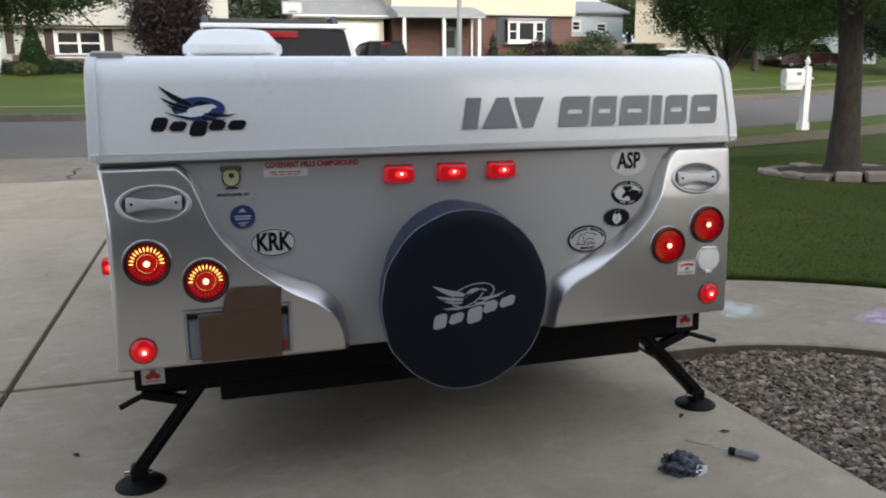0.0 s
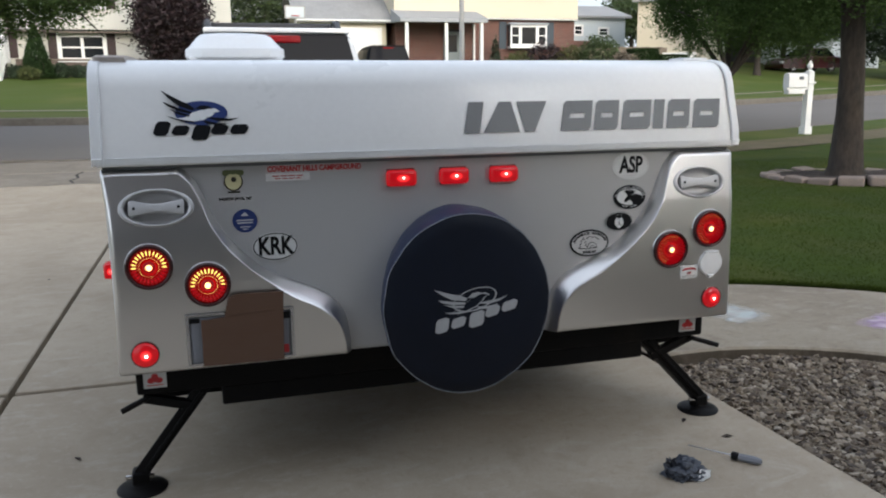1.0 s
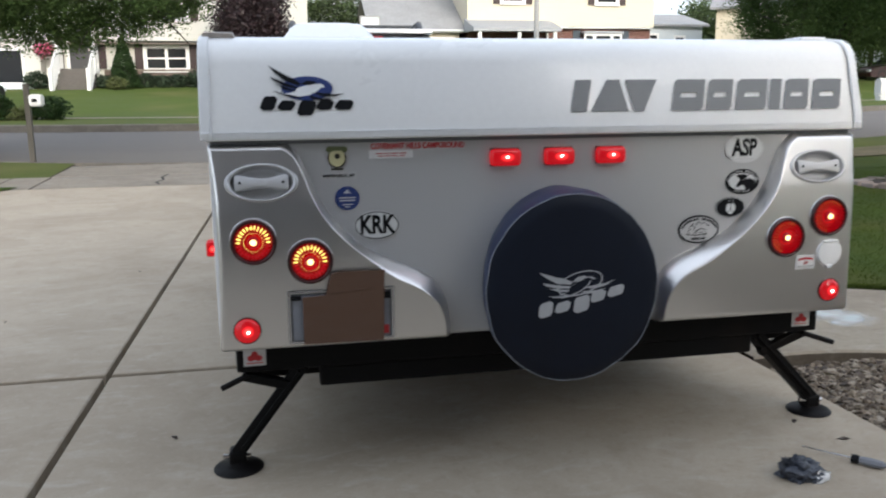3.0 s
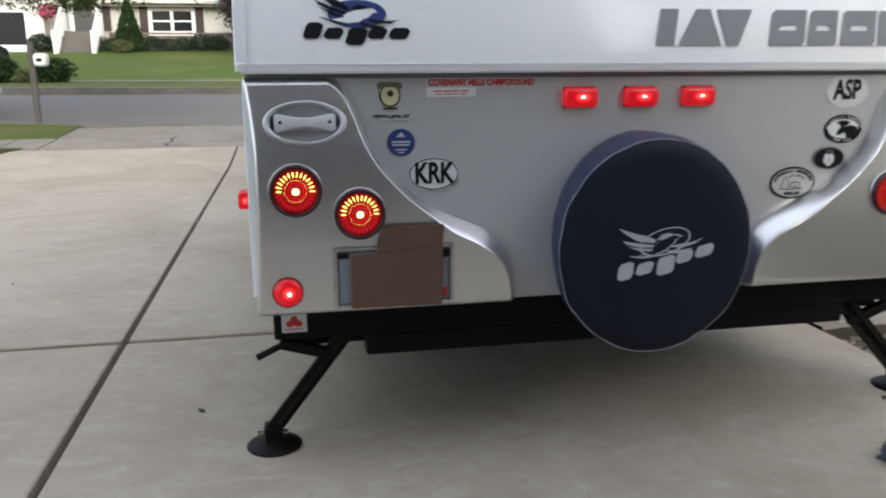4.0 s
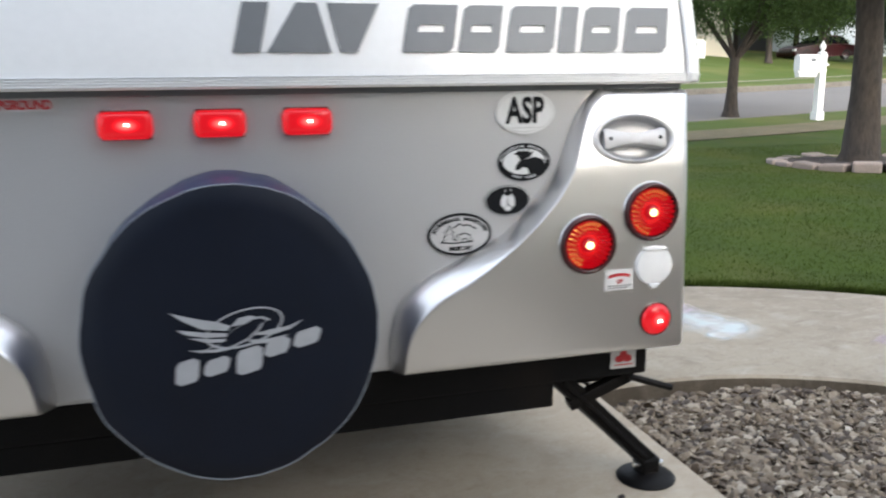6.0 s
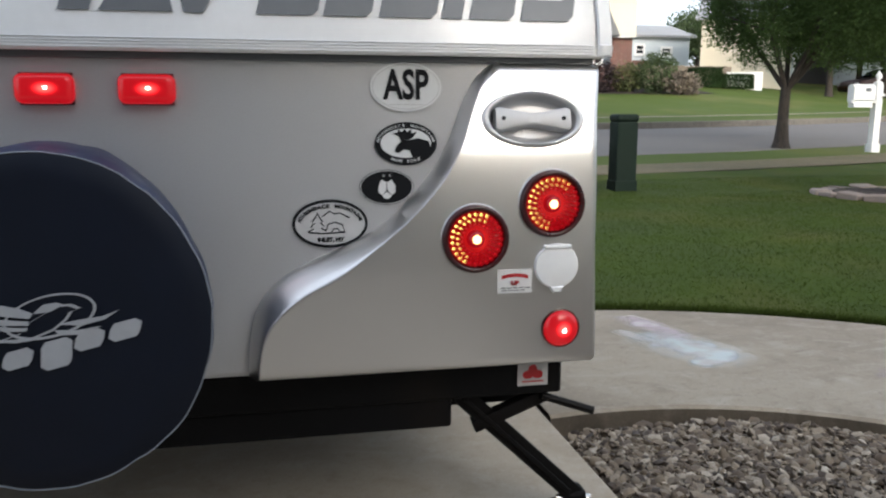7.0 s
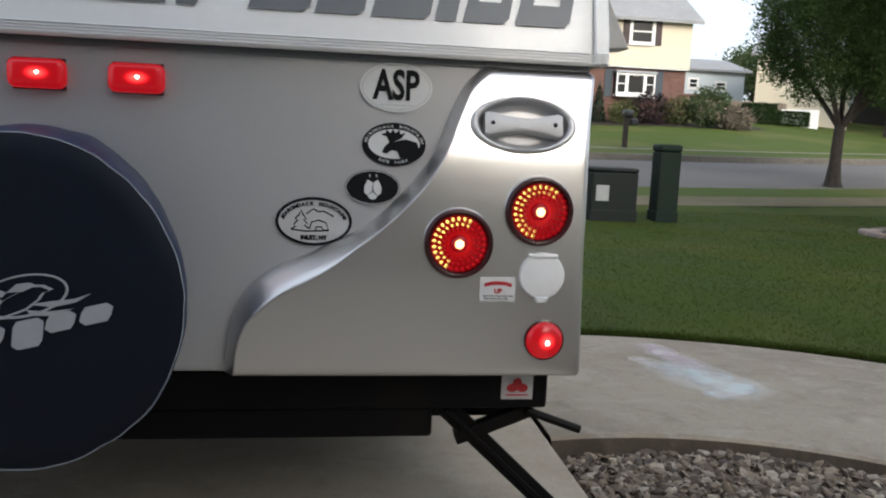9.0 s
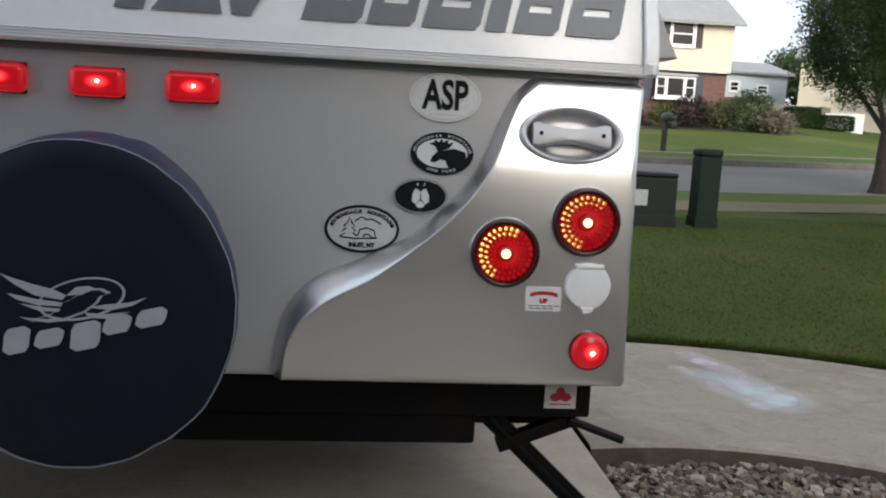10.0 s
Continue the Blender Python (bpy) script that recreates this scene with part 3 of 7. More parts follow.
terrain("pavement_far", -60, 60, lambda x: far_edge(x) + 2.3, lambda x: far_edge(x) + 2.75, far_walk_height, M["concrete_old"], 90, 1, "narrow strip of pale pavement left by the grass across the street")


# the walk round the gravel bed: two arcs, then straight
WALK_C = (1.45, -0.5)
EDGE_L, JOINT_X, EDGE_R, CROSS_Y, APRON_Y = -4.9, -1.65, 1.23, 1.2, 9.6


def arc(r, a0, a1, n):
    return [(WALK_C[0] + r * math.cos(radians(a0 + (a1 - a0) * i / (n - 1))), WALK_C[1] + r * math.sin(radians(a0 + (a1 - a0) * i / (n - 1)))) for i in range(n)]


inner = [(2.72, -3.7)] + arc(1.27, 0, 100, 24) + [(EDGE_R, 0.76)]
outer = [(EDGE_R, 2.12)] + arc(2.62, 93, 0, 24) + [(4.07, -3.7)]


def lawn_height(x, y):
    return near_ground(x, y) + 0.015 * noise.noise((x * 0.7, y * 0.7, 0)) - 0.012


def nearest_outer(x):
    """The lawn's edge along the walk, for a given x."""
    r = 2.685
    if x < EDGE_R + 0.02:
        return 2.14
    if x < WALK_C[0] + r - 0.01:
        return WALK_C[1] + math.sqrt(r * r - (x - WALK_C[0]) ** 2)
    return -12.0


def walk_lo(x):
    return 9.8 + 0.4 * max(-x - 6, 0) if x < 0 else near_edge(x) - 2.7


def walk_hi(x):
    return 10.85 + 0.4 * max(-x - 6, 0) if x < 0 else near_edge(x) - 1.55


terrain("lawn_right", EDGE_R + 0.012, 4.10, nearest_outer, walk_lo, lawn_height, M["lawn"], 90, 50, "mown green lawn beside the driveway")
terrain("lawn_right_far", 4.10, 60, lambda x: -12.0, walk_lo, lawn_height, M["lawn"], 90, 60, "mown green lawn with a young tree")
terrain("lawn_strip_right", EDGE_R + 0.6, 60, walk_hi, lambda x: near_edge(x) - 0.16, lawn_height, M["lawn_far"], 90, 6, "grass strip between pavement and street")
terrain("lawn_left", -60, EDGE_L - 0.012, lambda x: -12.0, walk_lo, lawn_height, M["lawn"], 60, 40, "mown lawn left open beside the driveway")
b = bmesh.new()
b.faces.new([b.verts.new((x, y, near_ground(x, y) + z)) for x, y, z in ((-4.96, 8.05, -0.01), (-4.90, 8.45, 0.014), (-4.77, 9.02, 0.016), (-4.62, 9.50, 0.016), (-4.50, 9.78, 0.014), (-4.96, 9.80, 0.016))])
tagged(part("lawn_corner", b, M["lawn"]), "grass grown over the corner of the driveway", kind="structure")
terrain("lawn_strip_left", -60, EDGE_L + 0.5, walk_hi, lambda x: near_edge(x) - 0.16, lawn_height, M["lawn_far"], 60, 6, "grass strip between pavement and street")
terrain("pavement_right", EDGE_R + 0.012, 60, walk_lo, walk_hi, lambda x, y: near_ground(x, y) - 0.004, M["pavement_earthy"], 60, 1, "old concrete pavement along the street, half covered by earth and dry grass")
terrain("pavement_left", -60, EDGE_L - 0.012, walk_lo, walk_hi, lambda x, y: near_ground(x, y) - 0.004, M["concrete_old"], 60, 1, "old concrete pavement along the street")

drive = tagged(terrain("driveway_bed", EDGE_L, EDGE_R, lambda x: -9.0, lambda x: near_edge(x) - 0.16, near_ground, M["joint"], 4, 60, "dark bed under the driveway slabs", drop=0.06), kind="structure")
drive.name = "driveway"
tagged(drive, "broad pale concrete driveway of poured slabs with dark joints")


def slab_piece(x0, x1, y0, y1, material, name="slab", gap=0.014):
    """One poured slab with rounded edges, following the fall of the drive."""
    b = bmesh.new()
    g, r = gap, 0.007
    ys = [y0 + 1.5 * g, y0 + 1.5 * g + r] + list(np.linspace(y0 + g + r, y1 - g - r, max(2, int((y1 - y0) / 0.8)))[1:-1]) + [y1 - 1.5 * g - r, y1 - 1.5 * g]
    xs = [x0 + g, x0 + g + r, x1 - g - r, x1 - g]
    grid = [[b.verts.new((x, y, near_ground(x, y) - (0.004 if i in (0, 3) or j in (0, len(ys) - 1) else 0))) for j, y in enumerate(ys)] for i, x in enumerate(xs)]
    low = {}
    for i in range(3):
        for j in range(len(ys) - 1):
            b.faces.new((grid[i][j], grid[i + 1][j], grid[i + 1][j + 1], grid[i][j + 1]))
    rim = [grid[0][j] for j in range(len(ys))] + [grid[i][-1] for i in (1, 2, 3)] + [grid[3][j] for j in range(len(ys) - 2, -1, -1)] + [grid[i][0] for i in (2, 1)]
    for v in rim:
        low[v] = b.verts.new((v.co.x, v.co.y, v.co.z - 0.05))
    for i, v in enumerate(rim):
        w = rim[(i + 1) % len(rim)]
        b.faces.new((v, low[v], low[w], w))
    return part(name, b, material, drive)


for x0, x1 in ((EDGE_L, JOINT_X), (JOINT_X, EDGE_R)):
    for y0, y1 in ((-9.0, CROSS_Y), (CROSS_Y, APRON_Y)):
        slab_piece(x0, x1, y0, y1, M["concrete"])
# older apron slabs by the street
for x0, x1 in ((EDGE_L, -4.33), (-4.33, -0.6), (-0.6, EDGE_R)):
    slab_piece(x0, x1, APRON_Y, 10.85, M["concrete_old"])
for x0, x1 in ((-4.36, -0.7), (-0.7, 1.9)):
    slab_piece(x0, x1, 10.85, 12.16, M["concrete_old"])
# a crack in the apron
b = bmesh.new()
pts = [(-2.60, 9.72), (-2.68, 9.95), (-2.60, 10.2), (-2.67, 10.5), (-2.61, 10.83)]
for (xa, ya), (xb, yb) in zip(pts, pts[1:]):
    b.faces.new([b.verts.new(v) for v in ((xa - 0.02, ya, LOW + 0.003), (xa + 0.02, ya, LOW + 0.003), (xb + 0.02, yb, LOW + 0.003), (xb - 0.02, yb, LOW + 0.003))])
part("crack", b, M["joint"], drive)

# concrete walk: curved slab with a rounded rim towards the gravel
b = bmesh.new()
n = len(inner)
it = [b.verts.new((x, y, near_ground(x, y) + 0.004)) for x, y in inner]
ot = [b.verts.new((x, y, near_ground(x, y) + 0.004)) for x, y in outer[::-1]]
il = [b.verts.new((x, y, near_ground(x, y) - 0.16)) for x, y in inner]
ir = [b.verts.new((x + (0.012 if i < 2 else 0.012 * (x - WALK_C[0]) / 1.27), y + (0 if i < 2 else 0.012 * (y - WALK_C[1]) / 1.27), near_ground(x, y) + 0.006)) for i, (x, y) in enumerate(inner)]
for v in it:
    v.co.z -= 0.008
ol = [b.verts.new((v.co.x, v.co.y, v.co.z - 0.1)) for v in ot]
for i in range(n - 1):
    b.faces.new((it[i], it[i + 1], il[i + 1], il[i])), b.faces.new((it[i], ir[i], ir[i + 1], it[i + 1]))
    b.faces.new((ir[i], ot[i], ot[i + 1], ir[i + 1])), b.faces.new((ot[i], ol[i], ol[i + 1], ot[i + 1]))
walkway = tagged(part("pavement_walk", b, M["concrete_walk"]), "curved concrete garden walk with faded chalk marks", kind="structure")

# the walk's upright faces get a darker concrete than its top
walkway.data.materials.append(M["pavement_dark"])
for p in walkway.data.polygons:
    if abs(p.normal.z) < 0.5:
        p.material_index = 1

# chalk rubbed on the walk: soft smears, thin at their ends
def chalk(strokes_of, material, label, n=44):
    """A film of dust over the walk along short strokes (x, y to x, y, half width); its strength fades to the edge."""
    x0, x1 = min(min(q[0], q[2]) - 1.5 * q[4] for q in strokes_of), max(max(q[0], q[2]) + 1.5 * q[4] for q in strokes_of)
    y0, y1 = min(min(q[1], q[3]) - 1.5 * q[4] for q in strokes_of), max(max(q[1], q[3]) + 1.5 * q[4] for q in strokes_of)
    vs, fs, dust = [], [], []
    for i in range(n + 1):
        for j in range(n + 1):
            x, y = x0 + (x1 - x0) * i / n, y0 + (y1 - y0) * j / n
            vs.append((x, y, near_ground(x, y) + 0.0085))
            best = 0.0
            for ax, ay, bx, by, w in strokes_of:
                k = max(0.0, min(1.0, ((x - ax) * (bx - ax) + (y - ay) * (by - ay)) / ((bx - ax) ** 2 + (by - ay) ** 2)))
                d = math.hypot(x - ax - k * (bx - ax), y - ay - k * (by - ay)) / w
                d += 0.32 * noise.noise((x * 13, y * 13, 3.0)) + 0.16 * noise.noise((x * 34, y * 34, 1.0))
                best = max(best, min(1.0, (1.35 - d) * 1.2))
            dust.append(max(0.0, best) * 0.62)
    for i in range(n):
        for j in range(n):
            q = i * (n + 1) + j
            fs.append((q, q + n + 1, q + n + 2, q + 1))
    ob = mesh_part("chalk_mark", vs, fs, material)
    layer = ob.data.attributes.new("dust", "FLOAT", "POINT")
    layer.data.foreach_set("value", dust)
    return tagged(ob, label, "chalk mark", kind="stuff")


chalk([(2.01, 1.48, 2.09, 1.27, 0.14), (2.00, 1.165, 2.09, 1.19, 0.06)], M["chalk_pale"], "smeared white and pale blue chalk on the concrete walk")
chalk([(2.02, 1.84, 2.075, 1.56, 0.075)], M["chalk_pink"], "streak of pale pink chalk on the concrete walk")
chalk([(1.875, 1.64, 1.955, 1.43, 0.045)], M["chalk_white"], "thin white chalk streak on the concrete walk")
chalk([(2.66, 0.84, 2.84, 0.92, 0.09)], M["chalk_purple"], "faded purple chalk on the concrete walk")

# gravel bed: soil and many river stones
bed = [(EDGE_R, -9.0)] + [(x, y) for x, y in inner[:-1]] + [(EDGE_R, 0.75)]
b = bmesh.new()
b.faces.new([b.verts.new((x, y, near_ground(x, y) - 0.068)) for x, y in bed])
tagged(part("gravel_bed", b, M["soil"]), "dark soil under the river stones", kind="structure")


def stone_shapes(count, seed):
    r = np.random.default_rng(seed)
    out = []
    for _ in range(count):
        b = bmesh.new()
        bmesh.ops.create_icosphere(b, subdivisions=1, radius=1.0)
        v = np.array([p.co[:] for p in b.verts])
        v *= 1 + r.normal(0, 0.14, (len(v), 1))
        f = np.array([[p.index for p in q.verts] for q in b.faces])
        b.free()
        out.append((v, f))
    return out


def in_bed(x, y):
    if y > 0.70 or x < EDGE_R + 0.025:
        return False
    if y > WALK_C[1]:
        return (x - WALK_C[0]) ** 2 + (y - WALK_C[1]) ** 2 < 1.245 ** 2
    return x < 2.70


shapes = stone_shapes(14, 3)
vs, fs, count = [], [], 0
rng = np.random.default_rng(11)
for layer in range(2):
    for k in range(42000):
        x, y = EDGE_R + 1.5 * rng.random(), -2.6 + 3.4 * rng.random()
        if not in_bed(x, y) or (layer == 1 and rng.random() < 0.35):
            continue
        s = (0.0056 + 0.0105 * rng.random() ** 2.0) * (1.15 if layer else 1.0)
        v, f = shapes[rng.integers(14)]
        sc = np.array([s * (1.0 + 0.7 * rng.random()), s * (0.8 + 0.4 * rng.random()), s * (0.45 + 0.3 * rng.random())])
        m = np.array(Euler((rng.normal(0, 0.35), rng.normal(0, 0.35), 6.28 * rng.random())).to_matrix())
        vs.append((v * sc) @ m.T + (x, y, near_ground(x, y) - 0.052 + 0.014 * layer + 0.010 * rng.random()))
        fs.append(f + count)
        count += len(v)
tagged(mesh_part("gravel", np.concatenate(vs).tolist(), np.concatenate(fs).tolist(), M["stone"], smooth=50), "grey and tan river stones filling the bed", "gravel", kind="stuff")

# grass blades on the nearest part of the lawn
vs, fs = [], []
rng = np.random.default_rng(5)
for k in range(170000):
    u = rng.random()
    x, y = EDGE_R + 0.1 + 8.5 * rng.random(), 1.2 + 8.2 * u ** 1.5
    if y < nearest_outer(x) + 0.02 or y > walk_lo(x):
        continue
    h, a, w = 0.006 + 0.014 * rng.random(), 6.28 * rng.random(), 0.0022 + 0.002 * rng.random()
    z = lawn_height(x, y)
    lx, ly = rng.normal(0, 0.02, 2)
    i = len(vs)
    vs += [(x - w * math.cos(a), y - w * math.sin(a), z - 0.004), (x + w * math.cos(a), y + w * math.sin(a), z - 0.004), (x + lx, y + ly, z + h)]
    fs.append((i, i + 1, i + 2))
for k in range(16000):  # longer blades along the edge of the walk
    x = EDGE_R + 0.02 + 4.2 * rng.random()
    y = nearest_outer(x) + abs(rng.normal(0, 0.045)) - 0.004
    h, a, w = 0.018 + 0.030 * rng.random(), 6.28 * rng.random(), 0.0022 + 0.002 * rng.random()
    z = lawn_height(x, y)
    lx, ly = rng.normal(0, 0.018), rng.normal(-0.012, 0.018)
    i = len(vs)
    vs += [(x - w * math.cos(a), y - w * math.sin(a), z - 0.006), (x + w * math.cos(a), y + w * math.sin(a), z - 0.006), (x + lx, y + ly, z + h)]
    fs.append((i, i + 1, i + 2))
tagged(mesh_part("grass", vs, fs, M["grass"]), "short green grass blades of the lawn", "grass", kind="stuff")


# ---- the camper ----
CX = -0.012
camper = thing("camper_trailer", SLOPE, "folded pop-up camper, white roof over grey body with silver corners", "camper trailer")

# body: box with a rear skin between the corner caps
part("body", box(CX - 1.035, CX + 1.035, 0.0, 3.55, 0.44, 1.07, 0.012), M["skin"], camper, "smooth grey aluminium body")
part("side_skirt", box(CX - 1.058, CX - 1.036, 0.13, 3.5, 0.45, 1.05, 0.004), M["trim_white"], camper, "white side panel")
part("side_skirt", box(CX + 1.036, CX + 1.062, 0.13, 3.5, 0.45, 1.05, 0.004), M["trim_white"], camper, "white side panel")

# roof: one moulded shell, rear face leaning forwards, rounded at the top
prof = [(-0.016, 1.064), (-0.030, 1.064), (-0.034, 1.068), (-0.033, 1.085), (-0.029, 1.0875), (-0.026, 1.12), (0.010, 1.24), (0.022, 1.285), (0.036, 1.318), (0.060, 1.343), (0.095, 1.360), (0.16, 1.369), (0.6, 1.382), (1.8, 1.395), (3.0, 1.382), (3.45, 1.369), (3.56, 1.345), (3.61, 1.28), (3.62, 1.064)]
b = bmesh.new()
cols = [(-1.052, 0.985), (-1.046, 0.995), (-1.035, 1.0)] + [(x, 1.0) for x in np.linspace(-1.0, 1.0, 9)] + [(1.035, 1.0), (1.046, 0.995), (1.052, 0.985)]
rows = [[b.verts.new((CX + x, 1.8 + (y - 1.8) * (0.9985 if k < 1 else k and 1.0), 1.064 + (z - 1.064) * k)) for y, z in prof] for x, k in cols]
for a, c in zip(rows, rows[1:]):
    for i in range(len(prof) - 1):
        b.faces.new((a[i], c[i], c[i + 1], a[i + 1]))
b.faces.new(rows[0]), b.faces.new(rows[-1][::-1])
roof = part("roof", b, M["roof_white"], camper, "glossy white moulded roof shell", smooth=40)

# lower ribbed moulding of the roof, in thin lines
for k in range(4):
    z = 1.069 + 0.0055 * k
    part("rib", box(CX - 1.03, CX + 1.03, -0.0358, -0.031, z, z + 0.0028, 0.0008, 1), M["trim_white"], roof)
# corner mouldings that run up the roof's edges
for s in (-1, 1):
    ex = CX + s * (1.054 if s > 0 else 1.046)
    pts = [(ex, y - 0.006, z) for y, z in prof[2:13]] + [(ex, 3.4, 1.375)]
    pts[0] = (ex, -0.034, 1.066)
    b = bmesh.new()
    rows = []
    for x, y, z in pts:
        rows.append([b.verts.new((x + dx, y + dy, z + dz)) for dx, dy, dz in ((-0.017, 0.0, 0.0), (-0.014, -0.004, 0.003), (0.010, -0.004, 0.003), (0.014, 0.001, 0.0), (0.014, 0.05, -0.05 if z > 1.36 else 0.0))])
    for a, c in zip(rows, rows[1:]):
        for i in range(4):
            b.faces.new((a[i], a[i + 1], c[i + 1], c[i]))
    part("corner_moulding", b, M["trim_white"], roof, smooth=50)
part("drip_rail", box(CX - 1.04, CX + 1.04, -0.008, 0.004, 1.052, 1.066, 0.003), M["print_grey"], camper, "dark rubber seal under the roof")

# roof vent with a domed lid
vent = part("roof_vent", box(-0.815, -0.39, 1.45, 1.85, 1.375, 1.445, 0.012), M["roof_white"], camper, "white plastic roof vent")
b = bmesh.new()
levels = [(0.222, 1.437), (0.226, 1.442), (0.226, 1.470), (0.222, 1.480), (0.212, 1.484), (0.17, 1.535), (0.150, 1.548), (0.09, 1.556), (0.0, 1.558)]
rows = []
for h, z in levels:
    rows.append([b.verts.new((-0.603 + px * h, 1.65 + py * h, z)) for px, py in [(max(-1, min(1, 1.22 * math.cos(e))), max(-1, min(1, 1.22 * math.sin(e)))) for e in [2 * math.pi * i / 32 for i in range(32)]]] if h else [b.verts.new((-0.603, 1.65, z))])
for a, c in zip(rows, rows[1:]):
    for i in range(32):
        q = [a[i], a[(i + 1) % 32]] + ([c[(i + 1) % 32], c[i]] if len(c) > 1 else [c[0]])
        b.faces.new(q)
part("vent_lid", b, M["roof_white"], vent, smooth=35)
# small pieces at the roof's edges
b = bmesh.new()
rows = [[b.verts.new((CX + x, y, z + dz)) for x, dz in ((-1.053, 0.002), (-1.050, 0.015), (-0.965 - 0.05 * min(1, y / 3.4), 0.014), (-0.960 - 0.05 * min(1, y / 3.4), 0.0))] for y, z in prof[10:14] + [(3.3, 1.376)]]
for a, c in zip(rows, rows[1:]):
    for i in range(3):
        b.faces.new((a[i], a[i + 1], c[i + 1], c[i]))
b.faces.new(rows[0]), b.faces.new(rows[-1][::-1])
part("edge_strip", b, M["strip"], roof, "weathered tan edge strip", smooth=30)
part("side_bracket", slab_of([(1.05, 1.13), (1.215, 1.142), (1.15, 1.27), (1.05, 1.33)], 0.28, 0.36, bevel=0.004), M["post_grey"], roof, "grey metal side bracket")
part("roof_cleat", box(0.93, 1.03, 0.14, 0.24, 1.365, 1.378, 0.004), M["trim_white"], roof)

# silver corner caps
OUT = [(0.835, 1.057), (0.811, 1.040), (0.790, 1.016), (0.766, 0.964), (0.745, 0.908), (0.708, 0.844), (0.655, 0.782), (0.598, 0.732), (0.519, 0.692), (0.437, 0.655), (0.385, 0.615), (0.357, 0.568), (0.344, 0.500), (0.341, 0.448)]
INN = [(0.848, 1.047), (0.817, 1.022), (0.796, 0.997), (0.775, 0.947), (0.752, 0.885), (0.712, 0.818), (0.652, 0.754), (0.589, 0.701), (0.522, 0.650), (0.448, 0.611), (0.399, 0.571), (0.376, 0.533), (0.366, 0.490), (0.364, 0.452)]


def cap_front(z):
    """How far the cap stands out at a height: a crease at 0.89, leaning back above it and rounding slowly under below."""
    return float(np.interp(z, [0.44, 0.450, 0.462, 0.55, 0.65, 0.72, 0.76, 0.80, 0.84, 0.86, 0.875, 0.885, 0.895, 0.94, 1.02, 1.040, 1.052], [-0.045, -0.060, -0.0662, -0.0705, -0.0745, -0.0757, -0.0755, -0.0745, -0.0724, -0.0709, -0.0695, -0.0683, -0.0664, -0.0555, -0.0345, -0.029, -0.015]))


def cap_side(z):
    """Half width of the caps at a height: waisted in the middle."""
    return float(np.interp(z, [0.44, 0.46, 0.55, 0.70, 0.88, 0.95, 1.05], [1.034, 1.041, 1.037, 1.031, 1.031, 1.036, 1.048]))


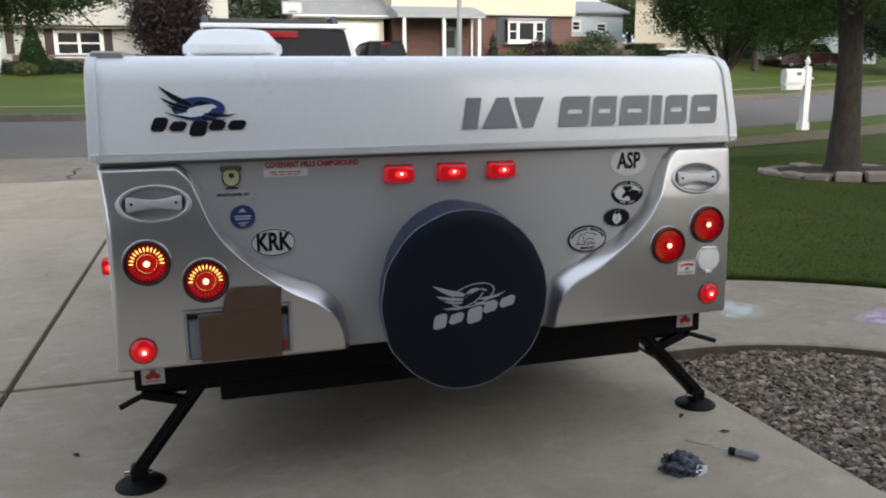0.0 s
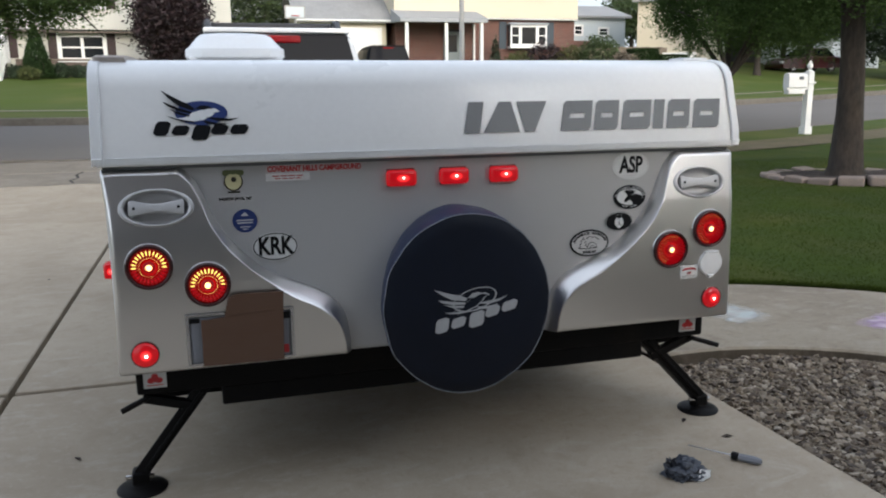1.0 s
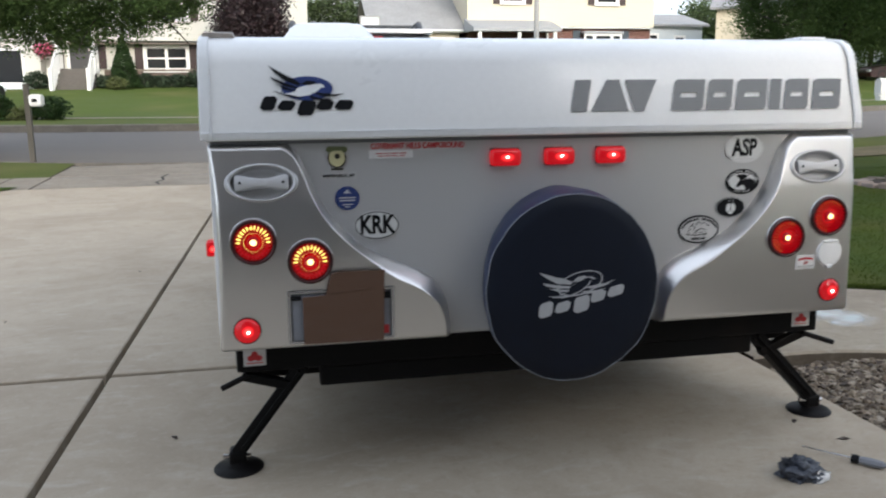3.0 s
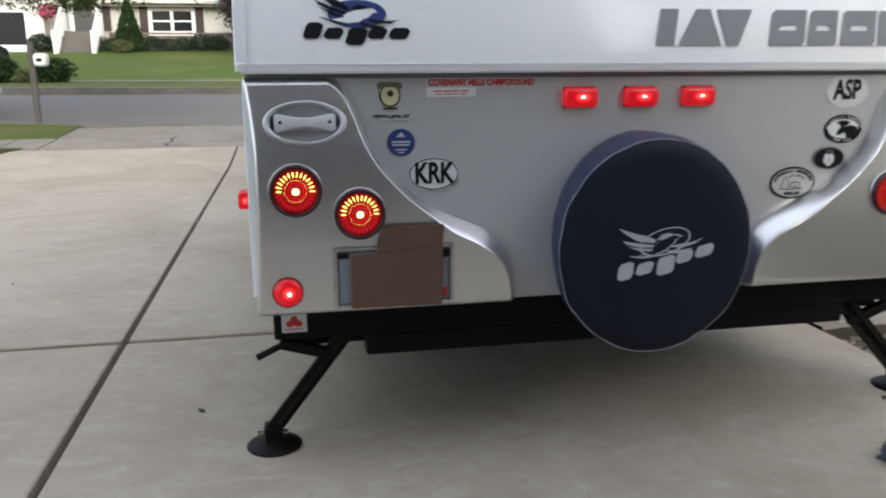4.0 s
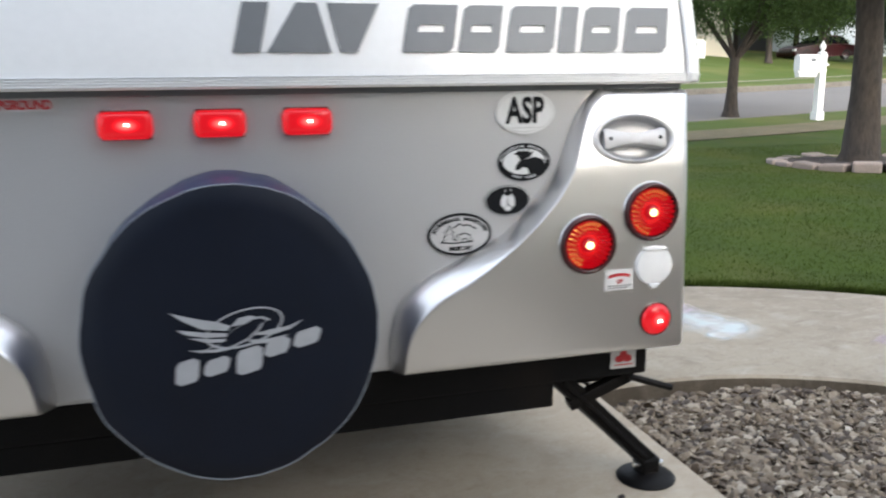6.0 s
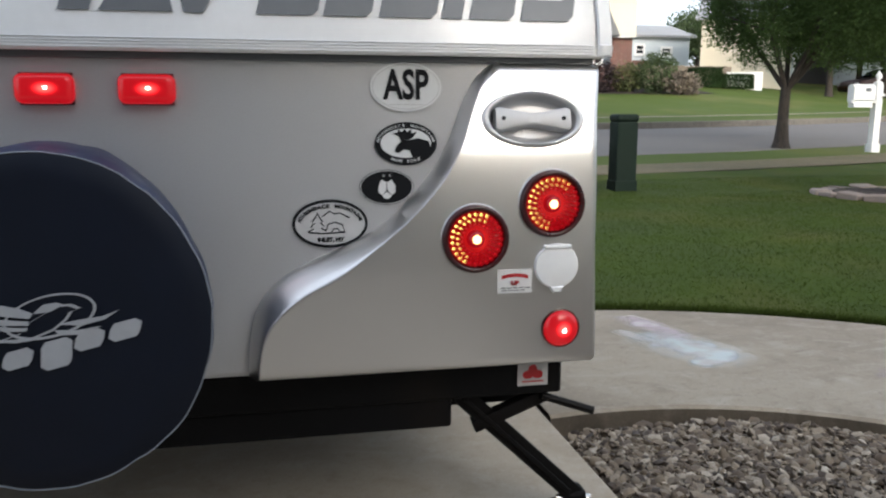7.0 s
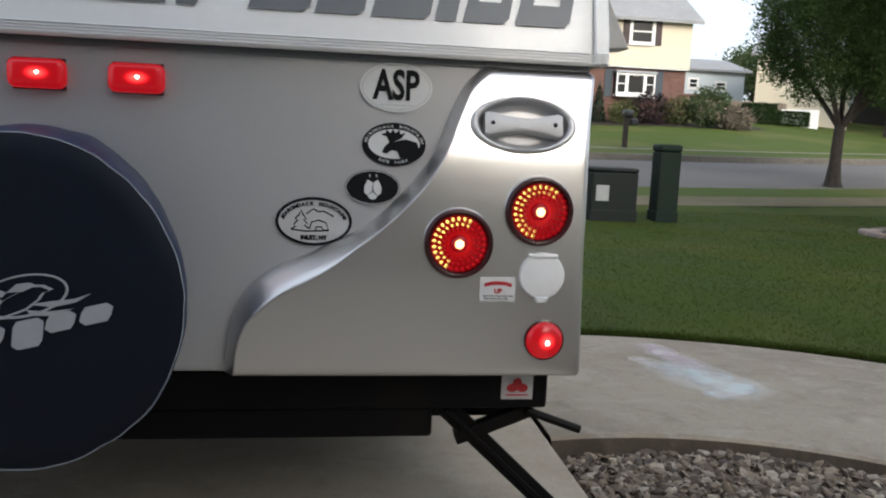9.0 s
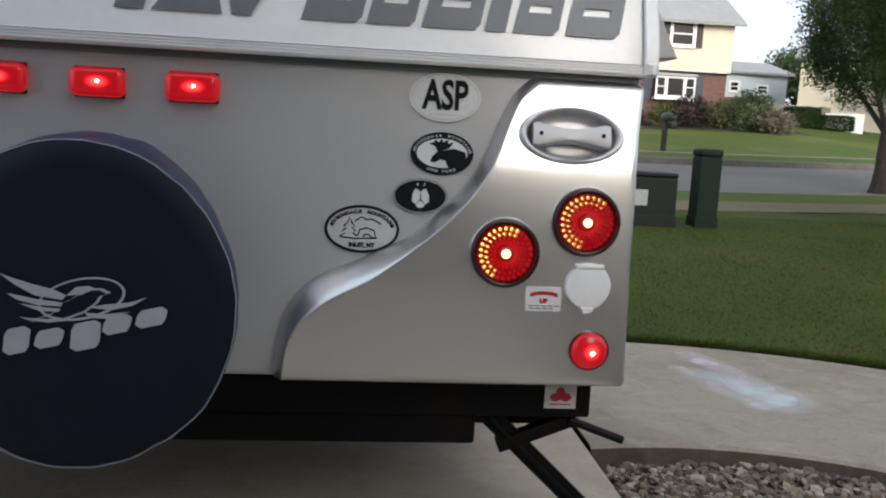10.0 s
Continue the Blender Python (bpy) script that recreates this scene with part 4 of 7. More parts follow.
def corner_cap(side):
    out, inn = smooth_line(OUT, 110), smooth_line(INN, 110)
    hm = Matrix.Translation((CX + side * 0.900, cap_front(0.945) - 0.001, 0.945)) @ pose(0, 0, 0, -15, 0, 0)
    b = bmesh.new()
    rows = []
    for (xo, zo), (xi, zi) in zip(out, inn):
        f = cap_front(zi)
        row = [(xo, 0.001, zo)]
        for k, q in ((0.02, 0.22), (0.08, 0.36), (0.3, 0.53), (0.6, 0.76), (0.85, 0.935), (0.95, 0.985), (1.0, 1.0)):
            row.append((xo + (xi - xo) * k, f * q, zo + (zi - zo) * k))
        edge = cap_side(zi) - 0.009
        for k in np.linspace(0.008, 1, 40):
            row.append((xi + (edge - xi) * k, f, zi))
        row += [(edge + 0.004, f + 0.0012, zi), (edge + 0.0075, f + 0.0045, zi), (edge + 0.009, f + 0.010, zi), (edge + 0.009, 0.12, zi)]
        rows.append([b.verts.new((CX + side * x, y, z)) for x, y, z in row])
    back = hm.inverted()
    for a, c in zip(rows, rows[1:]):
        for i in range(len(a) - 1):
            q = back @ ((a[i].co + c[i + 1].co) / 2)
            if i < 7 or (q.x / 0.094) ** 2 + (q.z / 0.051) ** 2 > 1.0:
                b.faces.new((a[i], a[i + 1], c[i + 1], c[i]))
    top = [b.verts.new((v.co.x, 0.02, 1.056)) for v in rows[0][7:]]
    for i in range(len(top) - 1):
        b.faces.new((rows[0][7 + i], top[i], top[i + 1], rows[0][8 + i]))
    low = [b.verts.new((v.co.x, 0.02, v.co.z - 0.004)) for v in rows[-1]]
    for i in range(len(low) - 1):
        b.faces.new((rows[-1][i], rows[-1][i + 1], low[i + 1], low[i]))
    loose = [v for v in b.verts if not v.link_faces]
    bmesh.ops.delete(b, geom=loose, context="VERTS")
    cap = part("corner_cap", b, M["silver"], camper, "silver moulded corner cap with a swept edge", smooth=60)

    # grab handle in an oval dish sunk into the cap
    def bowl(profile, n=56):
        bb = bmesh.new()
        rs = [[bb.verts.new((0.094 * r * math.cos(e), y, 0.051 * r * math.sin(e))) for e in [2 * math.pi * i / n for i in range(n)]] if r else [bb.verts.new((0, y, 0))] for r, y in profile]
        for a, c in zip(rs, rs[1:]):
            for i in range(n):
                j = (i + 1) % n
                bb.faces.new((a[i], a[j], c[j], c[i]) if len(c) > 1 else (a[i], a[j], c[0]))
        bb.transform(hm)
        return bb
    handle = part("handle", bowl([(1.12, 0.004), (1.10, -0.001), (1.06, -0.0055), (1.01, -0.0065), (0.965, -0.0045), (0.935, 0.001)]), M["rim_silver"], cap, "oval recessed silver grab handle", smooth=60)
    part("dish", bowl([(0.935, 0.001), (0.915, 0.010), (0.89, 0.017), (0.83, 0.0225), (0.6, 0.025), (0.0, 0.026)]), M["dish"], handle, "shaded grey recess", smooth=60)
    # bow-tie grip
    b = bmesh.new()
    rows = []
    for x in np.linspace(-0.076, 0.076, 21):
        h = 0.0120 + 0.0135 * (abs(x) / 0.074) ** 1.5
        if abs(x) > 0.070:
            h *= 0.78
        rows.append([b.verts.new((x, yy, hh * h)) for yy, hh in ((0.024, -1), (0.0, -1.0), (-0.0035, -0.92), (-0.0055, -0.7), (-0.0055, 0.7), (-0.0035, 0.92), (0.0, 1.0), (0.024, 1))])
    for a, c in zip(rows, rows[1:]):
        for i in range(7):
            b.faces.new((a[i], c[i], c[i + 1], a[i + 1]))
    b.faces.new(rows[0]), b.faces.new(rows[-1][::-1])
    b.transform(hm)
    part("grip", b, M["silver_light"], handle, smooth=35)
    for sx in (-0.061, 0.061):
        part("screw", lathe([(0, 0.0072), (0.0042, 0.0072), (0.0045, 0.004)], 12, None, hm @ pose(sx, 0, 0, 90)), M["print_black"], handle)
    return cap


cap_left, cap_right = corner_cap(-1), corner_cap(1)


# round LED tail lights
def tail_light(x, z, parent, lit, rays):
    """Round lamp with rings of LEDs sunk in cups; lit: the span of degrees that shines amber; rays: long LEDs in one ring."""
    base = Matrix.Translation((x, cap_front(z), z)) @ pose(0, 0, 0, 90, 0, 0)
    lamp = part("tail_light", lathe([(0.063, -0.004), (0.0665, 0.003), (0.0662, 0.009), (0.0645, 0.0140), (0.0618, 0.0158), (0.0575, 0.0150), (0.0548, 0.011), (0.0540, 0.003)], 48, None, base), M["lens_dark"], parent, "round red LED tail light, switched on", smooth=50)
    part("lens", lathe([(0.0548, 0.003), (0.040, 0.0036), (0.018, 0.004), (0, 0.004)], 48, None, base), M["lens_red"], lamp, smooth=60)
    part("light_ring", lathe([(0.0665, -0.002), (0.0674, 0.0025), (0.0684, 0.0015), (0.0694, -0.002)], 48, None, base), M["silver"], lamp, smooth=60)
    hot, warm, cups = bmesh.new(), bmesh.new(), bmesh.new()
    rings = ((0.0418, 26, 0.0088, 0.0027), (0.0275, 30, 0.0014, 0.0021)) if rays else ((0.0480, 27, 0.0046, 0.0031), (0.0378, 23, 0.0036, 0.0026), (0.0290, 20, 0.0020, 0.0018))
    for row, (r, n, ra, rt) in enumerate(rings):
        for i in range(n):
            a = 360 * i / n + 4 * row
            on = (a - lit[0]) % 360 < (lit[1] - lit[0]) and r > 0.03
            m = base @ pose(r * math.cos(radians(a)), r * math.sin(radians(a)), 0, 0, 0, a)
            oval = [(ra * math.cos(math.pi * k / 6), rt * math.sin(math.pi * k / 6) * (1 + 0.22 * math.cos(math.pi * k / 6))) for k in range(12)]
            h = (0.0085 if rays else 0.0045) if r > 0.03 else 0.011
            wide = (0.84 if rays else 0.80) if on else 0.55
            disc = hot if on or (rays and row == 1) else warm
            disc.faces.new([disc.verts.new(m @ Vector((px * wide, py * wide * (0.72 if rays else 1.0), h))) for px, py in oval])
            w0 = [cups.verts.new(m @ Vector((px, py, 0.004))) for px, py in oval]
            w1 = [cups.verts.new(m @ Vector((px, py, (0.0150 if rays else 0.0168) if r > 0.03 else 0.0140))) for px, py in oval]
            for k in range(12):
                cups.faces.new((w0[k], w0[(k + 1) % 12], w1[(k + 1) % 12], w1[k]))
    part("led_ring", hot, M["led_hot"], lamp, "shining amber LEDs")
    part("led_ring", warm, M["led_warm"], lamp, "dim red LEDs")
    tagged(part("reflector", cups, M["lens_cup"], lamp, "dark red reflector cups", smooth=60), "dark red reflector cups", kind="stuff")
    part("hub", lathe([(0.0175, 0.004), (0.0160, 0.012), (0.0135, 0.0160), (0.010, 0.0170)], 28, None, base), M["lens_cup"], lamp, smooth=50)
    bb = bmesh.new()
    bmesh.ops.create_uvsphere(bb, u_segments=16, v_segments=8, radius=0.0088)
    bb.transform(base @ Matrix.Translation((0, 0, 0.0158)) @ Matrix.Diagonal((1, 1, 0.4, 1)))
    part("center_led", bb, M["led_core"], lamp)
    return lamp


tail_light(-0.943, 0.777, cap_left, (-12, 192), True)
tail_light(-0.784, 0.713, cap_left, (-12, 192), True)
tail_light(0.922, 0.781, cap_right, (50, 255), False)
tail_light(0.768, 0.716, cap_right, (55, 250), False)


def marker(x, z, parent):
    """Small round side marker with a bright bulb."""
    base = Matrix.Translation((x, cap_front(z), z)) @ pose(0, 0, 0, 90, 0, 0)
    lamp = part("marker_light", lathe([(0.036, 0.0), (0.0375, 0.003), (0.036, 0.007), (0.033, 0.011), (0.026, 0.015), (0.014, 0.018), (0, 0.019)], 28, None, base), M["marker_red"], parent, "glowing round red marker light", smooth=50)
    part("flange", lathe([(0.0375, 0.0), (0.040, 0.001), (0.040, 0.005), (0.0372, 0.006)], 28, None, base), M["lens_dark"], lamp)
    bb = bmesh.new()
    bmesh.ops.create_uvsphere(bb, u_segments=14, v_segments=8, radius=0.0062)
    bb.transform(base @ Matrix.Translation((0.003, -0.002, 0.0165)) @ Matrix.Diagonal((1, 1, 0.5, 1)))
    part("bulb", bb, M["bulb"], lamp)


marker(-0.974, 0.514, cap_left)
marker(0.948, 0.527, cap_right)

# three clearance lights across the rear
for x in (-0.175, 0.0, 0.171):
    lamp = part("clearance_light", box(x - 0.050, x + 0.050, -0.031, 0.002, 0.971, 1.025, 0.0150, 4), M["marker_red"], camper, "glowing red clearance light", smooth=40)
    part("base_plate", box(x - 0.046, x + 0.046, -0.006, -0.0005, 0.9695, 1.0265, 0.002, 1), M["lens_dark"], lamp)
    bb = bmesh.new()
    bmesh.ops.create_uvsphere(bb, u_segments=14, v_segments=8, radius=0.0048)
    bb.transform(Matrix.Translation((x + 0.004, -0.0295, 0.999)) @ Matrix.Diagonal((1.25, 0.4, 1, 1)))
    part("bulb", bb, M["bulb"], lamp)
part("side_marker", box(CX - 1.090, CX - 1.054, 0.20, 0.26, 0.69, 0.74, 0.008), M["marker_red"], camper, "glowing red side marker")

# white inlet cover and warning sticker on the right cap
FZ = cap_front(0.657)
cov = part("inlet_cover", slab_of(ellipse(0.934, 0.657, 0.045, 0.045, 36), FZ - 0.010, FZ + 0.004, bevel=0.004), M["trim_white"], cap_right, "round white inlet cover", smooth=40)
part("tab", slab_of([(0.92, 0.616), (0.948, 0.616), (0.942, 0.604), (0.926, 0.604)], FZ - 0.012, FZ, bevel=0.002), M["trim_white"], cov)
part("hinge", box(0.905, 0.963, FZ - 0.014, FZ - 0.002, 0.692, 0.700, 0.003), M["trim_white"], cov)


# ---- stickers and prints on the camper ----
def sticker(outline, material, label, parent=camper, y=-0.003, name="sticker", front=0.0012):
    return part(name, slab_of(outline, y - front, y + 0.0005), material, parent, label)


def strokes(polys, material, parent, y, name="print"):
    for p in polys:
        part(name, slab_of(p, y - 0.0008, y), material, parent)


def rect(x0, x1, z0, z1, lean=0.0):
    return [(x0, z0), (x1, z0), (x1 + lean, z1), (x0 + lean, z1)]


# oval with three black capitals
st = sticker(ellipse(0.646, 1.006, 0.070, 0.047), M["sticker"], "oval white sticker with three black capitals")
part("border", ring(ellipse(0.646, 1.006, 0.066, 0.043), ellipse(0.646, 1.006, 0.0645, 0.0415), -0.0052, -0.0042), M["sticker_grey"], st)
lettering("ASP", 0.078, pose(0.646, -0.0055, 1.0075), M["print_black"], st, 0.0022, 0.68)
strokes([rect(0.614 + 0.0135 * i, 0.6255 + 0.0135 * i, 0.9715, 0.9735) for i in range(5)], M["sticker_grey"], st, -0.0045)

st = sticker(ellipse(-0.577, 0.801, 0.070, 0.045), M["sticker"], "oval white sticker with three black capitals")
part("border", ring(ellipse(-0.577, 0.801, 0.0675, 0.0425), ellipse(-0.577, 0.801, 0.0645, 0.0395), -0.0052, -0.0042), M["print_black"], st)
lettering("KRK", 0.077, pose(-0.577, -0.0055, 0.801), M["print_black"], st, 0.0024, 0.71)

# dark oval with an antlered head, plain shape
st = sticker(ellipse(0.645, 0.897, 0.062, 0.042), M["print_black"], "black oval sticker with a white window and an antlered animal")
part("window", slab_of(ellipse(0.645, 0.898, 0.050, 0.0285), -0.0052, -0.0042), M["sticker"], st)
strokes([[(0.622, 0.8815), (0.630, 0.879), (0.641, 0.886), (0.652, 0.884), (0.657, 0.871), (0.688, 0.873), (0.694, 0.888), (0.690, 0.902), (0.668, 0.908), (0.650, 0.904), (0.636, 0.902), (0.626, 0.892)],
         [(0.636, 0.900), (0.630, 0.912), (0.618, 0.916), (0.628, 0.919), (0.630, 0.925), (0.637, 0.919), (0.642, 0.926), (0.647, 0.919), (0.655, 0.926), (0.656, 0.917), (0.667, 0.921), (0.658, 0.908), (0.646, 0.904)]], M["print_black"], st, -0.0056)
arc_words("ADIRONDACK MOUNTAINS", 0.645, 0.897, 0.0555, 0.0350, 90, 8.6, 0.0075, M["sticker"], st, -0.0050, 0.0001)
arc_words("NEW YORK", 0.645, 0.898, 0.055, 0.0355, 270, 8.0, 0.0085, M["sticker"], st, -0.0050, 0.0001, flip=-1)

# small black oval with a white figure
st = sticker(ellipse(0.606, 0.8125, 0.054, 0.0345), M["print_black"], "small black oval sticker with a white insect shape")
part("border", ring(ellipse(0.606, 0.8125, 0.0525, 0.033), ellipse(0.606, 0.8125, 0.051, 0.0317), -0.0052, -0.0042), M["sticker"], st)
strokes([[(0.606, 0.822), (0.596, 0.828), (0.590, 0.815), (0.590, 0.802), (0.597, 0.797), (0.605, 0.806)], [(0.607, 0.822), (0.616, 0.828), (0.623, 0.815), (0.623, 0.802), (0.616, 0.797), (0.608, 0.806)],
         [(0.597, 0.796), (0.606, 0.804), (0.616, 0.796), (0.611, 0.790), (0.602, 0.790)], rect(0.599, 0.601, 0.833, 0.838), rect(0.612, 0.614, 0.833, 0.838)], M["sticker"], st, -0.0050)

# pale oval with mountains and trees
st = sticker(ellipse(0.4945, 0.743, 0.0735, 0.0475), M["print_black"], "oval grey sticker with a black rim and mountain drawing")
part("window", slab_of(ellipse(0.4945, 0.743, 0.0675, 0.0415), -0.0052, -0.0042), M["sticker_grey"], st)
lines = [[(0.451, 0.728), (0.462, 0.734), (0.456, 0.737), (0.464, 0.745), (0.459, 0.748), (0.466, 0.756), (0.470, 0.765), (0.474, 0.756), (0.480, 0.748), (0.475, 0.746), (0.482, 0.739), (0.477, 0.735), (0.486, 0.729)],
         [(0.480, 0.758), (0.494, 0.768), (0.502, 0.762), (0.513, 0.764), (0.532, 0.754)], [(0.486, 0.729), (0.490, 0.742), (0.504, 0.746), (0.518, 0.741), (0.522, 0.728), (0.513, 0.727), (0.509, 0.733), (0.500, 0.733), (0.497, 0.727)], [(0.452, 0.727), (0.480, 0.724), (0.524, 0.726)]]
b = bmesh.new()
for ln in lines:
    tube([(x, -0.0052, z) for x, z in ln], 0.0014, 4, b)
part("print", b, M["print_black"], st)
arc_words("ADIRONDACK MOUNTAINS", 0.4945, 0.743, 0.0600, 0.0345, 90, 8.2, 0.0096, M["print_black"], st, -0.0056, 0.0007)
lettering("INLET, NY", 0.0112, pose(0.4945, -0.0056, 0.7115), M["print_black"], st, 0.0008)

# round blue seal with unreadable white lines
st = sticker(ellipse(-0.664, 0.886, 0.037, 0.036), M["print_blue"], "round blue seal sticker with pale writing")
strokes([rect(-0.689, -0.639, 0.886, 0.890), rect(-0.687, -0.641, 0.878, 0.882), [(-0.676, 0.901), (-0.652, 0.901), (-0.664, 0.913)], rect(-0.680, -0.648, 0.866, 0.869), rect(-0.672, -0.656, 0.859, 0.862)], M["sticker_grey"], st, -0.0045)

# badge decal of plain shapes, with a caption strip
st = sticker(ellipse(-0.691, 1.008, 0.026, 0.028), M["print_yellow"], "pale yellow and brown badge decal")
part("rim", ring(ellipse(-0.691, 1.008, 0.0275, 0.0295), ellipse(-0.691, 1.008, 0.024, 0.026), -0.0054, -0.0044), M["badge_dark"], st)
strokes([ellipse(-0.713, 1.033, 0.010, 0.009, 16), ellipse(-0.669, 1.033, 0.010, 0.009, 16), rect(-0.710, -0.672, 1.029, 1.042)], M["badge_green"], st, -0.0056)
strokes([ellipse(-0.690, 1.013, 0.008, 0.008, 16), rect(-0.709, -0.673, 0.9725, 0.9775)], M["badge_dark"], st, -0.0056)
st = sticker(rect(-0.742, -0.634, 0.944, 0.964), M["sticker_grey"], "narrow pale caption sticker with dark lettering", front=0.0006)
lettering("NORTH JAVA, NY", 0.0125, pose(-0.688, -0.0045, 0.9545), M["print_black"], st, 0.0004, 0.98)

# campground bumper sticker
st = sticker(rect(-0.595, -0.296, 1.0265, 1.0515), M["sticker_grey"], "white bumper sticker with red capitals", front=0.0006)
lettering("COVENANT HILLS CAMPGROUND", 0.0235, pose(-0.4455, -0.0045, 1.039), M["print_red"], st, 0.0009, 0.79)
st = sticker(rect(-0.595, -0.462, 1.003, 1.0262), M["sticker"], "small white sticker strip with red lines", front=0.0006)
strokes([rect(-0.575 + 0.024 * i, -0.555 + 0.024 * i, 1.0165, 1.0195) for i in range(4)] + [rect(-0.568 + 0.021 * i, -0.551 + 0.021 * i, 1.009, 1.0115) for i in range(4)], M["print_red"], st, -0.0042)

# warning sticker on the right cap
FS = cap_front(0.63) - 0.002
st = sticker(rect(0.8135, 0.884, 0.6045, 0.652), M["sticker"], "small white warning sticker with red arch", cap_right, y=FS)
strokes([[(0.822, 0.633), (0.835, 0.6365), (0.849, 0.6375), (0.863, 0.6365), (0.876, 0.633), (0.876, 0.640), (0.863, 0.6435), (0.849, 0.6445), (0.835, 0.6435), (0.822, 0.640)]], M["print_red"], st, FS - 0.0016)
lettering("UP", 0.0125, pose(0.849, FS - 0.0026, 0.625), M["print_red"], st, 0.0004)
strokes([rect(0.820 + 0.0125 * i, 0.830 + 0.0125 * i, 0.6145, 0.6165) for i in range(5)] + [rect(0.822 + 0.0125 * i, 0.832 + 0.0125 * i, 0.6095, 0.6115) for i in range(4)], M["print_grey"], st, FS - 0.0016)


# emblem of the maker as plain shapes: an oval and swept feathers, with blocks for the word
def emblem(m, scale, oval, feather, word, parent, name, label, rim_only=False):
    """Plain swept shapes and slanted blocks, about 0.27 wide at scale 1."""
    def place(pts):
        return [(px * scale, pz * scale) for px, pz in pts]
    b = bmesh.new()
    if rim_only:
        ring(place(ellipse(0.01, 0.045, 0.070, 0.034, 40)), place(ellipse(0.010, 0.0455, 0.066, 0.0305, 40)), -0.001, 0.0, b)
    else:
        slab_of(place(ellipse(0.005, 0.043, 0.074, 0.036, 40)), -0.001, 0.0, b)
    b.transform(m)
    root = part(name, b, oval, parent, label)
    body = [(-0.078, 0.026), (-0.040, 0.030), (-0.022, 0.044), (0.004, 0.052), (0.026, 0.060), (0.046, 0.056), (0.058, 0.046), (0.044, 0.044), (0.034, 0.034), (0.010, 0.022), (-0.030, 0.016)]
    if rim_only:
        part("body_line", ring(place(body), place([(0.9 * px - 0.001, 0.86 * pz + 0.006) for px, pz in body]), -0.0016, -0.0012, m=m), oval, root)
    else:
        part("body_shape", slab_of(place(body), -0.0016, -0.0012, m=m), M["trim_white"], root, "white body shape")
    for pts in ([(-0.104, 0.112), (-0.088, 0.102), (-0.056, 0.083), (-0.030, 0.070), (-0.012, 0.056), (-0.020, 0.050), (-0.060, 0.066), (-0.086, 0.090)],
                [(-0.100, 0.078), (-0.060, 0.060), (-0.022, 0.046), (-0.024, 0.040), (-0.060, 0.050), (-0.090, 0.066)],
                [(-0.086, 0.058), (-0.050, 0.044), (-0.026, 0.036), (-0.030, 0.032), (-0.060, 0.040)],
                [(-0.092, 0.036), (-0.060, 0.026), (-0.020, 0.018), (-0.010, 0.014), (-0.050, 0.018), (-0.078, 0.028)],
                [(0.016, 0.030), (0.050, 0.028), (0.084, 0.024), (0.112, 0.027), (0.086, 0.018), (0.050, 0.018)],
                [(0.010, 0.022), (0.040, 0.013), (0.080, 0.009), (0.044, 0.005), (0.014, 0.012)],
                [(-0.012, 0.056), (0.006, 0.066), (0.026, 0.064), (0.040, 0.054), (0.028, 0.056), (0.012, 0.052)]):
        part("feather", slab_of(place(pts), -0.0022, -0.0012, m=m), feather, root)
    for x0, x1, z0, z1 in ((-0.132, -0.090, -0.022, 0.020), (-0.082, -0.036, -0.022, 0.007), (-0.028, 0.020, -0.038, 0.007), (0.028, 0.074, -0.022, 0.007), (0.082, 0.132, -0.022, 0.007)):
        d, c = (z1 - z0) * 0.22, 0.008
        part("block", slab_of(place([(x0 + c, z0), (x1 - c, z0), (x1, z0 + c), (x1 + d, z1 - c), (x1 + d - c, z1), (x0 + d + c, z1), (x0 + d, z1 - c), (x0, z0 + c)]), -0.001, 0.0, m=m), word, root)
    return root


def roof_face(z):
    return float(np.interp(z, [1.0875, 1.12, 1.24, 1.285], [-0.029, -0.026, 0.010, 0.022]))


LEAN = math.degrees(math.atan2(0.036, 0.12))
emblem(Matrix.Translation((-0.775, roof_face(1.17) - 0.003, 1.170)) @ pose(0, 0, 0, -LEAN), 1.0, M["print_blue"], M["print_black"], M["print_black"], roof, "emblem", "blue and black emblem of swept feathers")

# slanted grey word as plain leaning shapes
mark_m = Matrix.Translation((0.010, roof_face(1.18) - 0.003, 1.182)) @ pose(0, 0, 0, -LEAN)
word = part("word_mark", slab_of([(0.022, -0.051), (0.074, -0.051), (0.098, 0.051), (0.046, 0.051)], -0.001, 0.0, m=mark_m), M["print_grey"], roof, "grey slanted shapes printed on the roof")
shapes_ = [[(0.088, -0.051), (0.214, -0.051), (0.192, 0.051), (0.150, 0.051)], [(0.232, -0.051), (0.266, -0.051), (0.318, 0.051), (0.212, 0.051)]]
for x0, x1 in ((0.358, 0.466), (0.478, 0.566), (0.582, 0.690), (0.702, 0.742), (0.756, 0.842), (0.858, 0.962)):
    w = x1 - x0
    outer_ = [(x0, -0.051), (x1 - 0.008, -0.051), (x1 + 0.004, -0.040), (x1 + 0.022, 0.051), (x0 + 0.034, 0.051), (x0 + 0.022, 0.042)]
    if w < 0.06:
        shapes_.append([(x0, -0.051), (x1, -0.051), (x1 + 0.022, 0.051), (x0 + 0.022, 0.051)])
        continue
    a, c = x0 + 0.011 + w * 0.26, x0 + 0.011 + w * 0.76
    slot_ = [(a - 0.002, -0.008), (c - 0.002, -0.008), (c - 0.001, -0.006), (c + 0.002, 0.008), (a + 0.003, 0.008), (a + 0.002, 0.006)]
    part("bar", ring(outer_, slot_, -0.001, 0.0, m=mark_m), M["print_grey"], word)
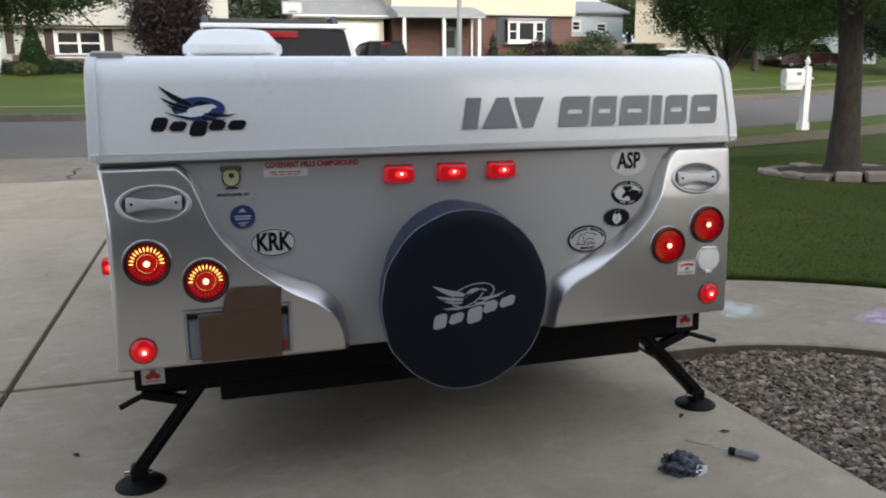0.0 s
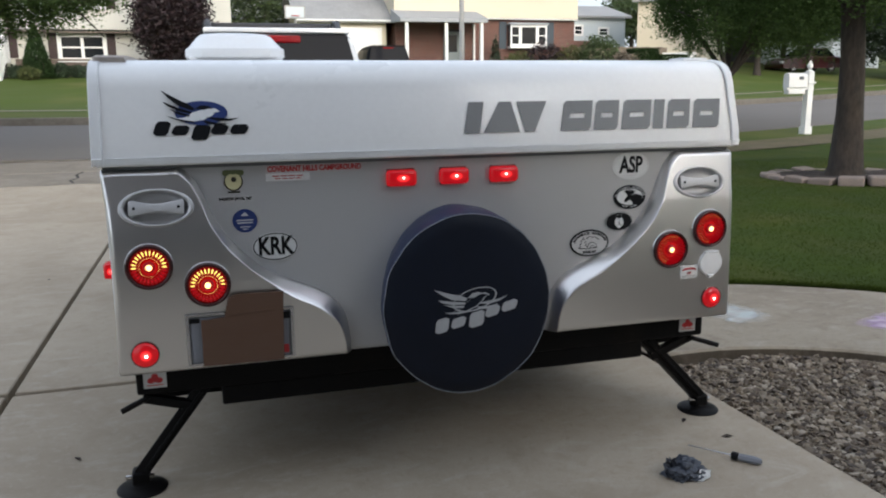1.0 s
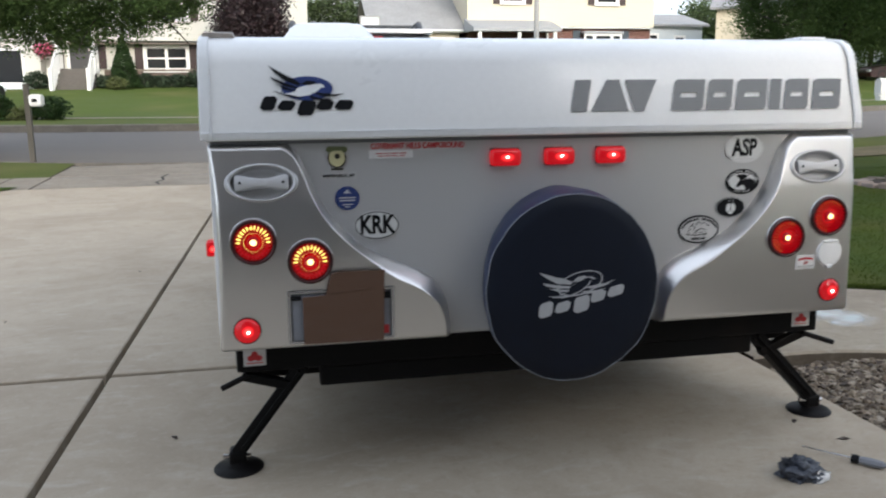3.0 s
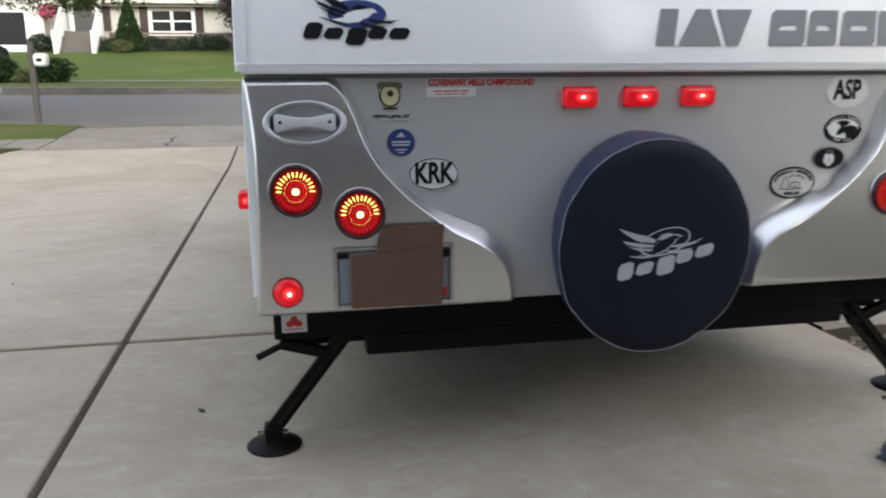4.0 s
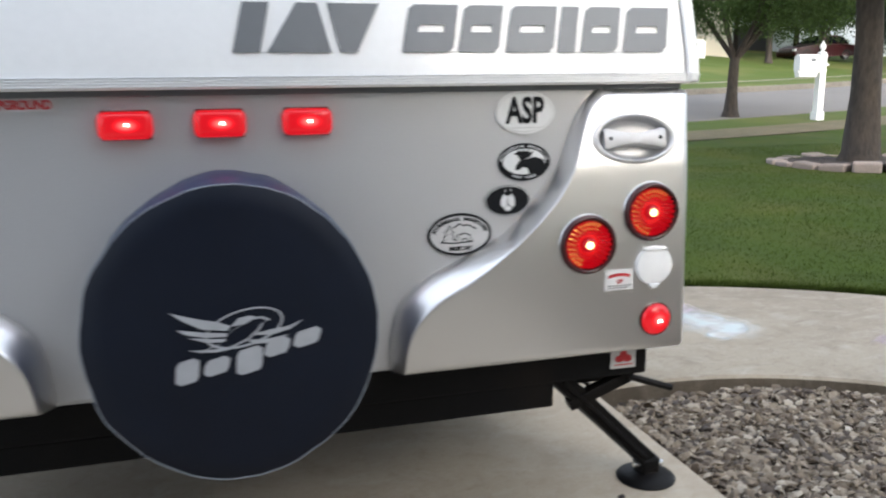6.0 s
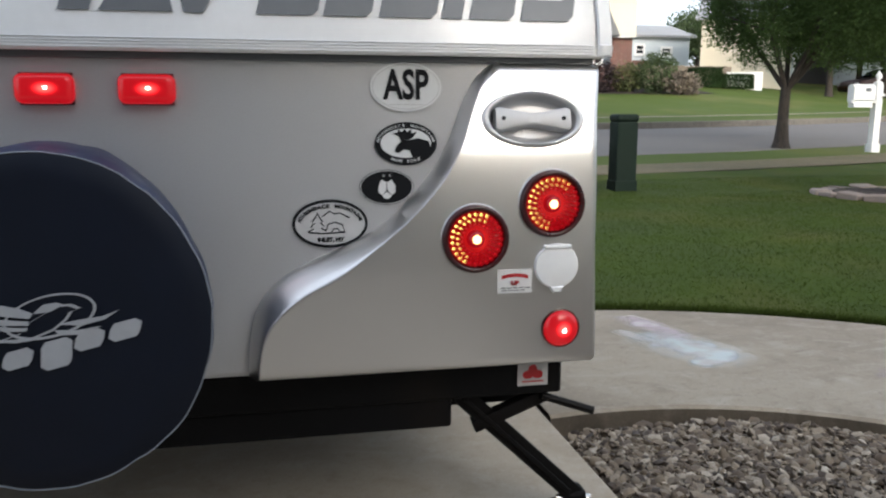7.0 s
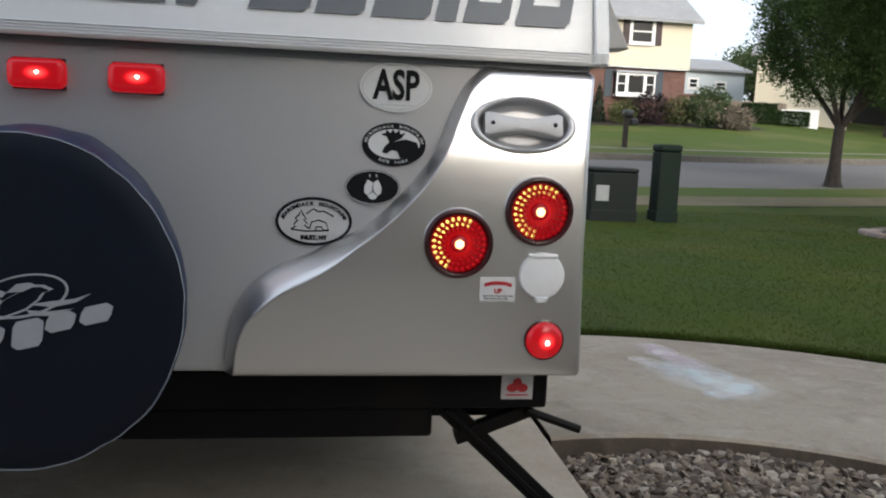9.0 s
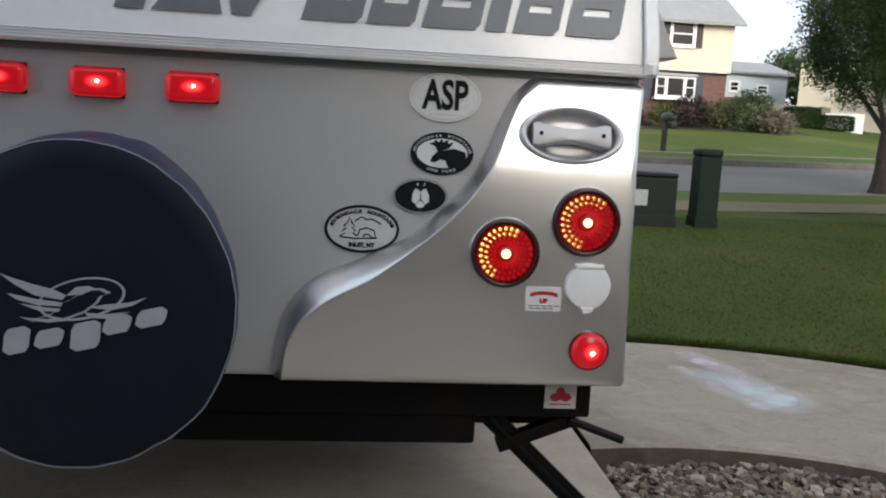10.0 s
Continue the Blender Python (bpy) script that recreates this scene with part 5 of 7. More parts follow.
for q in shapes_:
    part("bar", slab_of(q, -0.001, 0.0, m=mark_m), M["print_grey"], word)

# ---- spare wheel under a navy cover ----
SX, SZ = 0.002, 0.602
wheel_m = Matrix.Translation((SX, 0.0, SZ)) @ Matrix.Diagonal((0.968, 1, 1.022, 1)) @ pose(0, 0, 0, 90, 0, 0)


def wavy(profile, n, seed, amp):
    """A turned skin whose rim is pulled a little uneven."""
    b = lathe(profile, n)
    for v in b.verts:
        r = math.hypot(v.co.x, v.co.y)
        if r > 0.05:
            a = math.atan2(v.co.y, v.co.x)
            k = 1 + amp * (noise.noise((3 * math.cos(a), 3 * math.sin(a), seed)) + 0.6 * noise.noise((7 * math.cos(a), 7 * math.sin(a), seed + v.co.z * 6)))
            back = max(0.0, 1 - v.co.z / 0.152)
            v.co.x = v.co.x * k * (1 - 0.12 * back)
            v.co.y = v.co.y * k + 0.010 * back
    b.transform(wheel_m)
    return b


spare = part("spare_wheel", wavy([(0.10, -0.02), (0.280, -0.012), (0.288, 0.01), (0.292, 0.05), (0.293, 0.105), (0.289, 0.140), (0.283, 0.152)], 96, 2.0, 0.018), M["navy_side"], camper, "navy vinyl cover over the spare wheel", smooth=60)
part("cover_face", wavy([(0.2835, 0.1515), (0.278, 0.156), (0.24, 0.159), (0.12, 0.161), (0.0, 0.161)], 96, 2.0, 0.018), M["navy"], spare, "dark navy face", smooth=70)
pts = []
for i in range(96):
    a = 2 * math.pi * i / 96
    k = 0.2845 * (1 + 0.018 * (noise.noise((3 * math.cos(a), 3 * math.sin(a), 2.0)) + 0.6 * noise.noise((7 * math.cos(a), 7 * math.sin(a), 2.0 + 0.1525 * 6))))
    pts.append(wheel_m @ Vector((k * math.cos(a), k * math.sin(a), 0.1530)))
part("piping", tube(pts, 0.0012, 6, closed=True), M["piping"], spare)
emblem(Matrix.Translation((0.020, -0.1645, 0.572)) @ pose(0, 0, 0, 0, -13.5, 0), 1.06, M["print_pale"], M["print_pale"], M["print_pale"], spare, "emblem", "pale grey printed emblem of swept feathers", rim_only=True)
part("wheel_carrier", box(SX - 0.05, SX + 0.05, 0.03, 0.20, 0.30, 0.70, 0.008), M["black_steel"], camper)

# ---- chassis, jacks, wheels ----
part("rear_beam", box(-1.018, 0.994, 0.035, 0.115, 0.350, 0.437, 0.008), M["black_steel"], camper, "black steel rear cross-beam")
part("step_beam", box(-0.765, 0.750, 0.05, 0.13, 0.283, 0.352, 0.008), M["black_steel"], camper, "black steel lower beam")
for x in (-0.70, 0.68):
    part("chassis_rail", box(x - 0.03, x + 0.03, 0.13, 3.5, 0.32, 0.44, 0.006), M["black_steel"], camper)
part("floor_pan", box(-0.98, 0.96, 0.16, 3.5, 0.29, 0.442, 0.004), M["black_steel"], camper)
part("axle", tube([(-0.95, 2.0, 0.30), (0.93, 2.0, 0.30)], 0.035, 12), M["black_steel"], camper)
for x in (-0.90, 0.88):
    tyre = part("wheel", lathe([(0.16, -0.08), (0.26, -0.085), (0.285, -0.06), (0.29, 0), (0.285, 0.06), (0.26, 0.085), (0.16, 0.08)], 40, None, Matrix.Translation((x, 2.0, 0.29)) @ pose(0, 0, 0, 0, 90, 0)), M["rubber"], camper, "black road wheel", smooth=40)
    part("rim", lathe([(0.0, 0.05), (0.08, 0.055), (0.13, 0.03), (0.165, 0.07), (0.165, -0.07), (0.13, -0.04), (0.0, -0.03)], 32, None, Matrix.Translation((x, 2.0, 0.29)) @ pose(0, 0, 0, 0, 90, 0)), M["trim_white"], tyre, smooth=40)


def bar(p, q, w, h, bevel=0.004):
    """A flat steel bar from p to q, w across and h deep."""
    p, q = Vector(p), Vector(q)
    m = Matrix.Translation((p + q) / 2) @ (q - p).to_track_quat("X", "Y").to_matrix().to_4x4()
    return box(-(q - p).length / 2, (q - p).length / 2, -w / 2, w / 2, -h / 2, h / 2, bevel, m=m)


def jack(top, foot, brace_a, brace_b, rod_a, rod_b):
    leg = part("stabilizer_jack", bar(top, foot, 0.044, 0.050), M["black_steel"], camper, "black steel stabilizer leg folded down")
    d = (Vector(foot) - Vector(top)).normalized()
    part("channel", bar(Vector(top) + d * 0.02 + Vector((0, -0.026, 0)), Vector(foot) - d * 0.03 + Vector((0, -0.026, 0)), 0.010, 0.020, 0.002), M["black_steel"], leg)
    part("brace", bar(brace_a, brace_b, 0.030, 0.034), M["black_steel"], leg)
    part("crank_nut", tube([rod_a, rod_b], 0.0095, 10), M["black_steel"], leg)
    fx, fy = foot[:2]
    part("foot_pad", lathe([(0.0, 0.034), (0.025, 0.034), (0.032, 0.022), (0.060, 0.016), (0.076, 0.008), (0.080, 0.003), (0.079, 0.0), (0.0, 0.0)], 32, None, Matrix.Translation((fx, fy, 0.001))), M["black_steel"], leg, "round dark foot pad", smooth=40)
    part("pivot_bolt", tube([(fx - 0.046, fy - 0.014, 0.052), (fx + 0.04, fy - 0.014, 0.046)], 0.008, 10), M["chrome"], leg, "bright pivot bolt")
    part("bracket", box(fx - 0.028, fx + 0.028, fy - 0.03, fy + 0.03, 0.022, 0.07, 0.01), M["black_steel"], leg)


jack((-0.815, 0.075, 0.355), (-1.035, 0.125, 0.055), (-1.005, 0.07, 0.333), (-0.858, 0.07, 0.290), (-1.068, 0.05, 0.300), (-0.985, 0.06, 0.335))
jack((0.765, 0.09, 0.355), (1.068, 0.145, 0.055), (0.975, 0.08, 0.338), (0.806, 0.09, 0.268), (1.075, 0.05, 0.297), (0.955, 0.06, 0.338))

# red and white squares on the beam's ends
for x in (-0.962, 0.926):
    st = sticker(rect(x - 0.034, x + 0.034, 0.372, 0.432), M["sticker_grey"], "small pale square sticker with red clover shape", y=0.0335)
    strokes([ellipse(x, 0.409, 0.010, 0.010, 14), ellipse(x - 0.011, 0.397, 0.012, 0.0095, 14), ellipse(x + 0.011, 0.397, 0.012, 0.0095, 14)], M["print_red"], st, 0.0320)
    strokes([rect(x - 0.024, x + 0.024, 0.380, 0.383)], M["print_red"], st, 0.0322)

# number plate recess and its frame, with the plate blank
FP = cap_front(0.55)
pl = part("plate_holder", box(-0.853, -0.541, FP - 0.004, FP + 0.03, 0.468, 0.624, 0.004), M["print_grey"], cap_left, "number plate holder with a blank plate")
part("plate_blank", box(-0.842, -0.555, FP - 0.0075, FP - 0.0042, 0.476, 0.612, 0.003), M["plate_grey"], pl, "blank grey plate")
part("plate_rim", ring(rect(-0.855, -0.539, 0.466, 0.626), rect(-0.846, -0.548, 0.473, 0.617), FP - 0.010, FP - 0.004), M["plate_frame"], pl)
part("plate_clip", box(-0.845, -0.815, FP - 0.012, FP - 0.0078, 0.598, 0.612, 0.002), M["print_black"], pl)
part("plate_clip", box(-0.578, -0.550, FP - 0.012, FP - 0.0078, 0.590, 0.612, 0.002), M["print_black"], pl)
part("registration_tag", box(-0.573, -0.557, FP - 0.0095, FP - 0.0078, 0.482, 0.508, 0.001), M["print_red"], pl)

# cardboard that hides the plate
b = slab_of([(-0.812, 0.466), (-0.574, 0.464), (-0.570, 0.618), (-0.742, 0.612), (-0.811, 0.608)], FP - 0.022, FP - 0.0165, bevel=0.001)
slab_of([(-0.744, 0.606), (-0.5705, 0.612), (-0.567, 0.679), (-0.700, 0.681), (-0.726, 0.674), (-0.737, 0.640)], FP - 0.0215, FP - 0.017, b)
for k in range(2):
    tube([(-0.735 + 0.02 * k, FP - 0.022, 0.617 - 0.004 * k), (-0.66, FP - 0.0225, 0.622), (-0.60, FP - 0.022, 0.626 + 0.002 * k)], 0.0014, 5, b)
card = part("cardboard_sheet", b, M["cardboard"])
card.matrix_basis = SLOPE
tagged(card, "torn brown cardboard taped over the number plate", "cardboard")
# ---- plants ----
def leaves(centers, spread, per, size, seed, droop=0.0, flat=1.0):
    """Many small bent leaves round clump centres, as vertices and faces; droop hangs them in strands."""
    r = np.random.default_rng(seed)
    c = np.repeat(np.array(centers, float), per, axis=0)
    n = len(c)
    p = c + r.normal(0, 1, (n, 3)) * np.array([spread, spread, spread * flat])
    if droop:
        k = np.tile(np.linspace(0, 1, per), len(centers))[:, None]
        way = np.repeat(r.normal(0, 0.35, (len(centers), 3)), per, axis=0)
        way[:, 2] = -1
        p = c + way * k * droop + r.normal(0, 1, (n, 3)) * spread * np.array([1, 1, 0.3])
    a = r.normal(0, 1, (n, 3))
    a[:, 2] = a[:, 2] * 0.5 - droop * 0.6
    a /= np.linalg.norm(a, axis=1)[:, None]
    s = np.cross(a, r.normal(0, 1, (n, 3)))
    s /= np.linalg.norm(s, axis=1)[:, None]
    up = np.cross(a, s)
    z = size * r.uniform(0.6, 1.3, (n, 1))
    v = np.stack([p - a * z, p + s * z * 0.42 + up * z * 0.12, p + a * z, p - s * z * 0.42 + up * z * 0.12], 1).reshape(-1, 3)
    i = np.arange(n)[:, None] * 4
    f = np.concatenate([np.hstack([i, i + 1, i + 2]), np.hstack([i, i + 2, i + 3])])
    return v.tolist(), f.tolist()


def limb(b, start, way, length, r0, seed, depth, tips):
    """A tapered limb that forks; tips collects the ends."""
    rr = random.Random(seed)
    p, d = Vector(start), Vector(way).normalized()
    pts, rad = [p.copy()], [r0]
    steps = 5
    for k in range(steps):
        d = (d + Vector((rr.gauss(0, 0.14), rr.gauss(0, 0.14), rr.gauss(0.0, 0.08)))).normalized()
        p = p + d * length / steps
        pts.append(p.copy())
        rad.append(r0 * (1 - 0.62 * (k + 1) / steps))
        if depth and k >= 1:
            side = Vector((rr.gauss(0, 1), rr.gauss(0, 1), rr.gauss(0.2, 0.5))).normalized()
            limb(b, p, d * 0.7 + side * 0.8, length * 0.55, rad[-1] * 0.6, seed * 7 + k, depth - 1, tips)
    tube(pts, rad, 7 if r0 > 0.05 else 5, b)
    tips += [tuple(q) for q in pts[2:]]


def tree(base, r0, fork, stems, crown, radii, clumps, per, size, material, seed, label, name="tree", droop=0.0, lean=0.0, spread=0.22, low=-1.0, limbs=True):
    """A tapered trunk that forks into limbs, and a crown of many small leaves."""
    t = thing(name, pose(*base), label, "tree")
    rr = random.Random(seed)
    b = bmesh.new()
    pts = [(0, 0, -0.15), (0, 0, 0.05), (lean * 0.1, 0, fork * 0.35), (lean * 0.4, 0, fork * 0.7), (lean, 0, fork)]
    tube(pts, [r0 * 1.9, r0 * 1.35, r0 * 1.02, r0 * 0.92, r0 * 0.88], 16, b)
    for v in b.verts:
        k = 1 + 0.10 * noise.noise((v.co.x * 9, v.co.y * 9, v.co.z * 2.0 + seed))
        v.co.x, v.co.y = v.co.x * k, v.co.y * k
    trunk = part("trunk", b, M["bark"], t, smooth=70)
    tips = []
    b = bmesh.new()
    c = Vector(crown)
    for k in range(stems):
        a = 2 * math.pi * (k + 0.3 * rr.random()) / stems
        aim = c + Vector((math.cos(a) * radii[0] * 0.75, math.sin(a) * radii[1] * 0.75, rr.uniform(-0.3, 0.7) * radii[2]))
        s = Vector((lean, 0, fork - 0.06))
        limb(b, s, aim - s, (aim - s).length * 1.0, r0 * (0.5 if stems > 3 else 0.6), seed * 31 + k, 2 if limbs else 1, tips)
    part("branchwork", b, M["bark"], t, smooth=70)
    rng2 = np.random.default_rng(seed)
    cs = []
    while len(cs) < clumps:
        if tips and rng2.random() < 0.35:
            q = np.array(tips[rng2.integers(len(tips))]) + rng2.normal(0, spread * 1.6, 3)
        else:
            u = rng2.normal(0, 1, 3)
            u /= np.linalg.norm(u)
            w = 0.40 + 0.55 * rng2.random() ** 0.6
            w *= 1 + 0.22 * noise.noise((u[0] * 2.2 + seed, u[1] * 2.2, u[2] * 2.2))
            q = np.array(crown) + u * np.array(radii) * w
        d = (q - np.array(crown)) / np.array(radii)
        if d @ d < 1.12 and q[2] > crown[2] + low * radii[2] and noise.noise((q[0] * 0.8, q[1] * 0.8, q[2] * 0.9 + seed)) > -0.42:
            cs.append(q)
    v, f = leaves(cs, spread, per, size, seed, droop)
    mesh_part("crown", v, f, material, t)
    return t


def shrub(base, radii, count, size, material, seed, label, name="shrub", cone=False, square=False, category="shrub"):
    """A bush of leaves over twigs; cone: a pointed evergreen; square: a clipped hedge."""
    t = thing(name, pose(*base), label, category)
    r = np.random.default_rng(seed)
    b = bmesh.new()
    for k in range(5):
        a = 2 * math.pi * k / 5
        tube([(0, 0, -0.05), (radii[0] * 0.3 * math.cos(a), radii[1] * 0.3 * math.sin(a), radii[2] * 0.5), (radii[0] * 0.5 * math.cos(a), radii[1] * 0.5 * math.sin(a), radii[2] * 0.9)], [0.02, 0.014, 0.006], 5, b)
    part("branchwork", b, M["bark"], t)
    u = r.normal(0, 1, (count, 3))
    u /= np.linalg.norm(u, axis=1)[:, None]
    w = r.uniform(0.55, 1.05, (count, 1))
    if cone:
        h = 1 - np.sqrt(r.random(count))
        a = r.uniform(0, 2 * math.pi, count)
        q = (1 - h) * r.uniform(0.6, 1.0, count) + 0.03
        p = np.stack([radii[0] * q * np.cos(a), radii[1] * q * np.sin(a), 2 * radii[2] * h + 0.02], 1)
    elif square:
        p = r.uniform(-1, 1, (count, 3))
        ax = r.integers(0, 3, count)
        p[np.arange(count), ax] = np.sign(p[np.arange(count), ax]) * r.uniform(0.9, 1.0, count)
        p = p * np.array(radii) + (0, 0, radii[2])
    else:
        lump = np.array([1 + 0.22 * noise.noise((x * 2.5 + seed, y * 2.5, z * 2.5)) for x, y, z in u])[:, None]
        p = u * w * lump * np.array(radii) + (0, 0, radii[2] * 0.85)
    p[:, 2] = np.maximum(p[:, 2], 0.01)
    v, f = leaves(p, 0.02, 2, size, seed + 1)
    mesh_part("foliage", v, f, material, t)
    return t


# young tree in a ring of stones on the lawn
TX, TY = 8.24, 7.1
tree((TX, TY, near_ground(TX, TY) + 0.10), 0.178, 2.35, 6, (0.1, 0.1, 4.55), (2.9, 2.9, 2.4), 4600, 46, 0.032, M["leaf"], 3, "shade tree with drooping feathery green leaves in a stone ring", droop=0.65, lean=-0.12, spread=0.07, low=-0.82)
tree((11.65, 14.8, LOW), 0.125, 1.25, 6, (1.45, 0.0, 4.9), (3.5, 3.0, 3.0), 6400, 46, 0.036, M["leaf"], 8, "slender young street tree with several stems", droop=0.7, lean=0.03, spread=0.09, low=-0.90, limbs=False)
tree((-8.3, 12.9, LOW), 0.2, 2.5, 6, (3.2, 0.2, 3.85), (3.8, 2.4, 1.85), 2600, 80, 0.036, M["leaf"], 12, "spreading street tree with thin hanging leaves", droop=0.30, spread=0.15, low=-0.93)


# ring of edging stones with mulch
ring_c = (8.42, 7.05)
hole = thing("tree_ring", pose(ring_c[0], ring_c[1], 0), "ring of pale edging stones around dark mulch", "garden edging")
b = bmesh.new()
b.faces.new([b.verts.new((1.16 * math.cos(e), 1.16 * math.sin(e), lawn_height(ring_c[0] + 1.16 * math.cos(e), ring_c[1] + 1.16 * math.sin(e)) + 0.05)) for e in [2 * math.pi * i / 40 for i in range(40)]])
bmesh.ops.poke(b, faces=b.faces[:], offset=0.13)
bmesh.ops.subdivide_edges(b, edges=b.edges[:], cuts=4, use_grid_fill=True)
for v in b.verts:
    v.co.z += 0.022 * noise.noise((v.co.x * 7, v.co.y * 7, 2.0))
part("mulch", b, M["mulch"], hole, "dark brown mulch")
for i in range(21):
    e = 2 * math.pi * i / 21
    rr = random.Random(i)
    x, y = 1.22 * math.cos(e), 1.22 * math.sin(e)
    st = part("stone", box(-0.10 - 0.02 * rr.random(), 0.10 + 0.02 * rr.random(), -0.17 + 0.02 * rr.random(), 0.165, -0.05, 0.055 + 0.035 * rr.random(), 0.028, 3), M["ring_stone"], hole)
    st.matrix_basis = pose(x, y, lawn_height(ring_c[0] + x, ring_c[1] + y), rr.gauss(0, 3), rr.gauss(0, 3), math.degrees(e) + rr.gauss(0, 5))

# ---- street furniture ----
def rounded_box_thing(name, x0, x1, y0, y1, top, label, category, m=M["box_green"], cap=0.0):
    t = thing(name, pose((x0 + x1) / 2, (y0 + y1) / 2, ground_at((x0 + x1) / 2, (y0 + y1) / 2)), label, category)
    w, d, h = (x1 - x0) / 2, (y1 - y0) / 2, top - ground_at((x0 + x1) / 2, (y0 + y1) / 2)
    part("cabinet", box(-w, w, -d, d, -0.03, h - cap, 0.02), m, t)
    if cap:
        part("lid", box(-w - 0.008, w + 0.008, -d - 0.008, d + 0.008, h - cap, h, 0.035, 3), m, t)
        part("base", box(-w - 0.010, w + 0.010, -d - 0.010, d + 0.010, -0.03, 0.12, 0.01), m, t)
    return t


rounded_box_thing("utility_pedestal", 4.76, 5.05, 8.27, 8.55, 0.53, "tall dark green utility pedestal on the lawn", "utility pedestal", cap=0.10)
tb = rounded_box_thing("transformer_box", 3.84, 4.46, 8.2, 8.75, 0.20, "low dark grey-green transformer box with a pale label", "transformer box", m=M["box_grey"], cap=0.06)
part("warning_label", box(-0.25, -0.08, -0.289, -0.2765, 0.24, 0.44, 0.002), M["sticker_dull"], tb, "blank pale label")


def mailbox_white(x, y):
    t = thing("mailbox", pose(x, y, LOW), "white decorative mailbox on a square post by the street", "mailbox")
    post = part("post", box(-0.075, 0.075, -0.075, 0.075, -0.05, 1.38, 0.008), M["paint_white"], t)
    part("base_trim", box(-0.10, 0.10, -0.10, 0.10, -0.02, 0.16, 0.01), M["paint_white"], post)
    part("collar", box(-0.11, 0.11, -0.11, 0.11, 1.13, 1.17, 0.008), M["paint_white"], post)
    part("finial", lathe([(0.09, 1.38), (0.09, 1.41), (0.035, 1.43), (0.03, 1.46), (0.06, 1.50), (0.065, 1.54), (0.03, 1.60), (0.0, 1.66)], 20), M["paint_white"], post, smooth=50)
    part("arm", box(-0.64, 0.10, -0.06, 0.06, 0.99, 1.05, 0.01), M["paint_white"], t)
    prof2 = [(-0.10, 1.05), (0.10, 1.05), (0.10, 1.27)] + [(0.10 * math.cos(radians(a)), 1.27 + 0.10 * math.sin(radians(a))) for a in range(15, 180, 15)] + [(-0.10, 1.27)]
    bx = part("letter_box", slab_of(prof2, -0.62, -0.12, m=pose(0, 0, 0, 0, 0, -90)), M["paint_white"], t, "arched white letter box", smooth=40)
    part("paper_slot", box(-0.60, -0.15, -0.08, 0.08, 0.90, 0.99, 0.01), M["paint_white"], bx)
    part("flag", box(-0.36, -0.24, -0.115, -0.103, 1.22, 1.29, 0.003), M["print_grey"], bx)


mailbox_white(12.53, 12.97)


def mailbox_post(x, y, z, h, post_mat, box_mat, side, label):
    t = thing("mailbox", pose(x, y, z), label, "mailbox")
    part("post", box(-0.045, 0.045, -0.045, 0.045, -0.05, h, 0.008), post_mat, t)
    part("letter_box", box(0.046 if side > 0 else -0.26, 0.26 if side > 0 else -0.046, -0.14, 0.14, h - 0.40, h - 0.18, 0.06, 3), box_mat, t, smooth=40)
    return t


t = mailbox_post(-5.18, 13.0, LOW, 1.36, M["wood_dark"], M["paint_white"], 1, "white mailbox on a weathered wooden post by the street")
part("number_mark", box(0.11, 0.20, -0.146, -0.1385, 1.04, 1.10, 0.001), M["print_black"], t)
t = thing("mailbox", pose(10.25, 24.0, far_ground(10.25, 24.0)), "dark mailbox on a thick wooden post across the street", "mailbox")
part("post", box(-0.075, 0.075, -0.075, 0.075, -0.05, 1.0, 0.012), M["bark"], t)
part("letter_box", box(-0.10, 0.16, -0.24, 0.24, 1.0, 1.24, 0.07, 3), M["door_dark"], t, smooth=40)
part("paper_tube", box(0.11, 0.34, -0.22, 0.22, 0.74, 0.96, 0.05, 3), M["door_dark"], t, smooth=40)
pole = thing("light_pole", pose(7.1, 22.0, far_ground(7.1, 22.0)), "tall plain grey metal pole across the street", "pole")
part("shaft", tube([(0, 0, -0.1), (0, 0, 3), (0, 0, 6.5)], [0.085, 0.08, 0.07], 12), M["post_grey"], pole, smooth=60)
part("base_flange", lathe([(0.16, 0.0), (0.16, 0.04), (0.09, 0.06)], 16), M["post_grey"], pole)


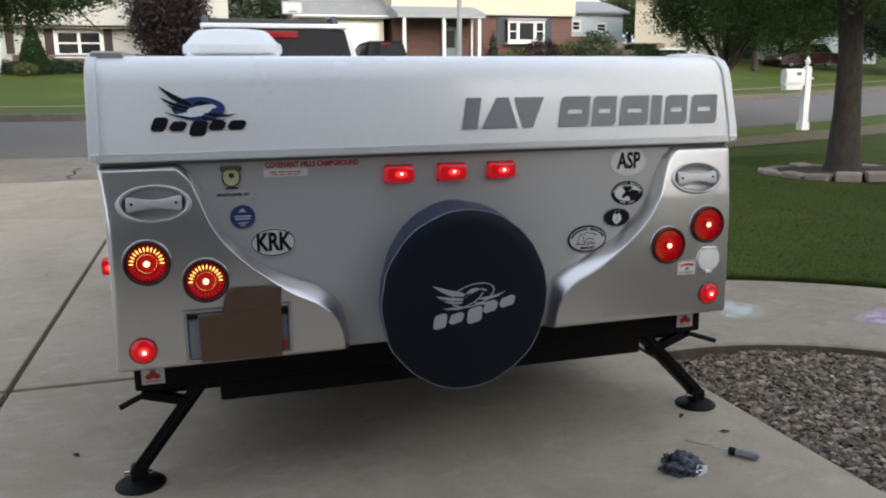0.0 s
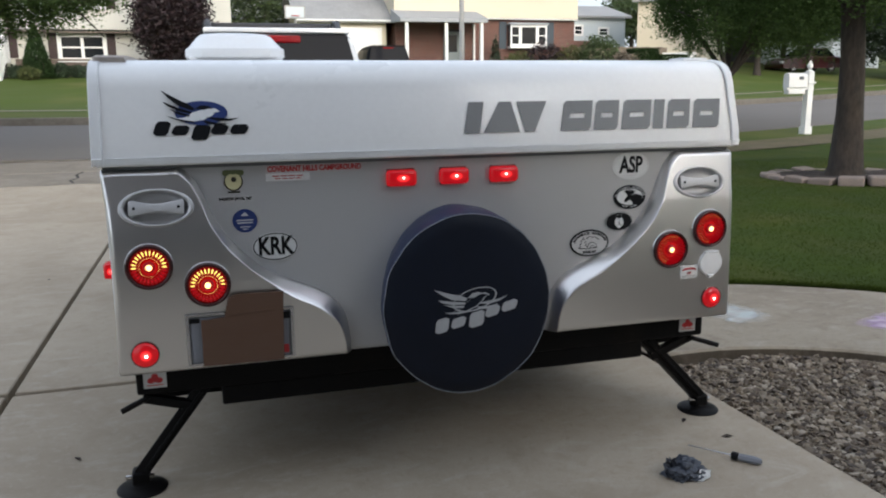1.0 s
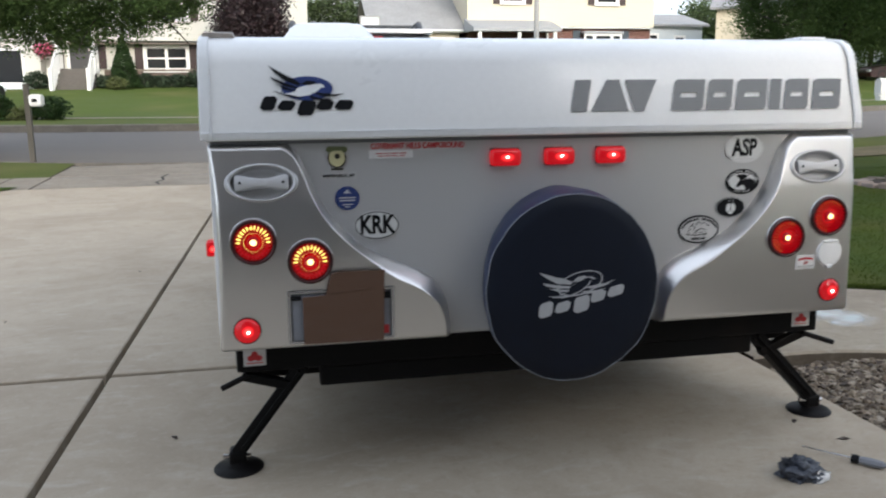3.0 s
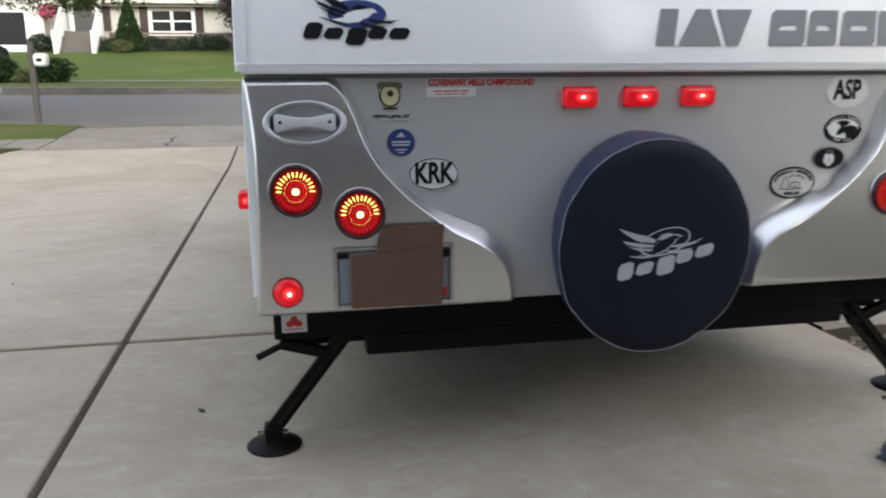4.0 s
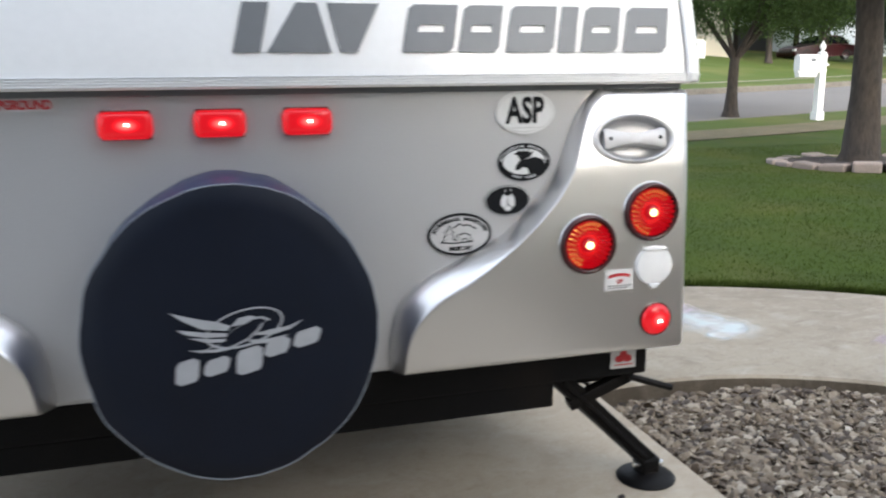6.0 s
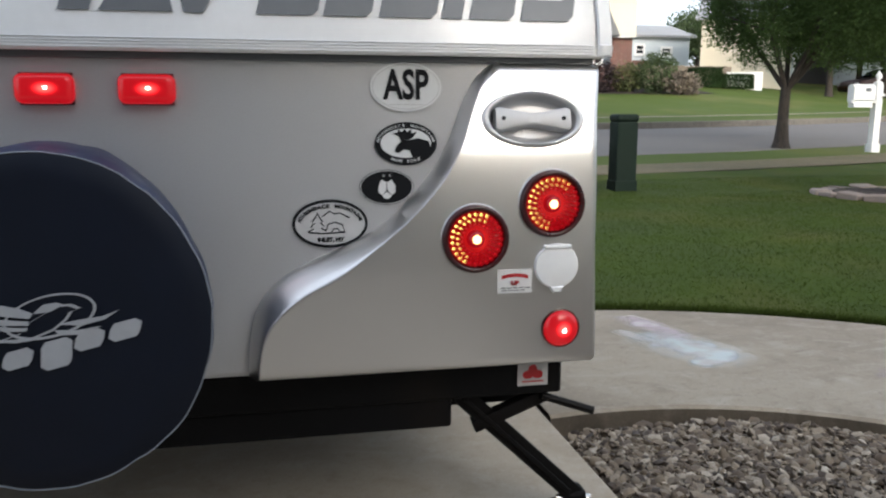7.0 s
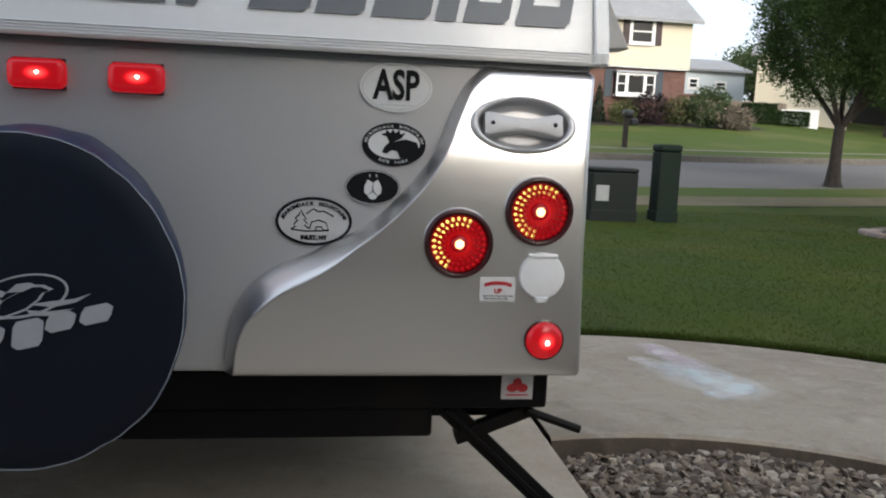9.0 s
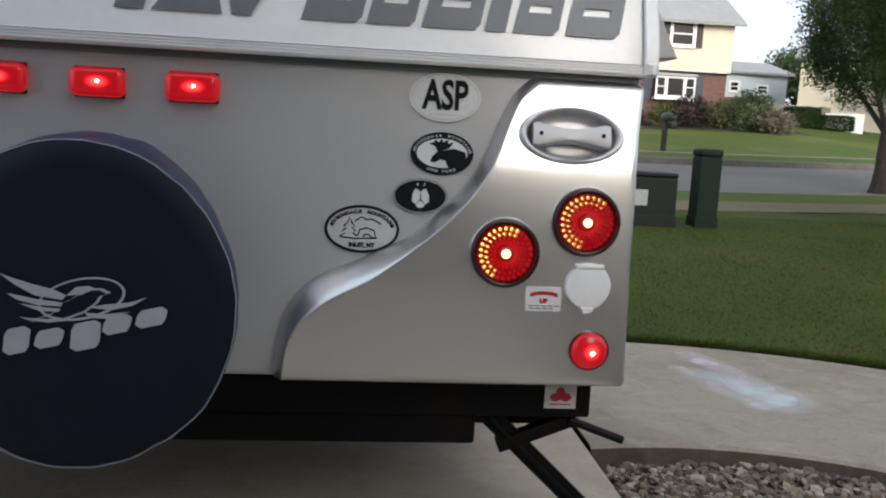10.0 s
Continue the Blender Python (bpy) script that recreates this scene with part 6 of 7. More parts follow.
# ---- vehicles ----
def car(name, m, L, W, H, paint, label, suv=False, red_rear=True, rails=False):
    """A car heading along +y from y = 0 (rear bumper), wheels on z = 0."""
    t = thing(name, m, label, "car")
    belt = H * (0.60 if suv else 0.62)
    if suv:
        low = [(0.0, 0.42), (-0.02, 0.6), (0.03, belt * 0.8), (0.10, belt), (L * 0.66, belt), (L * 0.74, belt - 0.04), (L * 0.96, belt - 0.18), (L, belt - 0.34), (L + 0.02, 0.5), (L - 0.05, 0.3), (0.08, 0.3)]
        up = [(0.12, belt), (0.27, H * 0.955), (0.38, H * 0.98), (0.62, H * 0.995), (L * 0.30, H), (L * 0.46, H * 0.985), (L * 0.53, H * 0.95), (L * 0.68, belt)]
    else:
        low = [(0.0, 0.45), (0.0, 0.62), (0.03, belt - 0.10), (0.10, belt - 0.03), (0.25, belt), (L * 0.45, belt + 0.01), (L * 0.68, belt), (L * 0.74, belt - 0.03), (L * 0.84, belt - 0.07), (L * 0.93, belt - 0.15), (L * 0.975, belt - 0.23), (L * 0.995, belt - 0.33), (L, 0.48), (L + 0.03, 0.44), (L + 0.02, 0.32), (L - 0.06, 0.22), (0.08, 0.26)]
        up = [(0.55, belt), (0.95, H * 0.90), (1.25, H * 0.985), (L * 0.42, H), (L * 0.52, H * 0.96), (L * 0.70, belt)]

    def hull(prof, w0, w1, z0, z1):
        b = bmesh.new()
        rows = []
        mid = sum(p[0] for p in prof) / len(prof)
        for u in (-1, -0.99, -0.95, -0.88, -0.75, -0.5, 0, 0.5, 0.75, 0.88, 0.95, 0.99, 1):
            k, a = abs(u) ** 6, abs(u) ** 14
            rows.append([b.verts.new((u * (w0 + (w1 - w0) * max(0, min(1, (z - z0) / (z1 - z0)))) / 2, mid + (y - mid) * (1 - 0.045 * k - 0.02 * a), z - 0.030 * k * max(0, min(1, (z - z0) / (z1 - z0))) - 0.02 * a)) for y, z in prof])
        for a, c in zip(rows, rows[1:]):
            for i in range(len(prof)):
                j = (i + 1) % len(prof)
                b.faces.new((a[i], a[j], c[j], c[i]))
        b.faces.new(rows[0][::-1]), b.faces.new(rows[-1])
        return b
    body = part("body", hull(low, W, W * 0.97, 0.3, belt), paint, t, smooth=35)
    b = hull(up, W * 0.95, W * 0.74, belt, H)
    cabin = part("cabin", b, paint, t, smooth=35)

    def at(s, z, y, off=0.006):
        return (s * ((W * 0.95 + (W * 0.74 - W * 0.95) * (z - belt) / (H - belt)) / 2 + off), y, z)
    z0, z1 = belt + 0.04, H * 0.91
    front0, front1, rear0, rear1 = (L * 0.66, L * 0.545, 0.22, 0.42) if suv else (L * 0.675, L * 0.55, 0.66, 1.05)
    for s in (-1, 1):
        for ya0, ya1, yb0, yb1 in ((rear0 + 0.06, rear0 + (front0 - rear0) * 0.30, rear1 + 0.05, rear0 + (front0 - rear0) * 0.32), (rear0 + (front0 - rear0) * 0.33, rear0 + (front0 - rear0) * 0.62, rear0 + (front0 - rear0) * 0.35, rear0 + (front0 - rear0) * 0.62), (rear0 + (front0 - rear0) * 0.65, front0 - 0.08, rear0 + (front0 - rear0) * 0.65, front1 - 0.02)):
            b = bmesh.new()
            o = [at(s, z0, ya0), at(s, z0, ya1), at(s, z1, yb1), at(s, z1, yb0)]
            q = [b.verts.new(p) for p in o] + [b.verts.new((p[0] - s * 0.02, p[1], p[2])) for p in o]
            b.faces.new(q[:4]), b.faces.new(q[4:][::-1])
            for i in range(4):
                b.faces.new((q[i], q[i + 4], q[(i + 1) % 4 + 4], q[(i + 1) % 4]))
            part("side_window", b, M["car_glass"], cabin)
    # rear and front panes, following the cabin's slope
    for (ya, za), (yb, zb), d in ((up[0], up[1], -1), (up[-1], up[-2], 1)):
        w0, w1 = W * 0.95 / 2 - 0.10, W * (0.95 - 0.21 * (zb - belt) / (H - belt)) / 2 - 0.07
        k0, k1 = 0.10, 1.0
        b = bmesh.new()
        o = [(sx * (w0 + (w1 - w0) * k), ya + (yb - ya) * k + d * 0.012, za + (zb - za) * k) for sx, k in ((-1, k0), (1, k0), (1, k1), (-1, k1))]
        q = [b.verts.new(p) for p in o] + [b.verts.new((p[0], p[1] - d * 0.03, p[2])) for p in o]
        b.faces.new(q[:4]), b.faces.new(q[4:][::-1])
        for i in range(4):
            b.faces.new((q[i], q[i + 4], q[(i + 1) % 4 + 4], q[(i + 1) % 4]))
        part("rear_window" if d < 0 else "windscreen", b, M["car_glass"], cabin)
    for s in (-1, 1):
        lx = s * W * 0.42
        part("tail_lamp", box(lx - 0.10, lx + 0.10, -0.035, 0.10, belt - 0.30, belt - 0.06, 0.02), M["lamp_red"], body, "red tail lamp")
        part("headlight", box(lx - 0.14, lx + 0.14, L - 0.12, L + 0.015, belt - 0.42, belt - 0.28, 0.03), M["lamp_clear"], body, "clear headlight")
        part("mirror", box(s * W * 0.5 - 0.02 if s > 0 else -W * 0.5 - 0.16, s * W * 0.5 + 0.16 if s > 0 else -W * 0.5 + 0.02, L * 0.63, L * 0.66, belt + 0.02, belt + 0.15, 0.02), paint, body)
        for y in (L * 0.19, L * 0.81):
            r = 0.35 if suv else 0.31
            wm = Matrix.Translation((s * (W / 2 - 0.10), y, r)) @ pose(0, 0, 0, 0, 90 * s, 0)
            wh = part("wheel", lathe([(0.2, -0.1), (r - 0.03, -0.105), (r, -0.07), (r, 0.07), (r - 0.03, 0.105), (0.2, 0.10)], 28, None, wm), M["rubber"], t, smooth=40)
            part("rim", lathe([(0.0, 0.09), (0.05, 0.10), (0.07, 0.08), (0.19, 0.07), (0.21, 0.104), (0.22, 0.09)], 24, None, wm), M["plate_frame"], wh, smooth=40)
    part("bumper", box(-W * 0.47, W * 0.47, -0.05, 0.12, 0.36, 0.56, 0.04), paint, body)
    part("grille", box(-W * 0.30, W * 0.30, L - 0.05, L + 0.022, 0.36, 0.54, 0.02), M["door_dark"], body)
    part("number_plate", box(-0.16, 0.16, -0.065, -0.045, 0.62, 0.74, 0.003), M["sticker"], body, "blank plate")
    if suv:
        part("brake_light", box(-0.20, 0.20, 0.225, 0.30, H * 0.915, H * 0.95, 0.01), M["lamp_red"], cabin, "red high brake light")
        part("spoiler", box(-W * 0.36, W * 0.36, 0.22, 0.50, H * 0.962, H * 0.985, 0.012), paint, cabin)
    if rails:
        for s in (-1, 1):
            x = s * W * 0.335
            part("roof_rail", tube([(x, 0.62, H * 0.985), (x, 0.74, H + 0.075), (x, L * 0.42, H + 0.08), (x, L * 0.47, H + 0.0)], [0.035, 0.032, 0.030, 0.030], 8), M["door_dark"], cabin, smooth=50)
        for y in (1.0, 1.8):
            part("cross_bar", tube([(-W * 0.36, y, H + 0.075), (W * 0.36, y, H + 0.075)], 0.026, 8), M["door_dark"], cabin)
    return t


car("suv", pose(-0.06, 4.95, near_ground(0, 4.95), -2.2, 0, 0), 5.0, 1.86, 1.92, M["car_white"], "white estate car with dark rear window and roof rails", suv=True, rails=True)
car("suv", pose(6.05, 27.6, far_ground(6, 28)), 4.5, 1.85, 1.80, M["car_dark"], "dark car parked on the driveway by the garage", suv=True)
car("sedan", pose(37.5, 40.0, far_ground(35.5, 40), 0, 0, 90), 4.5, 1.8, 1.48, M["car_maroon"], "maroon sedan parked beside a house across the street")
car("sedan", pose(-11.0, 14.6, LOW - 0.09, 0, 0, -90), 4.5, 1.78, 1.42, M["car_red"], "red sedan parked at the edge of the street")
car("suv", pose(-11.95, 26.75, far_ground(-12.0, 27.6), 0, 0, 0), 4.6, 1.85, 1.75, M["car_dark"], "dark green off-road car parked on a driveway", suv=True)


# ---- houses across the street ----
EYE0 = Vector((-0.76, -2.39, 1.39))


def farther(k):
    return Matrix.Translation(EYE0) @ Matrix.Scale(k, 4) @ Matrix.Translation(-EYE0)


def window(parent, x0, x1, z0, z1, y, sashes=1, mat=M["paint_white"], rail=True, shutter=None):
    """A framed window that stands proud of the wall at y, with panes set back."""
    w = part("window", ring(rect(x0 - 0.09, x1 + 0.09, z0 - 0.09, z1 + 0.09), rect(x0, x1, z0, z1), y - 0.05, y + 0.02), mat, parent, "white framed window")
    part("sill", box(x0 - 0.10, x1 + 0.10, y - 0.10, y, z0 - 0.11, z0 - 0.07, 0.008), mat, w)
    n = sashes
    for i in range(n):
        a, c = x0 + (x1 - x0) * i / n, x0 + (x1 - x0) * (i + 1) / n
        part("pane", box(a + 0.03, c - 0.03, y - 0.012, y - 0.004, z0 + 0.03, z1 - 0.03), M["window_glass"], w)
        b = ring(rect(a, c, z0, z1), rect(a + 0.055, c - 0.055, z0 + 0.055, z1 - 0.055), y - 0.030, y - 0.004)
        if rail:
            box(a, c, y - 0.032, y - 0.006, (z0 + z1) / 2 - 0.028, (z0 + z1) / 2 + 0.028, bm=b)
        part("sash", b, mat, w)
    if shutter:
        for a, c in ((x0 - 0.40, x0 - 0.08), (x1 + 0.08, x1 + 0.40)):
            sh = part("shutter", box(a, c, y - 0.045, y - 0.002, z0 - 0.08, z1 + 0.08, 0.008), shutter, parent, "dark louvred shutter")
            b = bmesh.new()
            for k in range(7):
                z = z0 + (z1 - z0) * (k + 0.5) / 7
                box(a + 0.04, c - 0.04, y - 0.055, y - 0.04, z - 0.02, z + 0.02, bm=b)
            part("louvre", b, shutter, sh)
    return w


def gable_roof(parent, x0, x1, y0, y1, eave, ridge, mat, over=0.35, along_x=True, thick=0.14, name="roof"):
    b = bmesh.new()
    if along_x:
        ym = (y0 + y1) / 2
        s = (ridge - eave) / (ym - y0)
        prof3 = [(y0 - over, eave - over * s), (ym, ridge), (y1 + over, eave - over * s)]
        q = [[b.verts.new((xx, yy, zz + dz)) for yy, zz in prof3 for dz in (0, thick)] for xx in (x0 - over, x1 + over)]
    else:
        xm = (x0 + x1) / 2
        s = (ridge - eave) / (xm - x0)
        prof3 = [(x0 - over, eave - over * s), (xm, ridge), (x1 + over, eave - over * s)]
        q = [[b.verts.new((xx, yy, zz + dz)) for xx, zz in prof3 for dz in (0, thick)] for yy in (y0 - over, y1 + over)]
    a, c = q
    for i in (0, 2):
        b.faces.new((a[i + 1], a[i + 3], c[i + 3], c[i + 1])), b.faces.new((a[i], c[i], c[i + 2], a[i + 2]))
        b.faces.new((a[i], a[i + 2], a[i + 3], a[i + 1])), b.faces.new((c[i], c[i + 1], c[i + 3], c[i + 2]))
    b.faces.new((a[0], a[1], c[1], c[0])), b.faces.new((a[4], c[4], c[5], a[5]))
    r = part(name, b, mat, parent)
    return r


def gable_wall(parent, x0, x1, y0, y1, eave, ridge, mat, along_x=True):
    """The triangles under a gable roof."""
    if along_x:
        for x in (x0 + 0.01, x1 - 0.13):
            part("gable", slab_of([(y0, eave), (y1, eave), ((y0 + y1) / 2, ridge - 0.03)], x, x + 0.12, None, Matrix(((0, 1, 0, 0), (1, 0, 0, 0), (0, 0, 1, 0), (0, 0, 0, 1)))), mat, parent)
    else:
        part("gable", slab_of([(x0, eave), (x1, eave), ((x0 + x1) / 2, ridge - 0.03)], y0 + 0.01, y0 + 0.13), mat, parent)


def shell(parent, x0, x1, y0, y1, z0, z1, mat, label=""):
    """Four walls with thickness."""
    t = 0.2
    turn = Matrix(((1, 0, 0, 0), (0, 0, 1, 0), (0, 1, 0, 0), (0, 0, 0, 1)))
    b = ring(rect(x0, x1, y0, y1), rect(x0 + t, x1 - t, y0 + t, y1 - t), z0, z1, m=turn)
    return part("wall", b, mat, parent, label)


# low house with brick base, steps and white railings
A = thing("house", farther(1.21), "two-level house with white upper siding, brick base and front steps", "house")
shell(A, -9.45, 0.4, 31.0, 37.5, -0.6, 2.2, M["siding_white"])
part("brick_base", box(-7.35, 0.42, 30.93, 31.05, -0.6, 1.02, 0.005), M["brick_brown"], A, "brown brick base course")
part("brick_ledge", box(-7.35, 0.42, 30.90, 31.05, 1.02, 1.07, 0.01), M["concrete_old"], A)
for x0, x1, z0 in ((-14.9, -9.05, 2.06), (-7.35, 0.45, 2.12), (-9.05, -7.35, 3.0)):
    part("upper_wall", box(x0, x1, 30.55 if z0 < 2.5 else 30.8, 31.02, z0, 5.0), M["siding_white"], A, "white lapped upper wall")
part("upper_soffit", box(-14.9, 0.45, 30.56, 31.0, 2.0, 2.05), M["wood_grey"], A)
shell(A, -14.9, 0.45, 31.03, 37.5, 2.21, 5.0, M["siding_white"])
gable_roof(A, -14.9, 0.45, 30.55, 37.5, 5.0, 7.0, M["shingle"])
gable_wall(A, -14.9, 0.45, 30.55, 37.5, 5.0, 7.0, M["siding_white"])
for x in (-13.2, -10.45, -5.05, -2.2):
    window(A, x, x + 0.95, 2.95, 4.05, 30.55, 1, shutter=M["shutter_dark"])
window(A, -5.80, -4.25, 1.06, 1.92, 31.0, 2, shutter=M["shutter_dark"])
window(A, -2.2, -1.0, 1.14, 1.88, 31.0, 1, shutter=M["shutter_dark"])
d = part("front_door", box(-8.55, -7.75, 30.96, 31.02, 1.10, 2.62, 0.01), M["door_dark"], A, "dark front door in white surround")
part("door_surround", ring(rect(-8.66, -7.64, 1.08, 2.74), rect(-8.55, -7.75, 1.10, 2.62), 30.93, 31.01), M["paint_white"], d)
part("door_handle", box(-7.86, -7.82, 30.92, 30.96, 1.75, 1.86, 0.005), M["chrome"], d)
for a in (-9.05, -7.52):
    part("shutter", box(a, a + 0.28, 30.95, 31.0, 1.1, 2.6, 0.01), M["shutter_dark"], A)
steps = part("steps", box(-8.85, -7.65, 30.2, 31.0, -0.4, 1.08, 0.01), M["step_stone"], A, "brick front steps")
for k in range(5):
    part("step", box(-8.78, -7.58, 30.2 - 0.22 * (k + 1), 30.2 - 0.22 * k, -0.5, 1.08 - 0.20 * (k + 1), 0.01), M["step_stone"], steps)
for x in (-8.82, -7.54):
    rail = part("railing", tube([(x, 29.05, 0.92), (x, 30.2, 1.85), (x, 30.95, 1.88)], 0.035, 8), M["paint_white"], A, "white stair railing")
    for k in range(12):
        y = 29.1 + 1.85 * k / 11
        z1 = float(np.interp(y, [29.05, 30.2, 31], [0.92, 1.85, 1.88]))
        part("baluster", box(x - 0.025, x + 0.025, y - 0.025, y + 0.025, z1 - 0.95, z1), M["paint_white"], rail)
    part("newel", box(x - 0.06, x + 0.06, 28.98, 29.12, -0.3, 1.05, 0.01), M["paint_white"], rail)
    part("newel", box(x - 0.06, x + 0.06, 30.16, 30.28, 0.9, 2.0, 0.01), M["paint_white"], rail)
# garage wing with three dark bays
shell(A, -14.5, -9.46, 30.4, 37.0, -0.6, 2.02, M["siding_white"])
for a in (-14.2, -12.9, -11.42):
    g = part("bay_window", ring(rect(a, a + 1.42, 0.50, 1.80), rect(a + 0.09, a + 1.33, 0.58, 1.74), 30.34, 30.42), M["paint_white"], A, "white framed dark bay")
    part("pane", box(a + 0.09, a + 1.33, 30.38, 30.40, 0.58, 1.74), M["window_glass"], g)
part("planter_wall", box(-11.0, -9.7, 30.2, 30.4, -0.5, 0.5, 0.01), M["siding_blue"], A)
bask = thing("hanging_basket", farther(1.21), "hanging basket full of pink flowers by the door", "flower basket")
part("bowl", lathe([(0.0, -0.14), (0.12, -0.12), (0.19, 0.0), (0.17, 0.0), (0.1, -0.1), (0.0, -0.11)], 20, None, pose(-9.30, 30.3, 1.60)), M["soil"], bask)
part("hanger", tube([(-9.30, 30.3, 1.62), (-9.30, 30.3, 2.06)], 0.012, 6), M["post_grey"], bask)
r = np.random.default_rng(2)
u = r.normal(0, 1, (260, 3))
u /= np.linalg.norm(u, axis=1)[:, None]
v, f = leaves(u * np.array([0.36, 0.32, 0.26]) * r.uniform(0.5, 1, (260, 1)) + (-9.30, 30.3, 1.72), 0.02, 2, 0.05, 3)
mesh_part("flowers", v, f, M["flower_pink"], bask, "pink blossoms")

# yellow garage with a grey roof
C = thing("house", farther(1.1), "pale yellow garage with white door and grey roof", "house")
shell(C, 3.55, 7.35, 34.0, 40.0, -0.6, 2.72, M["siding_cream"])
gable_roof(C, 3.55, 7.35, 34.0, 40.0, 2.72, 4.4, M["shingle"])
gable_wall(C, 3.55, 7.35, 34.0, 40.0, 2.72, 4.4, M["siding_cream"])
part("gutter", box(3.2, 7.7, 33.58, 33.68, 2.58, 2.66, 0.02), M["paint_white"], C)
gd = part("garage_door", box(4.87, 7.01, 33.93, 34.01, -0.4, 2.22, 0.01), M["paint_white"], C, "white panelled garage door")
for k in range(4):
    for q in range(3):
        part("panel", box(4.97 + 0.69 * q, 5.57 + 0.69 * q, 33.905, 33.935, -0.28 + 0.63 * k, 0.22 + 0.63 * k, 0.01), M["paint_white"], gd)
part("door_trim", ring(rect(4.75, 7.13, -0.4, 2.34), rect(4.87, 7.01, -0.39, 2.22), 33.90, 34.0), M["paint_white"], C)

# two-storey house: cream above, red brick below, bay window, porch
D = thing("house", farther(1.12), "two-storey house with cream siding over red brick and white bay window", "house")
shell(D, 7.55, 16.2, 33.0, 40.0, -0.6, 2.84, M["brick_red"], "red brick ground floor")
shell(D, 7.45, 16.25, 32.75, 40.1, 2.84, 5.0, M["siding_cream"], "cream siding upper floor")
part("jetty", box(7.45, 16.25, 32.75, 33.1, 2.80, 2.86, 0.005), M["paint_white"], D)
gable_roof(D, 7.45, 16.25, 32.75, 40.1, 5.0, 7.2, M["shingle"], over=0.36)
gable_wall(D, 7.45, 16.25, 32.75, 40.1, 5.0, 7.2, M["siding_cream"])
for x in (9.0, 13.42):
    window(D, x, x + 1.0, 3.88, 4.86, 32.75, 1, shutter=M["shutter_dark"])
# bay window with three lights
bay = part("bay_window", box(12.85, 14.68, 32.62, 33.02, 1.52, 1.62, 0.01), M["paint_white"], D, "white bay window")
part("bay_roof", box(12.80, 14.73, 32.58, 33.02, 2.55, 2.66, 0.02), M["siding_grey"], bay)
for a, c in ((12.92, 13.30), (13.40, 14.14), (14.24, 14.62)):
    part("bay_frame", ring(rect(a - 0.05, c + 0.05, 1.62, 2.55), rect(a + 0.02, c - 0.02, 1.72, 2.46), 32.66, 32.74), M["paint_white"], bay)
    part("pane", box(a + 0.02, c - 0.02, 32.70, 32.71, 1.72, 2.46), M["window_glass"], bay)
    if c - a < 0.5:
        part("glazing_bar", box(a, c, 32.675, 32.725, 2.07, 2.11), M["paint_white"], bay)
part("bay_cheek", box(12.87, 14.67, 32.76, 33.0, 1.6, 2.56), M["door_dark"], bay)
for a in (12.42, 14.78):
    part("shutter", box(a, a + 0.36, 32.95, 33.0, 1.50, 2.72, 0.01), M["shutter_blue"], D, "slate blue shutter")
# porch with posts
porch = part("porch_roof", bm := slab_of([(31.2, 2.52), (31.2, 2.68), (33.0, 3.18), (33.0, 2.62)], 7.35, 11.25, m=Matrix(((0, 1, 0, 0), (1, 0, 0, 0), (0, 0, 1, 0), (0, 0, 0, 1)))), M["siding_grey"], D, "grey porch roof")
for x in (7.65, 9.40, 11.0):
    part("post", box(x - 0.07, x + 0.07, 31.28, 31.42, -0.4, 2.54, 0.01), M["paint_white"], porch, "white porch post")
part("porch_floor", box(7.4, 11.2, 31.2, 33.0, -0.6, 0.05, 0.01), M["concrete_old"], D)
d = part("front_door", box(9.84, 10.52, 32.93, 33.01, 0.05, 2.25, 0.01), M["door_grey"], D, "grey-green front door")
part("pane", box(9.98, 10.38, 32.915, 32.93, 1.35, 2.1, 0.004), M["window_glass"], d)
part("door_surround", ring(rect(9.74, 10.62, 0.05, 2.34), rect(9.84, 10.52, 0.06, 2.25), 32.90, 33.0), M["door_dark"], d)
part("downspout", box(11.14, 11.24, 32.88, 33.0, -0.3, 2.8, 0.02), M["paint_white"], D)

# small blue house, cream house to the right, grey house behind
E_ = thing("house", Matrix.Identity(4), "small pale blue house with grey roof behind the neighbours", "house")
shell(E_, 23.6, 28.3, 50.0, 57.0, -0.5, 3.75, M["siding_blue"])
gable_roof(E_, 23.6, 28.3, 50.0, 57.0, 3.72, 4.65, M["shingle"])
gable_wall(E_, 23.6, 28.3, 50.0, 57.0, 3.72, 4.65, M["siding_blue"])
window(E_, 26.25, 26.95, 2.45, 2.95, 50.0, 1)
window(E_, 24.35, 24.95, 2.5, 3.1, 50.0, 1)
part("porch", box(23.4, 25.0, 48.6, 50.0, -0.4, 2.0, 0.01), M["brick_red"], E_)
F_ = thing("house", Matrix.Translation((24.7, 42, 0)) @ pose(0, 0, 0, 0, 0, -34) @ Matrix.Translation((-24.7, -42, 0)), "cream-sided two-storey house with low white garden wall", "house")
shell(F_, 24.7, 29.6, 42.0, 50.0, -0.5, 4.5, M["siding_cream"])
gable_roof(F_, 24.7, 29.6, 42.0, 50.0, 4.5, 6.0, M["shingle"])
gable_wall(F_, 24.7, 29.6, 42.0, 50.0, 4.5, 6.0, M["siding_cream"])
part("garden_wall", box(25.8, 28.2, 39.5, 39.7, -0.3, 1.30, 0.02), M["paint_white"], F_, "white low wall")
fence = thing("fence", Matrix.Identity(4), "weathered grey-brown board fence between the houses", "fence")
for k in range(22):
    x = 18.8 + 0.28 * k
    part("board", box(x, x + 0.265, 39.0, 39.03, -0.2, 1.55 + 0.015 * (k % 3), 0.004), M["wood_grey"], fence)
